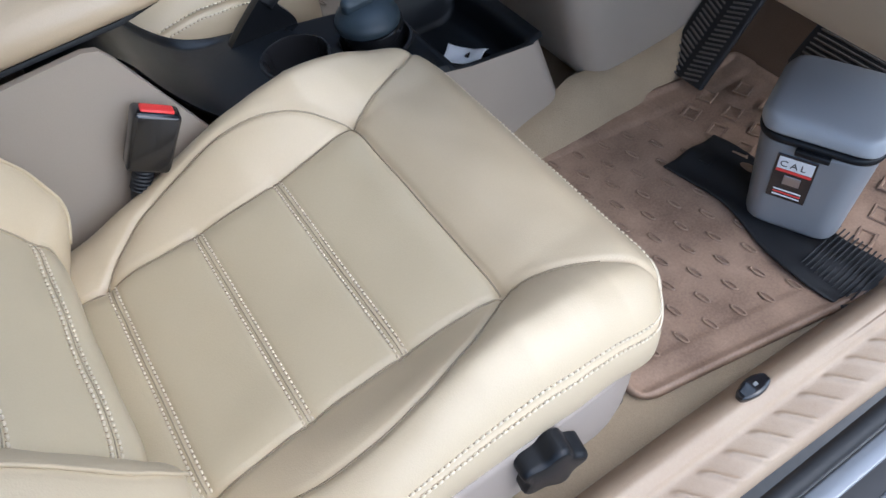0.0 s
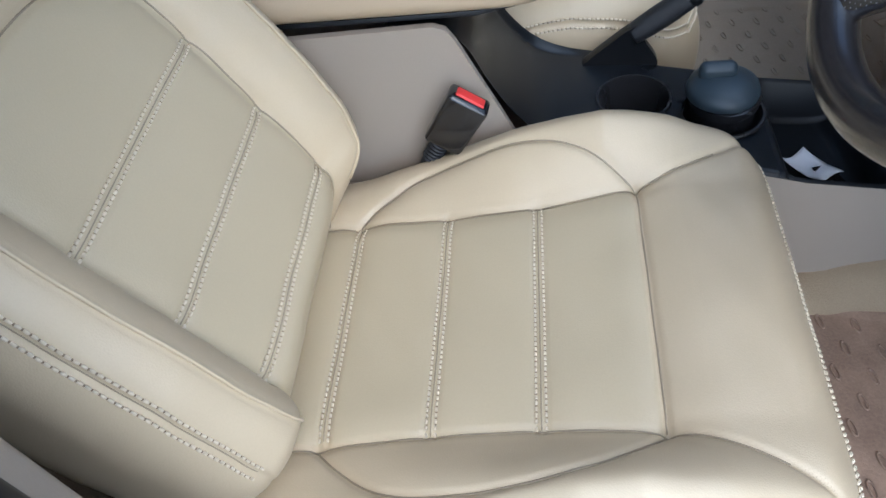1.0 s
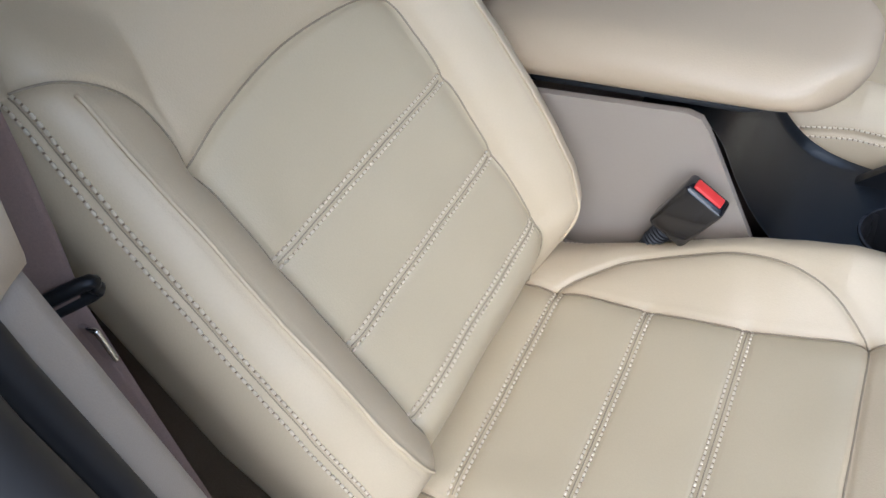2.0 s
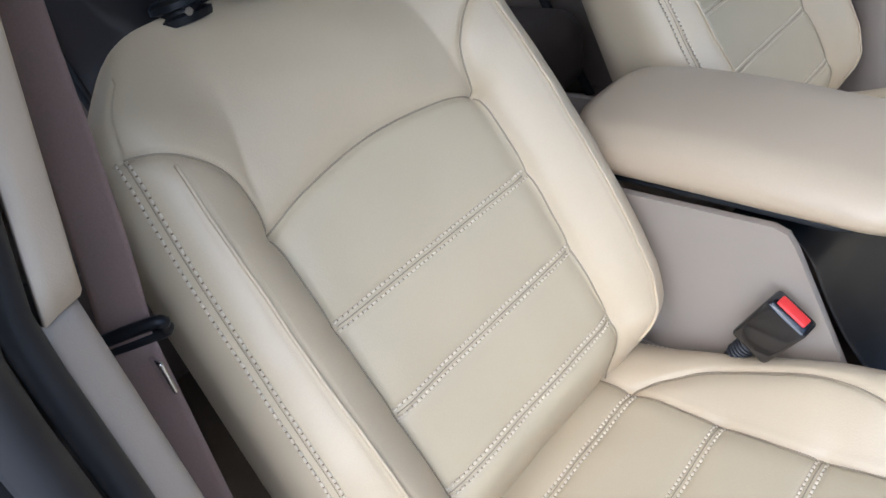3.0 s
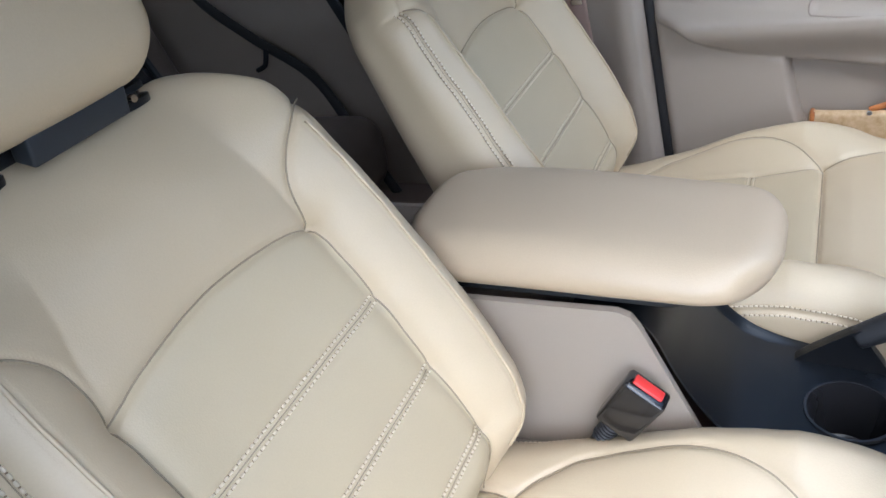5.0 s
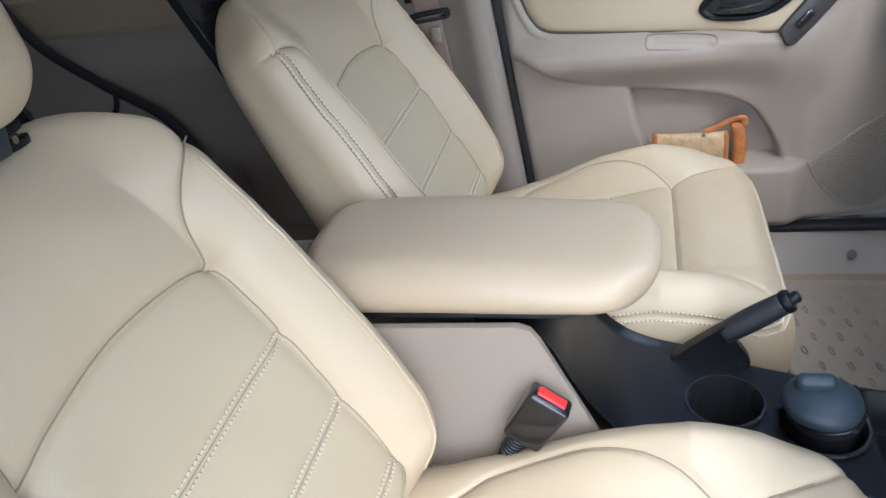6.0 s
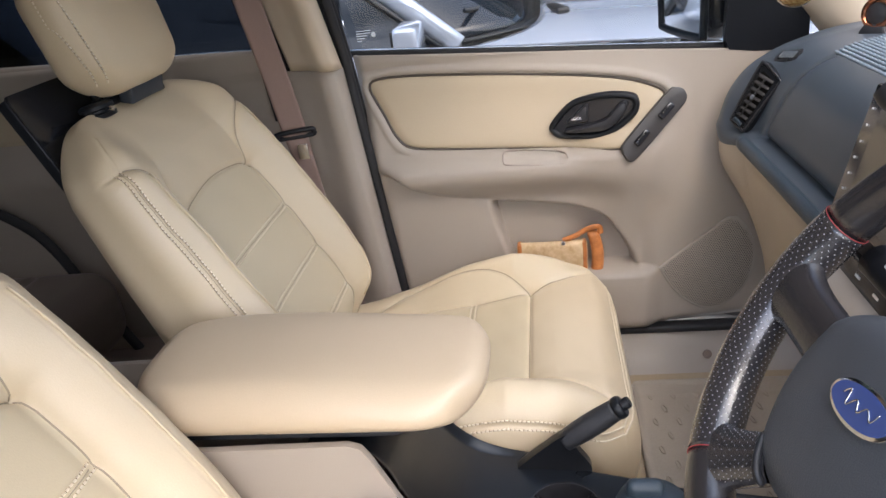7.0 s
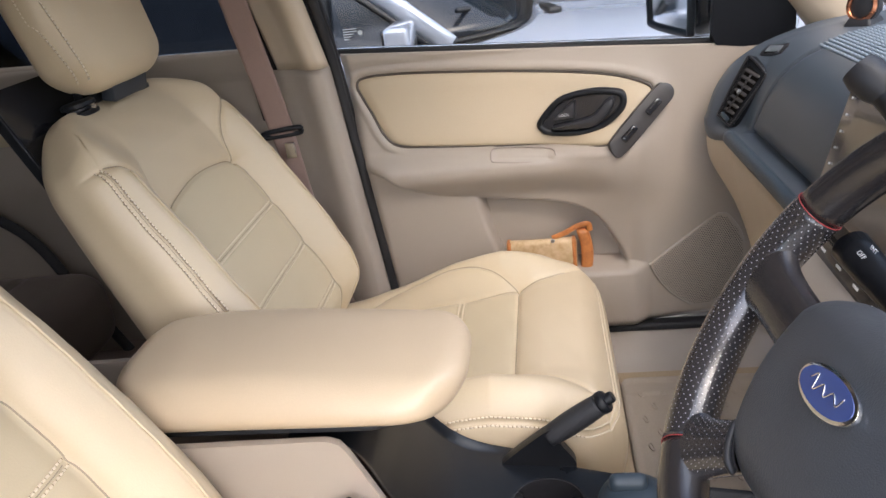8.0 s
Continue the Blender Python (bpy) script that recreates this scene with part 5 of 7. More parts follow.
def belt(side, y_top, y_low, xo, label):
    """A seat belt coming down from the pillar, through a black ring on the strap."""
    ob = thing("seat_belt", (-0.14 + xo, y_low, 0.69), label, "seat belt", "front seat belts")
    w = 0.047
    wx, wy = (0.94, 0.2) if side > 0 else (0.40, 0.62)
    top = np.array((-0.185 + xo, y_top, 1.20))
    low = np.array((-0.148 + xo, y_low, 0.690))

    def f(u, v):
        p = top + (low - top) * u[:, None]
        return p + np.stack([v * w / 2 * wx, v * w / 2 * wy + 0.003 * np.sin(u * 9), 0 * v], 1)
    sheet("strap", np.linspace(0, 1, 30), np.linspace(-1, 1, 9), f, STRAP, ob, "brown woven strap", back=0.0016)

    def g(u, v):
        p = low + (np.array((-0.085 + xo, y_low + 0.035 * side, 0.22)) - low) * u[:, None]
        return p + np.stack([v * w / 2 * wx * (1 - 0.5 * np.sin(u * math.pi)), v * w / 2 * wy, 0 * v], 1)
    sheet("lower_strap", np.linspace(0, 1, 20), np.linspace(-1, 1, 7), g, STRAP, ob, "brown woven strap", back=0.0016)
    ring = [low + np.array((q[0] * wx - q[1] * wy, q[0] * wy + q[1] * wx, q[2])) for q in ((-0.031, 0, 0.002), (0.031, -0.002, 0.006), (0.036, 0, 0.001), (0.031, 0.003, -0.006), (-0.029, 0.003, -0.008), (-0.036, 0, -0.004))]
    bar("slide_ring", spline([tuple(q) for q in ring], 4, closed=True), 0.0048, BLACK, ob, "black plastic slide ring", closed=True)
    rounded("tongue", (0.020, 0.004, 0.030), Matrix.Translation(low + np.array((0.012, 0.006 * -side, -0.034))), CHROME, ob, "steel tongue", r=0.002)
    lathe("stop_button", [(0.004, 0), (0.004, 0.004), (0.0, 0.005)], low + np.array((0.0, -0.004 * side, -0.075)), WHITE, ob, axis=(0, -side, 0), sides=12)
    return ob


belt(1, 0.850, 0.952, 0.010, "brown passenger seat belt strap hanging from the pillar")
belt(-1, flip(0.850), flip(0.952), 0.0, "brown driver seat belt strap with black slide ring")


def pouch():
    ob = thing("leather_pouch", (0.34, 1.03, 0.36), "tooled orange and straw leather pouch stuck in the door pocket", "pouch")
    p, f, d = lattice(0.070, 0.010, 0.042, 0.009, 0.004)
    m = np.array((0.322, 1.016, 0.385))
    raw("body", np.stack([m[0] + p[:, 0] + 0.04 * p[:, 2] * 0, m[1] + p[:, 1] - 0.004 * np.cos(p[:, 0] * 20), m[2] + p[:, 2] + 0.02 * p[:, 0] * 0], 1), f, STRAW, ob, "straw leather body")
    p, f, d = lattice(0.012, 0.012, 0.055, 0.009, 0.004)
    raw("end_cap", np.stack([0.412 + p[:, 0] - 0.1 * (p[:, 2] / 0.055) ** 2 * 0.1, 1.016 + p[:, 1], 0.39 + p[:, 2]], 1), f, ORANGE, ob, "orange tooled end")
    bar("handle", spline([(0.418, 1.012, 0.44), (0.415, 1.010, 0.455), (0.395, 1.010, 0.452), (0.37, 1.012, 0.438), (0.345, 1.014, 0.428)], 6), 0.006, ORANGE, ob, "dark orange strap", squash=0.5)
    lathe("stud", [(0.004, 0), (0.004, 0.003), (0.0, 0.004)], (0.345, 1.006, 0.426), STEEL, ob, axis=(0, -1, 0), sides=12)
    for x in (0.258, 0.386):
        rounded("edge_binding", (0.008, 0.023, 0.084), pose(x, 1.0145, 0.385), ORANGE, ob, r=0.003)
    ob.location.z -= 0.017
    return ob


pouch()


def window_label():
    """Small printed approval marks low on the passenger window."""
    ob = thing("window_label", (-0.01, 1.068, 0.83), "small white printed marks on the window glass", "label")
    for k, w in enumerate((0.028, 0.028, 0.021, 0.016, 0.010)):
        rounded("text_bar", (w, 0.0006, 0.0014), pose(-0.020 + w / 2, 1.0645, 0.846 - 0.0046 * k), WHITE, ob, r=0.0002, segs=1)
    lathe("round_mark", [(0.0035, 0), (0.0045, 0), (0.0045, 0.0004), (0.0035, 0.0004)], (0.013, 1.0645, 0.838), WHITE, ob, axis=(0, -1, 0), sides=16)
    return ob


window_label()


# ---- dashboard ----
def dash_front(y):
    """How far the dashboard's face lies forward of its middle, curving to the ends."""
    return -0.012 * ((y - MID) / 0.6) ** 2 + 0.02


UPPER_MID = spline([(0.642, 0.612), (0.640, 0.624), (0.648, 0.632), (0.664, 0.637), (0.669, 0.650), (0.680, 0.695), (0.697, 0.735), (0.722, 0.764), (0.760, 0.784), (0.83, 0.795), (0.92, 0.797), (1.10, 0.78)], 8)
UPPER_END = spline([(0.634, 0.600), (0.630, 0.610), (0.628, 0.620), (0.627, 0.632), (0.631, 0.645), (0.646, 0.69), (0.674, 0.728), (0.710, 0.752), (0.750, 0.768), (0.82, 0.785), (0.92, 0.79), (1.10, 0.775)], 8)
LOWER_MID = spline([(0.700, 0.335), (0.690, 0.40), (0.672, 0.47), (0.652, 0.55), (0.644, 0.600), (0.648, 0.614)], 8)
LOWER_END = spline([(0.738, 0.335), (0.715, 0.41), (0.675, 0.49), (0.640, 0.555), (0.632, 0.595), (0.634, 0.602)], 8)


def dash_skin(u, v, mid, end):
    """A point of the dashboard's skin: its middle section swells into a pod at the door."""
    k = np.arange(len(mid))
    w = ss(v, 0.905, 0.985)
    x = (np.interp(u, k, mid[:, 0]) + dash_front(v)) * (1 - w) + np.interp(u, k, end[:, 0]) * w
    z = np.interp(u, k, mid[:, 1]) * (1 - w) + np.interp(u, k, end[:, 1]) * w
    return x, z


def dashboard():
    ob = tagged(new("dashboard"), "black grained dashboard over a beige lower half with glove box", "dashboard", kind="structure")
    ob.location = (0.75, MID, 0.40)
    ys = np.concatenate([np.linspace(0.435, 0.83, 70), np.linspace(0.834, 0.993, 60)])

    def f_up(u, v):
        x, z = dash_skin(u, v, UPPER_MID, UPPER_END)
        # airbag cover outlined by a groove
        side = np.interp(z, [0.62, 0.682, 0.735, 0.763, 0.776, 0.787], [0.885, 0.858, 0.838, 0.822, 0.811, 0.80]) - v
        edge = np.minimum(np.minimum(side, v - 0.47), np.minimum((0.80 - x) * 0.8, z - 0.640))
        w = 0.0038
        x = x + 0.009 * bell(edge, 0, w) - 0.004 * ss(edge, 0.0, 0.02)
        z = z - 0.004 * bell(edge, 0, w) + 0.005 * ss(edge, 0.0, 0.03)
        return np.stack([x, v, z], 1)
    sheet("upper_pad", np.linspace(0, len(UPPER_MID) - 1, 130), ys, f_up, DASH_BLACK, ob, "black grained dash pad with worn patch")
    sheet("driver_pad", np.linspace(8, len(UPPER_MID) - 1, 60), np.linspace(-0.33, 0.26, 30),
          lambda u, v: np.stack([np.interp(u, np.arange(len(UPPER_MID)), UPPER_MID[:, 0]) + 0.035, v,
                                 np.interp(u, np.arange(len(UPPER_MID)), UPPER_MID[:, 1]) + 0.015 * bell(v, -0.03, 0.18)], 1), DASH_BLACK, ob, "black dash pad behind the wheel")
    # blue-grey rail along the foot of the pad
    rail = [(0.650 + dash_front(y) - 0.012, y, 0.6245) for y in np.linspace(0.50, 0.896, 40)]
    bar("rail", rail + [(0.655, 0.906, 0.6245)], [0.0125] * 40 + [0.006], BLUEGREY, ob, "blue-grey plastic rail", sides=16, squash=0.8)

    def f_lo(u, v):
        x, z = dash_skin(u, v, LOWER_MID, LOWER_END)
        edge = np.minimum(np.minimum(0.900 - v, v - 0.50), np.minimum(0.607 - z, z - 0.37))
        x = x + 0.0035 * bell(edge, 0, 0.0025) - 0.004 * ss(edge, 0, 0.02)
        return np.stack([x, v, z], 1)
    sheet("lower_panel", np.linspace(0, len(LOWER_MID) - 1, 60), ys, f_lo, CREAM, ob, "cream lower panel with glove box")
    # end cap facing the door
    cap = [tuple(p) for p in np.concatenate([LOWER_END[::4], UPPER_END[::4]])] + [(1.08, 0.335)]
    m = Matrix(((1, 0, 0, 0.006), (0, 0, 1, 0.972), (0, 1, 0, 0), (0, 0, 0, 1)))
    slab("end_cap", cap, m, 0.022, TAUPE_DARK, ob, "dark end cap", r=0.004)
    # side air vent with slats
    a, b = Vector((0.6535, 0.9385, 0.6435)), Vector((0.6995, 0.919, 0.7375))
    uz = (b - a).normalized()
    wide = Vector((0.019, -0.046, -0.010))
    uy = (wide - uz * wide.dot(uz)).normalized()
    out = uy.cross(uz)
    if out.x > 0:
        out = -out
    vm = Matrix(((uy.x, uz.x, out.x, 0), (uy.y, uz.y, out.y, 0), (uy.z, uz.z, out.z, 0), (0, 0, 0, 1)))
    vm.translation = (a + b) / 2
    fr = spline([(-0.021, -0.052), (-0.027, 0.0), (-0.029, 0.046), (-0.022, 0.054), (0.024, 0.050), (0.030, 0.040), (0.026, 0.0), (0.021, -0.050), (0.014, -0.056), (-0.014, -0.057)], 5, closed=True)
    vt = slab("air_vent", fr, vm @ pose(0, 0, -0.016), 0.021, BLACK, ob, "black side air vent", r=0.004, segs=3)
    bar("vent_rim", [vm @ Vector((p[0] * 0.98, p[1] * 0.98, 0.005)) for p in fr], 0.0022, BLACK_SATIN, vt, "satin black rim", sides=8, closed=True)
    hole = [(-0.012, -0.042), (0.013, -0.042), (0.018, 0.036), (0.014, 0.041), (-0.014, 0.042), (-0.018, 0.037)]
    slab("vent_mouth", hole, vm @ pose(0.001, 0, 0.0045), 0.001, HOLE, vt, "dark vent mouth")
    for k in range(7):
        z = -0.036 + k * 0.0120
        rounded("slat", (0.026 + 0.0016 * k, 0.0032, 0.007), vm @ pose(0.001, z, 0.0065, 35, 0, 8), DARKGREY, vt, r=0.001, segs=1)
    bar("slat_bar", [vm @ Vector((-0.002, -0.040, 0.008)), vm @ Vector((0.002, 0.038, 0.008))], 0.0016, DARKGREY, vt, sides=6)
    rounded("vent_wheel", (0.006, 0.008, 0.005), vm @ pose(0.0, 0.0, 0.010), STEEL, vt, r=0.002)
    rounded("vent_lip", (0.022, 0.008, 0.010), vm @ pose(-0.002, -0.049, 0.004), BLUEGREY, vt, "blue-grey lower lip", r=0.003)
    # demister outlet above it
    k = float(np.interp(0.748, UPPER_END[40:, 1], np.arange(40, len(UPPER_END))))

    def skin(du, dv):
        x, z = dash_skin(np.array([k + du]), np.array([0.924 + dv]), UPPER_MID, UPPER_END)
        return Vector((float(x[0]), 0.924 + dv, float(z[0])))
    c = skin(0, 0)
    ux = (skin(0, 0.01) - skin(0, -0.01)).normalized()
    wv = skin(1.5, 0) - skin(-1.5, 0)
    uv = (wv - ux * wv.dot(ux)).normalized()
    on = ux.cross(uv)
    if on.z < 0:
        on = -on
    c = c + on * 0.002
    dm = Matrix(((ux.x, uv.x, on.x, c.x), (ux.y, uv.y, on.y, c.y), (ux.z, uv.z, on.z, c.z), (0, 0, 0, 1)))
    dv = slab("demister_outlet", [(-0.030, -0.010), (0.026, -0.014), (0.032, -0.006), (0.028, 0.010), (-0.022, 0.014), (-0.030, 0.006)], dm @ pose(0, 0, -0.012), 0.0115, BLACK_SATIN, ob, "small black demister outlet", r=0.002)
    slab("outlet_mouth", [(-0.022, -0.006), (0.020, -0.009), (0.020, 0.006), (-0.018, 0.009)], dm @ pose(0, 0, -0.001), 0.001, HOLE, dv)
    for k in range(6):
        rounded("fin", (0.0016, 0.014, 0.004), dm @ pose(-0.017 + 0.0066 * k, 0.0, 0.0005, 0, 25, 0), BLUEGREY, dv, r=0.0005, segs=1)
    # centre face with touch screen
    rounded("center_face", (0.09, 0.245, 0.30), Matrix.Translation((0.712, MID, 0.680)) @ pose(0, 0, 0, 0, 14, 0), BLACK, ob, r=0.015)
    sc = rounded("touch_screen", (0.012, 0.232, 0.140), Matrix.Translation((0.660, MID, 0.752)) @ pose(0, 0, 0, 0, 14, 0), BLACK_GLOSS, ob, "glossy black touch screen", r=0.003)
    sm = Matrix.Translation((0.660, MID, 0.752)) @ pose(0, 0, 0, 0, 14, 0)
    rounded("glass", (0.002, 0.190, 0.116), sm @ pose(-0.0062, -0.010, 0), SCREEN, sc, r=0.0005, segs=1)
    for k in range(6):
        rounded("icon", (0.0012, 0.0024, 0.0024), sm @ pose(-0.0066, 0.103, 0.045 - k * 0.018), WHITE, sc, r=0.0003, segs=1)
    # radio and heater panel beneath
    rm = Matrix.Translation((0.640, MID, 0.625)) @ pose(0, 0, 0, 0, 14, 0)
    ra = rounded("radio", (0.012, 0.19, 0.055), rm, BLACK_GLOSS, ob, r=0.003)
    for k in range(4):
        rounded("print_bar", (0.001, 0.012, 0.003), rm @ pose(-0.0064, 0.07 - k * 0.045, 0.014), WHITE, ra, r=0.0002, segs=1)
    return ob


def center_lower():
    ob = tagged(new("lower_dash"), "taupe lower centre panel beside the footwell", "panel", kind="structure")
    ob.location = (0.75, MID, 0.3)
    p, f, d = lattice(0.16, 0.158, 0.225, 0.040, 0.012)
    raw("center_panel", np.stack([0.805 + p[:, 0] - 0.045 * (p[:, 2] / 0.2), MID + p[:, 1], 0.405 + p[:, 2]], 1), f, TAUPE, ob)
    return ob


def knee_panel():
    """Cream panel under the steering column, and the dark bulkhead behind the pedals."""
    ob = tagged(new("knee_panel"), "tan knee panel under the steering column", "panel", kind="structure")
    ob.location = (0.7, -0.05, 0.45)
    prof = spline([(0.66, 0.66), (0.645, 0.60), (0.650, 0.545), (0.675, 0.493), (0.74, 0.470), (0.90, 0.475)], 8)

    def f(u, v):
        x = np.interp(u, np.arange(len(prof)), prof[:, 0])
        z = np.interp(u, np.arange(len(prof)), prof[:, 1])
        return np.stack([x + 0.02 * np.sin(v * 9) * 0.2, v, z], 1)
    sheet("panel", np.linspace(0, len(prof) - 1, 40), np.linspace(-0.34, 0.185, 40), f, KNEE_TAN, ob)
    return ob


def bulkhead():
    """The carpeted slope ahead of both footwells, right across the car."""
    prof = spline([(0.86, 0.146), (0.92, 0.152), (0.99, 0.20), (1.04, 0.30), (1.08, 0.45), (1.09, 0.75)], 8)

    def f(u, v):
        return np.stack([np.interp(u, np.arange(len(prof)), prof[:, 0]), v, np.interp(u, np.arange(len(prof)), prof[:, 1])], 1)
    ob = sheet("wall_front", np.linspace(0, len(prof) - 1, 30), np.linspace(-0.33, 1.03, 30), f, CARPET_DARK)
    return tagged(ob, "dark carpeted toe board ahead of the footwells", "wall", kind="structure")


dashboard()
center_lower()
knee_panel()
bulkhead()


def tweeter():
    at = Vector((0.832, 0.872, 0.792))
    ob = thing("tweeter", at, "small tweeter with copper ring standing on the dashboard", "speaker")
    ax = Vector((-0.75, -0.62, 0.15)).normalized()
    c = at + Vector((0, 0, 0.028))
    rounded("foot", (0.05, 0.045, 0.016), Matrix.Translation(at + Vector((0.004, 0.004, 0.006))) @ pose(0, 0, 0, 0, 0, 40), BLACK_SOFT, ob, r=0.005, taper=0.7)
    lathe("housing", [(0.0, -0.02), (0.016, -0.018), (0.024, -0.006), (0.025, 0.006), (0.022, 0.008)], c, BLACK_SOFT, ob, axis=ax)
    lathe("ring", [(0.017, 0.006), (0.0225, 0.006), (0.0235, 0.009), (0.019, 0.011), (0.017, 0.008)], c, COPPER, ob, "copper ring", axis=ax)
    lathe("mesh", [(0.0, 0.011), (0.012, 0.010), (0.018, 0.007)], c, GRIP, ob, "black mesh dome", axis=ax)
    return ob


tweeter()


def anti_slip():
    """Ribbed non-slip pad on the dashboard's top."""
    ob = thing("dash_pad", (0.80, 0.62, 0.793), "grey woven non-slip pad lying on the dashboard", "anti-slip pad")
    k = np.arange(len(UPPER_MID))
    for j in range(34):
        u = np.interp(0.738 + j * 0.0062, UPPER_MID[40:, 0], k[40:])
        pts = []
        for i, y in enumerate(np.linspace(0.44, 0.806, 62)):
            x, z = dash_skin(np.array([u]), np.array([y]), UPPER_MID, UPPER_END)
            pts.append((float(x[0]), y, float(z[0]) + 0.0068 + (0.0009 if (i + j) % 2 else -0.0009)))
        bar("cord", pts, 0.0026, PAD_GREY, ob, sides=6)
    return ob


anti_slip()


# ---- steering wheel ----
def steering_wheel():
    """Four-spoke wheel, turned ten degrees: grips with pin holes, lacing, domed cover with an oval badge."""
    C = Vector((0.527, 0.033, 0.741))
    M = Matrix.Translation(C) @ Matrix(((0, 0.5745, -0.8185, 0), (-1, 0, 0, 0), (0, 0.8185, 0.5745, 0), (0, 0, 0, 1))) @ pose(0, 0, 0, 0, 0, 10)
    out = Vector((-0.8185, 0, 0.5745))
    ob = thing("steering_wheel", C, "black leather-wrapped steering wheel with perforated grips and blue badge", "steering wheel")

    def at(x, y, z=0.0):
        return np.array(M @ Vector((x, y, z)))

    def heading(x, y, z=0.0):
        return at(x, y, z) - at(0, 0)
    R, r = 0.176, 0.0192
    # rim in smooth and perforated stretches
    spans = [("rim", 25, 155, BLACK_LEATHER), ("rim", 155, 229, PERF), ("rim", 229, 311, BLACK_LEATHER), ("rim", 311, 385, PERF)]
    for nm, a, b, mt in spans:
        g = [radians(t) for t in np.linspace(a, b, 40)]
        rad = r + (0.0 if mt is BLACK_LEATHER else 0.0006)
        bar(nm, [at(R * math.cos(t), R * math.sin(t)) for t in g], rad, mt, ob, "smooth black leather rim" if mt is BLACK_LEATHER else "perforated black leather grip", sides=28)
    for a in (25, 155, 229, 311):
        t = radians(a)
        c = at(R * math.cos(t), R * math.sin(t))
        u, w = heading(math.cos(t), math.sin(t)), heading(0, 0, 1)
        bar("red_thread", [c + (r + 0.0006) * (math.cos(k) * u + math.sin(k) * w) for k in np.linspace(0, 2 * math.pi, 33)[:-1]], 0.0004, RED_THREAD, ob, "red thread", sides=6, closed=True)
    # laced seam round the outside of the rim
    rows = []
    for g, a in ((0.62, 156), (0.44, 156), (0.62, 312), (0.44, 312)):
        line = np.array([at((R + r * math.cos(g)) * math.cos(t), (R + r * math.cos(g)) * math.sin(t), r * math.sin(g)) for t in np.linspace(radians(a), radians(a + 72), 60)])
        P, T = evenly(line, 0.006)
        N = P - np.array(C)
        N /= np.linalg.norm(N, axis=1, keepdims=True)
        rows.append((P, T, N))
    tagged(stitches("lacing", rows, GREY_THREAD, ob, rad=0.0007), kind="stuff")
    V, F = [], []

    def pin(c, n, e1):
        e2 = np.cross(n, e1)
        q = len(V)
        V.extend(at(*(c + 0.00055 * (math.cos(h) * e1 + math.sin(h) * e2))) for h in np.linspace(0, 2 * math.pi, 7)[:-1])
        F.append(tuple(range(q, q + 6)))
    for a, b in ((156, 228), (312, 384)):
        n = int(radians(b - a) * R / 0.0042)
        for i in range(n):
            t = radians(a) + radians(b - a) * i / n
            for k in range(22):
                g = 2 * math.pi * (k + 0.5 * (i % 2)) / 22
                if g < 0.75 or g > 5.2:
                    continue
                u = np.array((math.cos(t) * math.cos(g), math.sin(t) * math.cos(g), math.sin(g)))
                pin(np.array((R * math.cos(t), R * math.sin(t), 0)) + u * (r + 0.0008), u, np.array((-math.sin(t), math.cos(t), 0)))
    # spokes: perforated lower pair, smooth upper pair, flaring into the rim
    for s in (-1, 1):
        for a0, w0, p1, w1, mt in ((230, 0.050, (0.060, -0.092), 0.040, PERF), (176, 0.046, (0.092, -0.006), 0.046, BLACK_LEATHER)):
            t = radians(a0)
            p0 = np.array((-s * R * math.cos(t), R * math.sin(t)))
            p1 = np.array((s * p1[0], p1[1]))
            d = (p1 - p0) / np.linalg.norm(p1 - p0)
            q = np.array((-d[1], d[0]))
            n, L = 16, np.linspace(0, 1, 18)

            def section(u, g):
                w = w0 * 0.5 * (1 + 0.9 * (1 - u) ** 4) * (1 - u) + w1 * 0.5 * u
                cc = math.copysign(abs(math.cos(g)) ** 0.8, math.cos(g))
                e = p0 * (1 - u) + p1 * u + q * w * cc
                return np.array((e[0], e[1], 0.014 * (1 - 0.2 * u) * math.sin(g) + 0.003 * (1 - u) - 0.006 * u))
            S, K = [at(*section(u, 2 * math.pi * k / n)) for u in L for k in range(n)], []
            for i in range(len(L) - 1):
                for k in range(n):
                    l = (k + 1) % n
                    K.append((i * n + k, i * n + l, (i + 1) * n + l, (i + 1) * n + k))
            sp = raw("spoke", S, K, mt, ob, "perforated black leather spoke" if mt is PERF else "black spoke")
            if mt is PERF:
                for i in range(11):
                    for k in range(9):
                        u, g = 0.30 + 0.055 * i, radians(32 + 14 * (k + 0.5 * (i % 2)))
                        c = section(u, g)
                        pin(c + np.array((0, 0, 0.0006)), np.array((0, 0, 1.0)), np.array((d[0], d[1], 0)))
                bar("spoke_cuff", [at(*(section(0.93, g) + np.array((0, 0, 0.0015)))) for g in np.linspace(0.15, math.pi - 0.15, 14)], 0.003, BLACK_SOFT, sp, "dull black end of the spoke", sides=8)
    tagged(raw("perforation", V, F, PERF_HOLE, ob, "pale pin holes", smooth=False), kind="stuff")
    # domed cover of the hub
    hx, hy = 0.112, 0.074
    p, f, d = lattice(hx, hy, 0.034, 0.026, 0.005)
    x, y = soft_corner(p[:, 0], p[:, 1], hx, hy, 0.060)
    x = x * (1 - 0.24 * ss(-y, -0.01, 0.075))
    z = p[:, 2] - 0.031 + np.where(p[:, 2] > 0, 0.010 * (1 - (x / hx) ** 2) * (1 - 0.6 * (y / hy) ** 2), 0)
    y = y - 0.038
    raw("airbag_cover", np.array([at(a, b, c) for a, b, c in zip(x, y, z)]), f, AIRBAG, ob, "grained dark grey airbag cover")
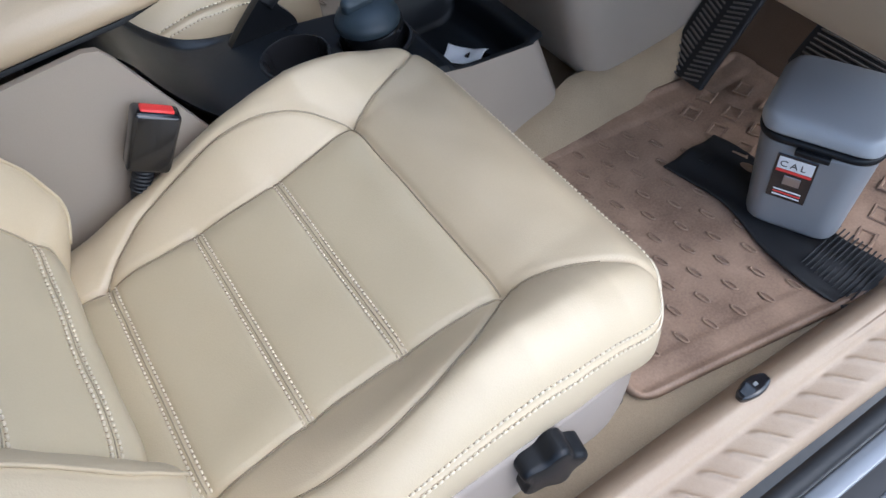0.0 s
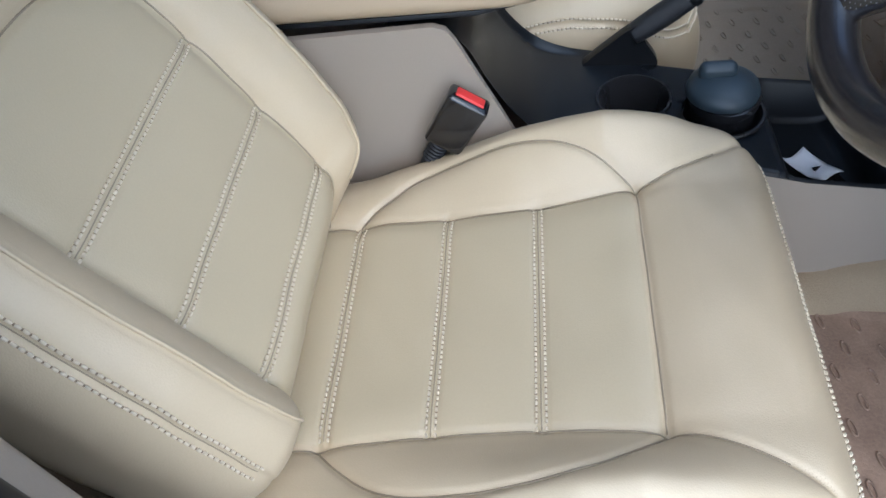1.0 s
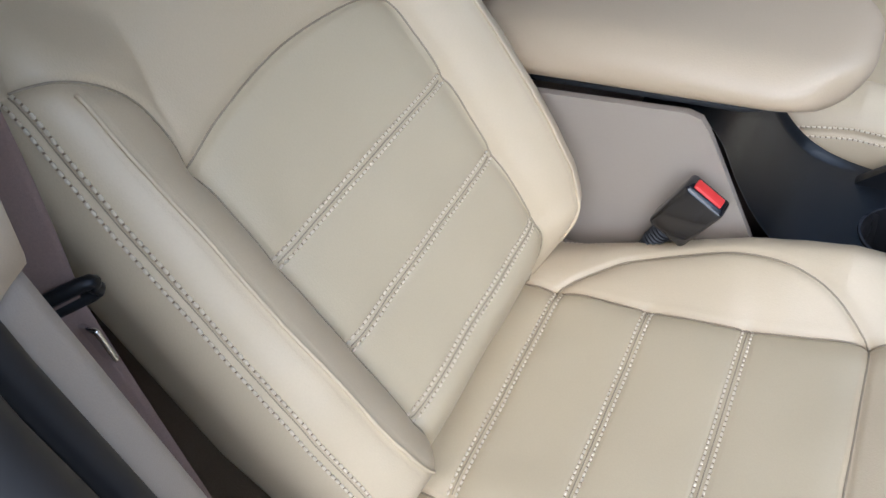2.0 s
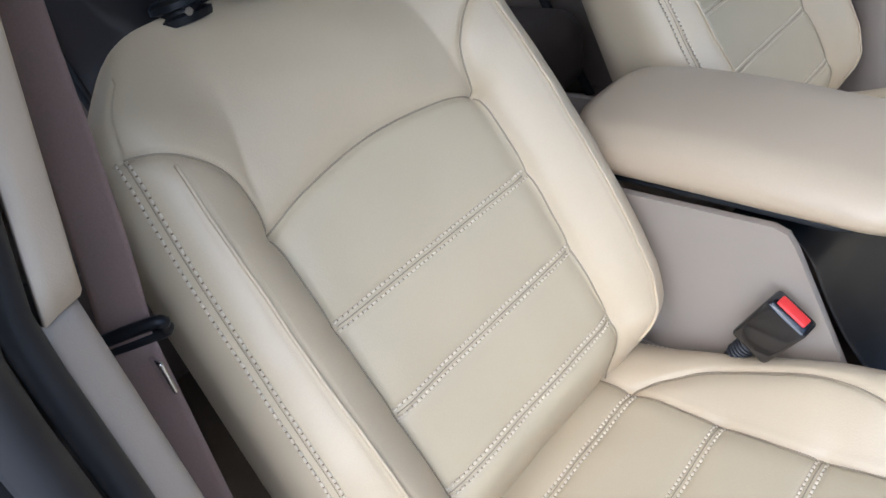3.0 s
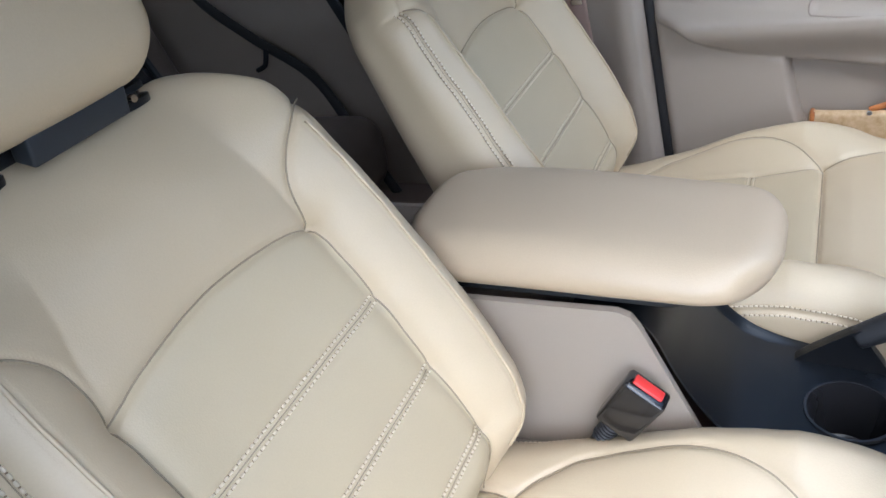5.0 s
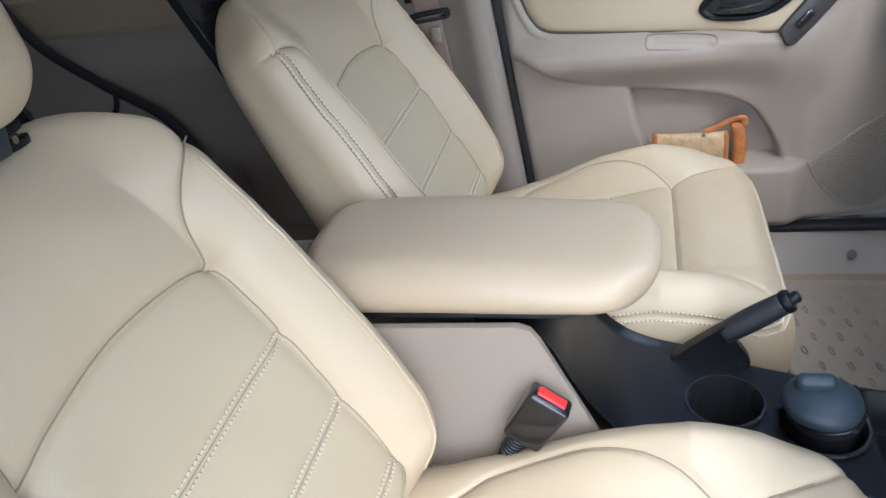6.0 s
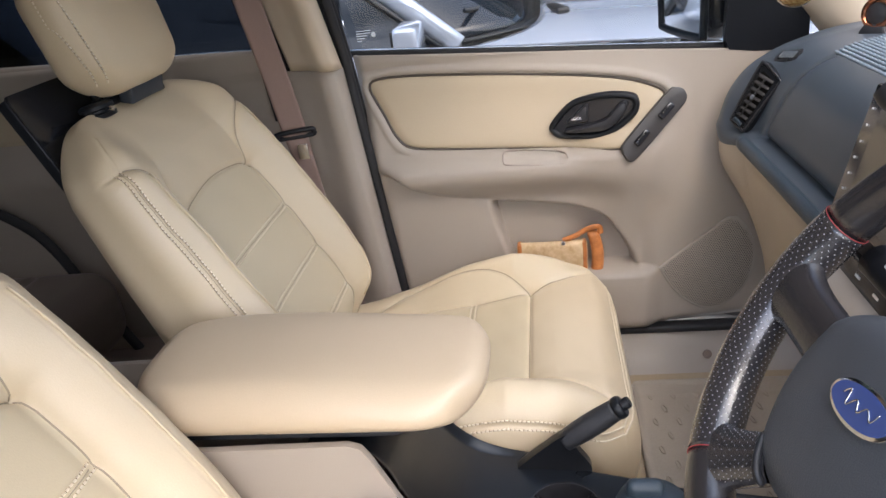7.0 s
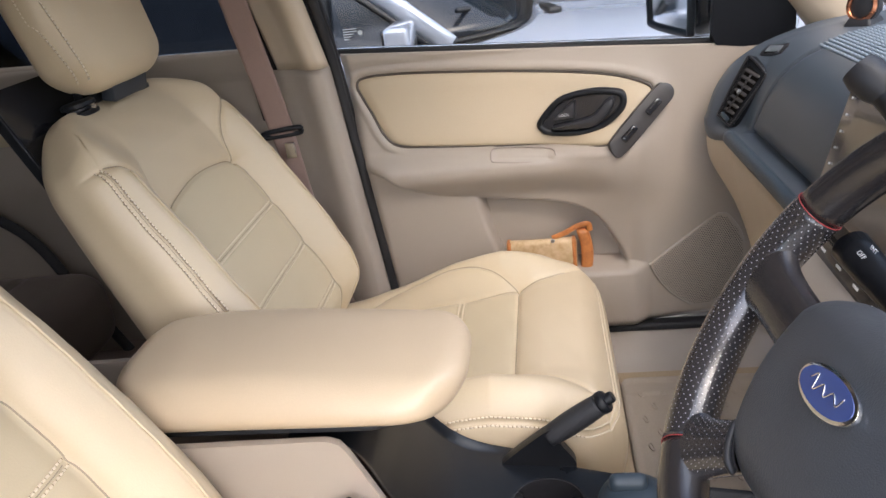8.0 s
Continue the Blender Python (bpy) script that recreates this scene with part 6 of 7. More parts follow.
    el = [(0.0345 * math.cos(g), 0.0145 * math.sin(g)) for g in np.linspace(0, 2 * math.pi, 49)[:-1]]
    bm0 = M @ pose(0.0, -0.020, 0.0125)
    bd = slab("badge", el, bm0, 0.003, CHROME, ob, "chrome-rimmed blue oval badge", r=0.001)
    slab("badge_face", [(a * 0.90, b * 0.82) for a, b in el], bm0 @ pose(0, 0, 0.0028), 0.0008, BLUE, bd, "blue enamel oval")
    bar("badge_mark", [bm0 @ Vector(q) for q in spline([(-0.019, 0.001, 0.0040), (-0.014, 0.006, 0.0040), (-0.011, -0.004, 0.0040), (-0.004, 0.003, 0.0040), (0.002, -0.003, 0.0040), (0.008, 0.003, 0.0040), (0.016, -0.002, 0.0040), (0.019, 0.005, 0.0040)], 6)], 0.0006, CHROME, bd, sides=6)
    for q in ((0.0, -0.078, 80), (0.004, -0.088, 100), (-0.010, -0.080, 20)):
        rounded("scuff", (0.008, 0.0012, 0.0004), M @ pose(q[0], q[1], 0.0088, 0, 0, q[2]), SCUFF, ob, r=0.0001, segs=1)
    lathe("column", [(0.045, -0.20), (0.050, -0.12), (0.046, -0.05), (0.03, -0.03)], C, BLACK_SOFT, ob, "black steering column shroud", axis=out)
    return ob


steering_wheel()


def shifter():
    ob = thing("gear_lever", (0.60, 0.07, 0.74), "black column gear lever with rounded knob", "gear lever")
    L = spline([(0.62, 0.05, 0.73), (0.615, 0.13, 0.80), (0.590, 0.175, 0.860), (0.575, 0.193, 0.881)], 8)
    bar("stalk", L, np.linspace(0.009, 0.011, len(L)), BLACK, ob, sides=14)
    t = L[-1] - L[-3]
    lathe("knob", [(0.010, -0.016), (0.0135, -0.008), (0.0145, 0.004), (0.0125, 0.012), (0.007, 0.0125), (0.0055, 0.010), (0.0, 0.010)], L[-1], BLACK_SOFT, ob, axis=t)
    return ob


def wiper_stalk():
    ob = thing("wiper_stalk", (0.58, 0.05, 0.70), "black wiper stalk with white markings", "stalk")
    a, b = np.array((0.60, 0.06, 0.715)), np.array((0.575, 0.195, 0.750))
    L = np.array([a + (b - a) * u for u in np.linspace(0, 1, 10)])
    bar("stalk", L, np.linspace(0.009, 0.015, 10), BLACK, ob, sides=16)
    d = Vector(b - a).normalized()
    o = Vector((-0.6, -0.3, 0.75))
    o = (o - d * o.dot(d)).normalized()
    w = o.cross(d)
    m = Matrix(((-d.x, -w.x, o.x, 0), (-d.y, -w.y, o.y, 0), (-d.z, -w.z, o.z, 0), (0, 0, 0, 1)))
    m.translation = Vector(b) - d * 0.02 + o * 0.0146
    words("OFF", 0.0052, m, WHITE, ob)
    words("INT", 0.0052, m @ pose(0.002, 0.009, -0.0022, 36, 0, 0), WHITE, ob)
    return ob


shifter()
wiper_stalk()


# ---- rear of the cabin ----
def rear_seat():
    ob = thing("rear_bench", (-0.85, MID, 0.15), "dark brown leather rear bench seat", "rear seat")
    p, f, d = lattice(0.27, 0.60, 0.085, 0.06, 0.012)
    y = p[:, 1]
    z = p[:, 2] + 0.02 * p[:, 0] + np.where(d[:, 2] > 0.3, -0.012 * bell(np.abs(y - 0.0), 0.2, 0.006) - 0.010 * bell(p[:, 0], 0.10, 0.006), 0)
    raw("bench_cushion", np.stack([-0.83 + p[:, 0], MID + y, 0.365 + z], 1), f, REAR_LEATHER, ob)
    p, f, d = lattice(0.065, 0.60, 0.30, 0.055, 0.012)
    x = p[:, 0] - 0.30 * (p[:, 2]) + np.where(d[:, 0] > 0.3, -0.010 * bell(np.abs(p[:, 1]), 0.2, 0.006) - 0.010 * bell(p[:, 2], 0.12, 0.006), 0)
    raw("bench_backrest", np.stack([-1.16 + x, MID + p[:, 1], 0.63 + p[:, 2]], 1), f, REAR_LEATHER, ob)
    return ob


rear_seat()


def rear_door(side):
    ob = tagged(new("rear_door_trim"), "taupe rear door trim with tan insert", "door", kind="structure")
    Y = (lambda y: y) if side > 0 else flip
    ob.location = (-0.7, Y(1.04), 0.3)

    def f(u, v):
        x = -1.45 + 1.28 * u
        z = 0.20 + (0.838 - 0.05 * (x + 0.5) * 0.3 - 0.20) * v
        y = 1.040 - 0.020 * bell(z, 0.60, 0.05) - 0.01 * bell(z, 0.83, 0.03) + 0.012 * ss(z, 0.685, 0.70) * (1 - ss(z, 0.775, 0.79))
        return np.stack([x, Y(y), z], 1)
    sheet("panel", np.linspace(0, 1, 60), np.linspace(0, 1, 70), f, TAUPE, ob, back=0.003)

    def g(u, v):
        x = -1.25 + 0.78 * u
        z = 0.688 + 0.095 * v
        e = np.minimum(np.minimum(u, 1 - u) * 0.78, np.minimum(v, 1 - v) * 0.095)
        return np.stack([x, Y(1.044 - 0.006 * ss(e, 0, 0.012)), z], 1)
    sheet("padded_insert", np.linspace(0, 1, 80), np.linspace(0, 1, 30), g, TAN, ob, "tan rear insert")
    seal = spline([(-0.60, Y(1.0), 0.18), (-0.68, Y(1.0), 0.34), (-0.76, Y(1.0), 0.50), (-0.90, Y(1.0), 0.60), (-1.02, Y(1.0), 0.70), (-1.08, Y(0.99), 0.85), (-1.05, Y(0.95), 1.0), (-0.95, Y(0.90), 1.2)], 8)
    bar("door_seal", seal, 0.011, SEAL, ob, "black rubber door seal", sides=10)

    def h(u, v):
        a = np.stack([np.interp(v, np.linspace(0, 1, len(seal)), seal[:, i]) for i in range(3)], 1)
        a[:, 0] -= u * 0.5
        a[:, 1] -= (0.03 * u) * (1 if side > 0 else -1)
        return a
    sheet("quarter_trim", np.linspace(0, 1, 12), np.linspace(0, 1, 40), h, TAUPE, ob, "taupe quarter trim")
    hook = spline([(-0.86, Y(0.985), 0.575), (-0.858, Y(0.975), 0.56), (-0.862, Y(0.968), 0.545), (-0.885, Y(0.968), 0.535)], 6)
    bar("coat_hook", hook, 0.006, BLACK, ob, "small black hook")
    return ob


rear_door(1)
rear_door(-1)
pane("window_2", [(-1.10, 1.070, 0.845), (-0.14, 1.070, 0.815), (-0.19, 0.93, 1.24), (-1.0, 0.93, 1.24)], GLASS_TINT, "tinted rear door window, shut")
pane("window_3", [(-0.14, flip(1.070), 0.815), (-1.10, flip(1.070), 0.845), (-1.0, flip(0.93), 1.24), (-0.19, flip(0.93), 1.24)], GLASS_DARK, "tinted rear door window, shut")


def frame_strip(name, pts, rad, material, label, sides=10):
    return tagged(bar(name, pts, rad, material, label=label, sides=sides), label, "trim", kind="structure")


frame_strip("belt_trim", [(-0.17, 1.052, 0.822), (-1.2, 1.052, 0.852)], 0.010, TAUPE, "taupe rear window ledge")
frame_strip("bright_trim", [(-0.15, 1.078, 0.824), (-1.2, 1.078, 0.856)], 0.005, CHROME, "bright strip along the rear window")

# ---- roof, pillars, windscreen and tail ----
tagged(sheet("ceiling", np.linspace(-1.55, 0.36, 20), np.linspace(flip(0.96), 0.96, 20),
             lambda u, v: np.stack([u, v, 1.275 - 0.06 * ((v - MID) / 0.6) ** 2 - 0.03 * np.clip(u, 0, 1)], 1), HEADLINER, back=0.02), "pale grey cloth headliner", "ceiling", kind="structure")
for side in (1, -1):
    Y = (lambda y: y) if side > 0 else flip
    frame_strip("roof_rail", [(-1.5, Y(0.945), 1.235), (-0.5, Y(0.945), 1.245), (0.34, Y(0.93), 1.225)], 0.028, CREAM, "cream trim along the roof edge")
    pts = spline([(0.34, Y(0.93), 1.225), (0.56, Y(0.985), 1.07), (0.74, Y(1.025), 0.93), (0.87, Y(1.05), 0.78)], 8)
    frame_strip("pillar_front", pts, 0.056, CREAM, "cream windscreen pillar trim", 14)
pane("windscreen", [(0.36, flip(0.90), 1.24), (1.14, flip(1.02), 0.78), (1.14, 1.02, 0.78), (0.36, 0.90, 1.24)], GLASS, "clear windscreen")
tagged(rounded("wall_rear", (0.03, 1.40, 0.70), pose(-1.56, MID, 0.50), TAUPE_DARK), "dark tailgate trim", "wall", kind="structure")
pane("window_4", [(-1.56, flip(0.93), 0.86), (-1.56, 0.93, 0.86), (-1.50, 0.90, 1.24), (-1.50, flip(0.90), 1.24)], GLASS_DARK, "tinted tailgate window")


def mirror_corner():
    ob = tagged(new("mirror_corner_trim"), "black triangular trim at the window's front corner", "trim", kind="structure")
    ob.location = (0.70, 1.05, 0.76)
    tri = [(0.645, 0.775), (0.655, 0.752), (0.70, 0.745), (0.79, 0.742), (0.785, 0.80), (0.775, 0.86), (0.74, 0.93), (0.70, 0.985), (0.66, 1.0), (0.645, 0.96)]
    m = Matrix(((1, 0, 0, 0), (0, -0.20, 1, 1.040 + 0.20 * 0.76), (0, 1, 0, 0), (0, 0, 0, 1)))
    slab("corner_cover", tri, m, 0.02, BLACK, ob, r=0.004)
    frame_strip("window_post", [(0.658, 1.062, 0.75), (0.650, 1.02, 0.98), (0.62, 0.98, 1.08)], 0.010, SEAL, "black window channel")
    return ob


mirror_corner()


def wing_mirror():
    c = Vector((0.657, 1.215, 0.826))
    ob = thing("wing_mirror", c, "black wing mirror with glass facing back", "wing mirror")
    p, f, d = lattice(0.045, 0.105, 0.075, 0.035, 0.008)
    turn = Matrix.Translation(c) @ pose(-0.015, 0, 0, 0, 0, 15) @ Matrix.Translation(-c)
    y, z = soft_corner(p[:, 1], p[:, 2], 0.105, 0.075, 0.05)
    keep = p[:, 0] * (1 - 0.3 * np.clip(np.hypot(y / 0.105, z / 0.075), 0, 1) ** 2)
    raw("housing", [turn @ Vector(q) for q in np.stack([c.x + keep, c.y + y, c.z + z], 1)], f, BLACK_GLOSS, ob, "gloss black housing")
    gl = spline([(-0.088, -0.055), (-0.088, 0.045), (-0.07, 0.06), (0.07, 0.06), (0.09, 0.04), (0.085, -0.045), (0.07, -0.06), (-0.07, -0.06)], 5, closed=True)
    m = Matrix(((0, 0, -1, c.x - 0.040), (1, 0, 0.18, c.y), (0, 1, 0, c.z), (0, 0, 0, 1)))
    slab("mirror_glass", gl, turn @ m, 0.004, MIRROR, ob, "mirror glass")
    bar("bezel", [turn @ m @ Vector((q[0] * 1.06, q[1] * 1.08, 0.003)) for q in gl], 0.008, BLACK, ob, "black rim round the glass", closed=True)
    bar("arm", [(0.70, 1.09, 0.775), (0.67, 1.15, 0.81)], 0.022, BLACK_GLOSS, ob)
    return ob


wing_mirror()


def ornament():
    ob = thing("hanging_ornament", (0.60, 0.62, 1.0), "clear globe with gold flakes hanging from the mirror", "ornament")
    # hangs from the rear-view mirror above the dashboard
    c = Vector((0.609, 0.550, 0.916))
    lathe("globe", [(0.024 * math.sin(g), -0.024 * math.cos(g)) for g in np.linspace(0.0, math.pi, 20)], c, GOLD, ob, "gold-flecked globe", sides=28)
    bar("cord", [c + Vector((0, 0, 0.022)), Vector((0.57, 0.42, 1.16))], 0.0012, RED_THREAD, ob, sides=6)
    return ob


ornament()


def rear_view_mirror():
    ob = thing("rear_view_mirror", (0.45, MID, 1.18), "black interior mirror on the windscreen", "mirror")
    rounded("housing", (0.03, 0.24, 0.065), pose(0.47, MID, 1.15, 0, 12, 0), BLACK, ob, r=0.012)
    rounded("mirror_glass", (0.003, 0.225, 0.054), pose(0.4545, MID, 1.1535, 0, 12, 0), MIRROR, ob, r=0.001)
    bar("stem", [(0.48, MID, 1.17), (0.52, MID, 1.165)], 0.008, BLACK, ob)
    return ob


rear_view_mirror()

# sills along the rear doors
block("sill_rear", (-1.55, 0.955, 0.09), (-0.14, 1.06, 0.215), TAUPE_DARK, "dark taupe sill under the rear door", r=0.01, category="sill")
block("sill_rear", (-1.55, flip(1.06), 0.09), (-0.14, flip(0.955), 0.215), TAUPE_DARK, "dark taupe sill under the rear door", r=0.01, category="sill")

# lower body side beneath the passenger door
tagged(sheet("sill_far", np.linspace(-0.15, 1.05, 60), np.linspace(0, 1, 24),
             lambda u, v: np.stack([u, 0.925 + 0.078 * v + 0.012 * np.sin(v * 3) - 0.02 * np.exp(-((u - 0.49) / 0.05) ** 2) * bell(v, 0.6, 0.35), 0.146 + 0.050 * v], 1), TAUPE), "taupe sill trim under the passenger door", "sill", kind="structure")
# black strip added as the shadow in the gap below the door
tagged(rounded("sill_gap_shade", (1.20, 0.030, 0.016), pose(0.45, 1.012, 0.203), SEAL, r=0.006), "black strip standing in for the shaded gap under the passenger door", "seal", kind="structure")
tagged(lathe("trim_screw", [(0.009, 0), (0.009, 0.002), (0.006, 0.0025), (0.005, 0.001), (0.0, 0.001)], (0.616, 0.952, 0.172), TAUPE_DARK, axis=(0, -1, 0.3), sides=16), "small taupe trim screw in a round dimple", "screw")


# ---- outside ----
ground = tagged(rounded("ground", (400, 400, 0.2), pose(0, 0, -0.48), ASPHALT), "pale dusty concrete yard", "ground", kind="structure")


def parked_car():
    """A silver estate car parked alongside, nose the same way."""
    y0 = 1.95
    ob = thing("parked_car", (0.6, y0 + 0.85, -0.38), "silver car with dark windows parked alongside", "car")
    W = 1.70
    ym = y0 + W / 2

    def cowl_x(v):
        return 0.06 + 0.25 * (1 - np.abs(v) ** 14)

    def hood(u, v):
        x0 = cowl_x(v) + 0.02
        x = x0 + (1.50 - 0.12 * v ** 4 - x0) * u
        y = ym + v * W / 2 * (1 - 0.05 * u ** 3)
        z = 0.720 - 0.08 * u ** 1.6 - 0.045 * np.abs(v) ** 5 - 0.06 * np.clip(u - 0.85, 0, 1) / 0.15 + 0.006 * bell(np.abs(v), 0.62, 0.05) - 0.03 * np.abs(v) ** 2 - 0.12 * ss(v, -0.5, 1.0) * ss(u, 0.0, 0.12)
        return np.stack([x, y, z], 1)
    sheet("hood", np.linspace(0, 1, 50), np.sin(np.linspace(-math.pi / 2, math.pi / 2, 90)), hood, CAR_SILVER, ob, "silver bonnet", back=0.01)

    def side(u, v):
        x = -3.0 + 4.65 * u
        z = -0.18 + (np.interp(x, [-3, 0.1, 0.25, 1.65], [0.67, 0.650, 0.636, 0.53]) + 0.18) * v
        y = y0 - 0.02 * np.sin(v * math.pi) + 0.10 * ss(u, 0.93, 1.0)
        return np.stack([x, y, z], 1)
    sheet("body_side", np.linspace(0, 1, 60), np.linspace(0, 1, 20), side, CAR_SILVER, ob, "silver body side", back=0.01)
    def screen(u, v):
        x = cowl_x(v) - 0.02 - (0.80 - 0.05 * v ** 2) * u
        y = ym + v * (0.79 - 0.23 * u)
        z = 0.705 - 0.040 * np.abs(v) ** 4 * (1 - u) + 0.475 * u
        return np.stack([x, y, z], 1)
    sheet("windscreen", np.linspace(0, 1, 20), np.sin(np.linspace(-math.pi / 2, math.pi / 2, 60)), screen, CAR_GLASS, ob, "dark windscreen", back=-0.005)
    bar("front_post", [(0.075, y0 + 0.03, 0.648), (-0.12, y0 + 0.10, 0.80), (-0.66, y0 + 0.26, 1.17)], 0.036, CAR_SILVER, ob, "silver screen pillar", sides=14, squash=0.7)
    bar("post_seal", [(0.03, y0 + 0.01, 0.645), (-0.17, y0 + 0.08, 0.79), (-0.70, y0 + 0.24, 1.15)], 0.010, BLACK, ob, "black pillar seal", sides=8)
    bar("roof_edge", [(-0.66, y0 + 0.26, 1.17), (-1.5, y0 + 0.24, 1.23), (-2.8, y0 + 0.26, 1.20)], 0.05, CAR_SILVER, ob, sides=12)
    V = [(0.02, y0 + 0.04, 0.65), (-0.68, y0 + 0.22, 1.14), (-2.7, y0 + 0.24, 1.15), (-2.9, y0 + 0.03, 0.66)]
    raw("side_window", V + [(a, b + 0.01, c) for a, b, c in V], [(0, 1, 2, 3), (7, 6, 5, 4), (0, 4, 5, 1), (1, 5, 6, 2), (2, 6, 7, 3), (3, 7, 4, 0)], CAR_GLASS, ob, "dark side window", smooth=False)
    for x in (-0.32, -1.2):
        bar("window_post", [(x, y0 + 0.03, 0.64), (x - 0.10 * (x < -1), y0 + 0.2, 1.13)], 0.025, BLACK, ob, sides=8)

    def roof(u, v):
        x = -0.66 - 2.2 * u
        return np.stack([x, ym + v * 0.6, 1.20 + 0.06 * (1 - v ** 2) * np.sin(np.clip(u * 3 + 0.3, 0, 1.57))], 1)
    sheet("roof", np.linspace(0, 1, 14), np.linspace(-1, 1, 14), roof, CAR_SILVER, ob, back=0.02)
    mr = rounded("door_mirror", (0.075, 0.17, 0.115), pose(-0.055, y0 - 0.10, 0.690), CAR_SILVER, ob, "silver door mirror", r=0.016)
    rounded("mirror_face", (0.012, 0.15, 0.10), pose(-0.090, y0 - 0.105, 0.690), BLACK_GLOSS, mr, r=0.004)
    for k, y in enumerate((ym - 0.35, ym + 0.25)):
        bar("wiper", [(0.30, y + 0.3, 0.700), (0.26, y, 0.705), (0.10, y - 0.42, 0.745)], 0.008, BLACK, ob, sides=8)

    def cowl(u, v):
        x = cowl_x(v) - 0.06 + 0.10 * u
        return np.stack([x, ym + v * 0.79, 0.702 - 0.045 * np.abs(v) ** 4 + 0.005 * np.sin(u * 20)], 1)
    sheet("cowl", np.linspace(0, 1, 14), np.linspace(-1, 1, 20), cowl, BLACK, ob, "black cowl panel", back=0.01)
    rounded("bonnet_scoop", (0.045, 0.20, 0.020), pose(0.375, 2.24, 0.700, 0, 0, 16), BLACK, ob, r=0.008)
    for x in (1.0, -2.1):
        w = lathe("wheel", [(0.0, -0.09), (0.29, -0.09), (0.33, -0.05), (0.33, 0.05), (0.29, 0.09), (0.0, 0.09)], (x, y0 + 0.12, -0.05), SEAL, ob, "black tyre", axis=(0, 1, 0))
        lathe("rim", [(0.0, 0.0), (0.18, 0.01), (0.2, 0.0)], (x, y0 + 0.025, -0.05), STEEL, w, axis=(0, -1, 0))
    return ob


parked_car()


def lattice_truss(y, z, x0, x1, h, label):
    """A steel lattice girder of an open carport roof."""
    ob = thing("roof_truss", (x0, y, z), label, "truss", "carport trusses")
    bar("top_chord", [(x0, y, z + h), (x1, y, z + h)], 0.035, TRUSS, ob, sides=6)
    bar("bottom_chord", [(x0, y, z), (x1, y, z)], 0.035, TRUSS, ob, sides=6)
    n = int((x1 - x0) / (h * 1.4))
    for k in range(n):
        a, b = x0 + (x1 - x0) * k / n, x0 + (x1 - x0) * (k + 1) / n
        bar("web", [(a, y, z), (b, y, z + h)], 0.025, TRUSS, ob, sides=6)
    for x in (x0, x1):
        bar("column", [(x, y, -0.38), (x, y, z + h)], 0.05, TRUSS, ob, sides=8)
    return ob


for ty, tz in ((-2.4, 3.0), (-3.4, 3.8), (-4.8, 4.6), (4.6, 2.55)):
    lattice_truss(ty, tz, -7.0, 5.0, 0.55, "pale grey steel lattice truss of a carport")


def carport_roof():
    """Green sheets over the far half of the yard, as the car windows mirror them."""
    def f(u, v):
        return np.stack([u, v, 3.25 + 0.10 * (v - 4.6) + 0.02 * np.sin(u * 25)], 1)
    return tagged(sheet("carport_roof", np.linspace(-7, 5, 400), np.linspace(3.2, 9.2, 6), f, GREEN_SHEET, back=0.005), "green corrugated carport roof", "roof", kind="structure")


carport_roof()


def far_side():
    """Wall across the yard with a steel gate, both coloured near black for shade."""
    wall = tagged(rounded("backdrop", (18, 0.2, 4.2), pose(-1.0, 9.3, 1.6), WALL_SHADED), "grey wall at the yard's far side, its shade put into the colour", "wall", kind="structure")
    ob = thing("steel_gate", (1.0, 9.1, -0.38), "grey-green steel gate with upright bars, its shade put into the colour", "gate")
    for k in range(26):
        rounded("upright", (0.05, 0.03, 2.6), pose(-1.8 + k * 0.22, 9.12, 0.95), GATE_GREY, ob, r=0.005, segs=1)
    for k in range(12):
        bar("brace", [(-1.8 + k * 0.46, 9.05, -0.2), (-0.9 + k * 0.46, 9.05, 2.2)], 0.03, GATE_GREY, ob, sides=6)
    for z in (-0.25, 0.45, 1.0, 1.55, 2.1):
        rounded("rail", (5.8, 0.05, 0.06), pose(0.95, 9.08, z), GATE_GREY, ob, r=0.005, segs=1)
    return wall


far_side()


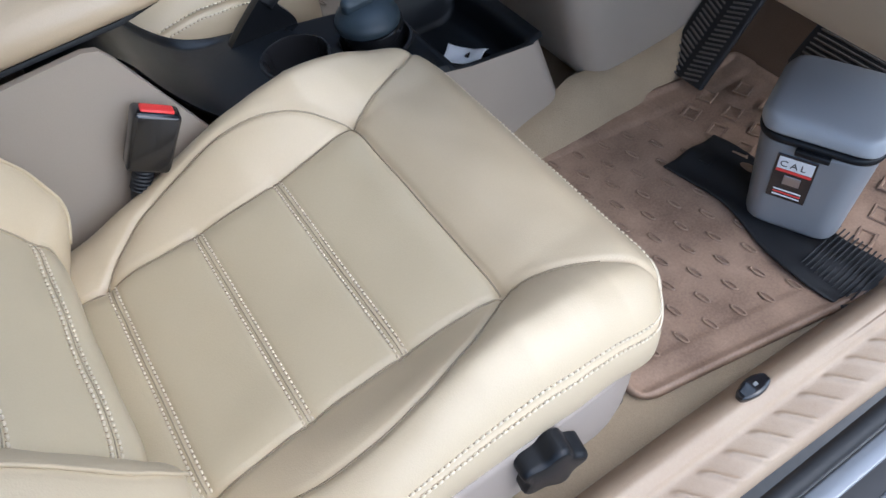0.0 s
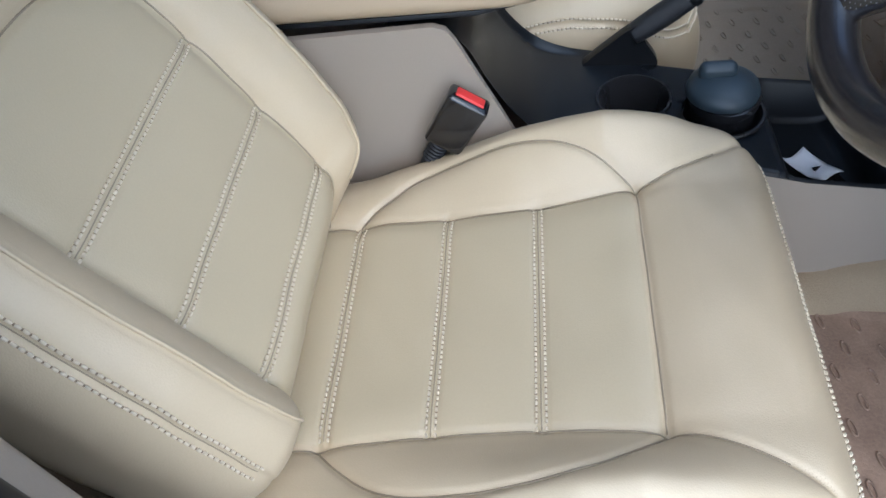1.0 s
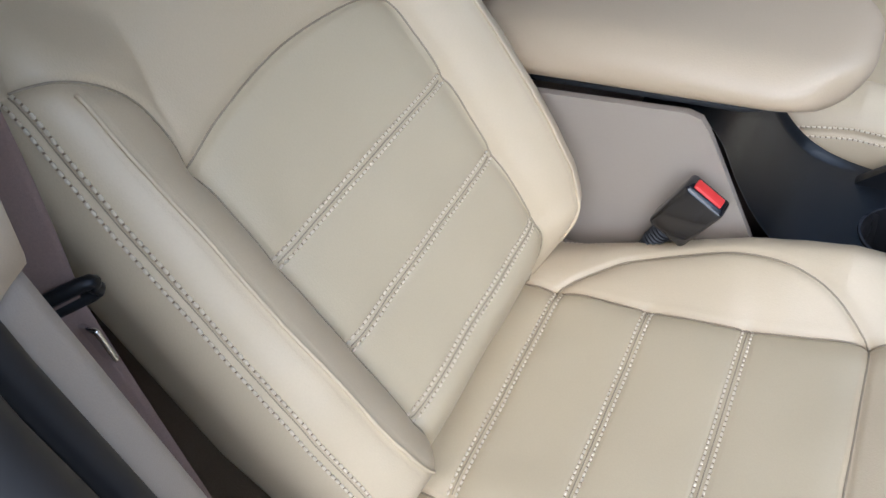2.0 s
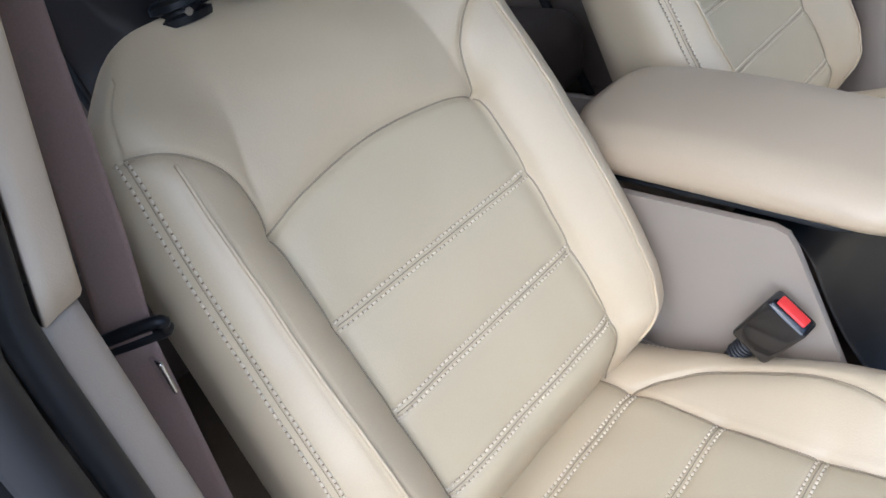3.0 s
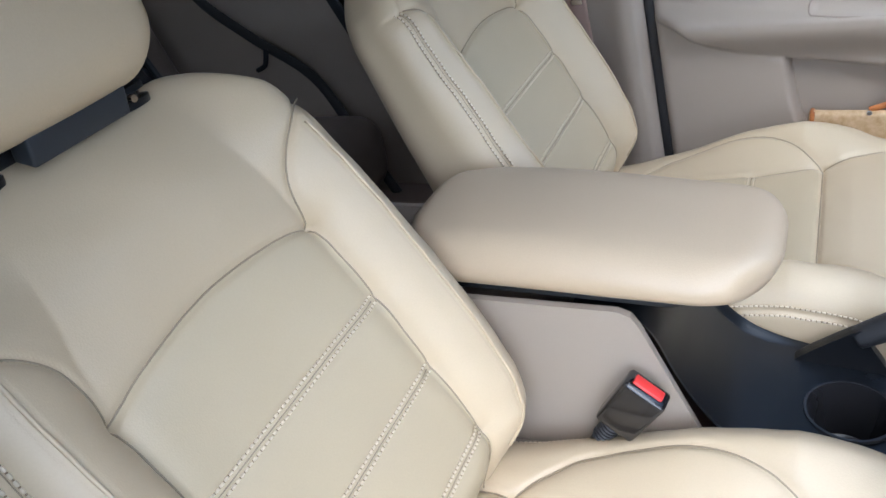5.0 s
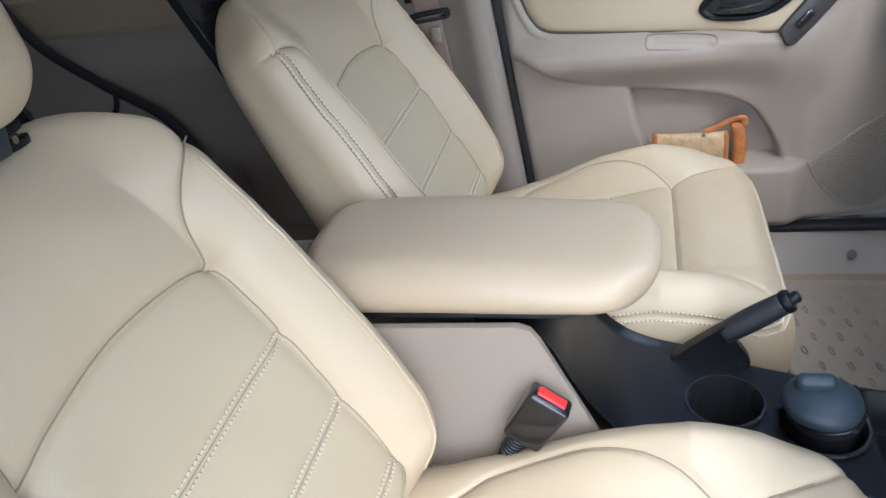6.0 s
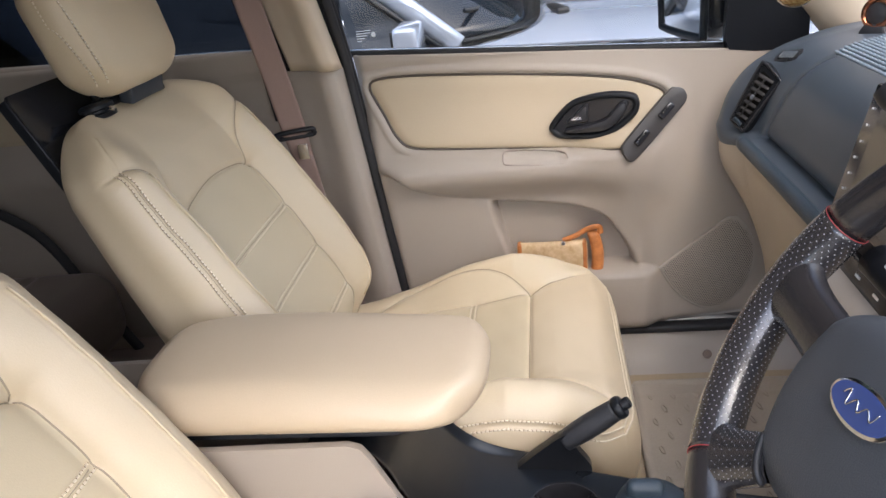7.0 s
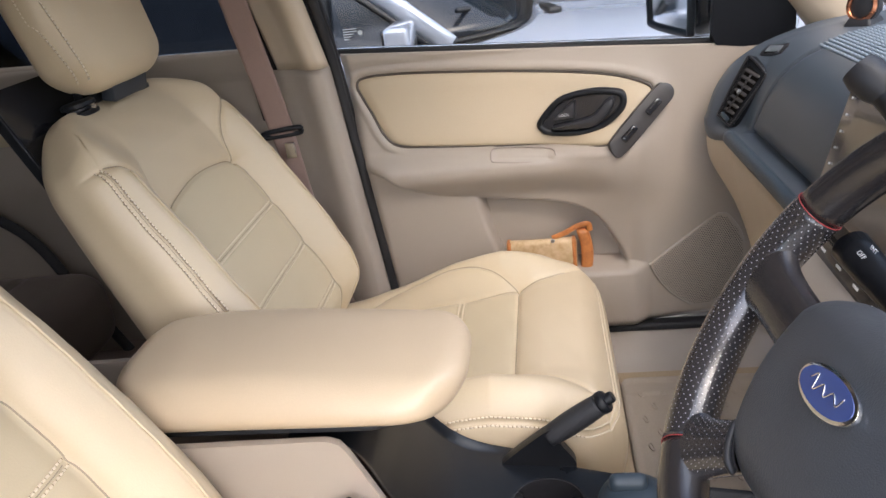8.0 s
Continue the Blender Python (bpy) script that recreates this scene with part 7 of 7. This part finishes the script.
def motorcycle():
    o = Vector((0.62, 5.2, -0.38))
    ob = thing("motorcycle", o, "dark motorcycle with red tank parked beyond the silver car", "motorcycle", "parked motorcycles")
    for x in (-0.62, 0.62):
        w = bar("tyre", [o + Vector((x + 0.27 * math.cos(g), 0, 0.30 + 0.27 * math.sin(g))) for g in np.linspace(0, 2 * math.pi, 33)[:-1]], 0.05, SEAL, ob, closed=True, sides=10)
        for k in range(6):
            g = k * math.pi / 3
            bar("spoke", [o + Vector((x, 0, 0.30)), o + Vector((x + 0.25 * math.cos(g), 0, 0.30 + 0.25 * math.sin(g)))], 0.008, STEEL, w, sides=6)
    p, f, d = lattice(0.22, 0.10, 0.10, 0.08, 0.03)
    raw("tank", p + np.array(o + Vector((0.15, 0, 0.78))), f, RED, ob, "red fuel tank")
    p, f, d = lattice(0.30, 0.11, 0.05, 0.045, 0.03)
    raw("saddle", p + np.array(o + Vector((-0.32, 0, 0.78))), f, BLACK_SOFT, ob, "black saddle")
    p, f, d = lattice(0.18, 0.12, 0.16, 0.06, 0.04)
    raw("engine", p + np.array(o + Vector((0.02, 0, 0.42))), f, STEEL, ob, "grey engine")
    for s in (-0.08, 0.08):
        bar("fork", [o + Vector((0.62, s, 0.30)), o + Vector((0.42, s, 0.95))], 0.022, CHROME, ob, sides=8)
    bar("handlebar", [o + Vector((0.36, -0.36, 1.0)), o + Vector((0.42, 0, 0.96)), o + Vector((0.36, 0.36, 1.0))], 0.014, BLACK, ob, sides=8)
    lathe("headlamp", [(0.0, 0.0), (0.07, 0.02), (0.08, 0.06), (0.05, 0.10), (0.0, 0.11)], o + Vector((0.55, 0, 0.86)), CHROME, ob, axis=(-1, 0, 0.1))
    bar("frame_tube", [o + Vector((0.45, 0, 0.80)), o + Vector((0.1, 0, 0.30)), o + Vector((-0.62, 0, 0.30))], 0.025, BLACK, ob, sides=8)
    bar("exhaust", [o + Vector((0.1, -0.12, 0.3)), o + Vector((-0.7, -0.14, 0.36))], 0.035, CHROME, ob, sides=10)
    return ob


bike = motorcycle()
copy_thing(bike, Matrix.Translation((2.25, 5.35, -0.38)))
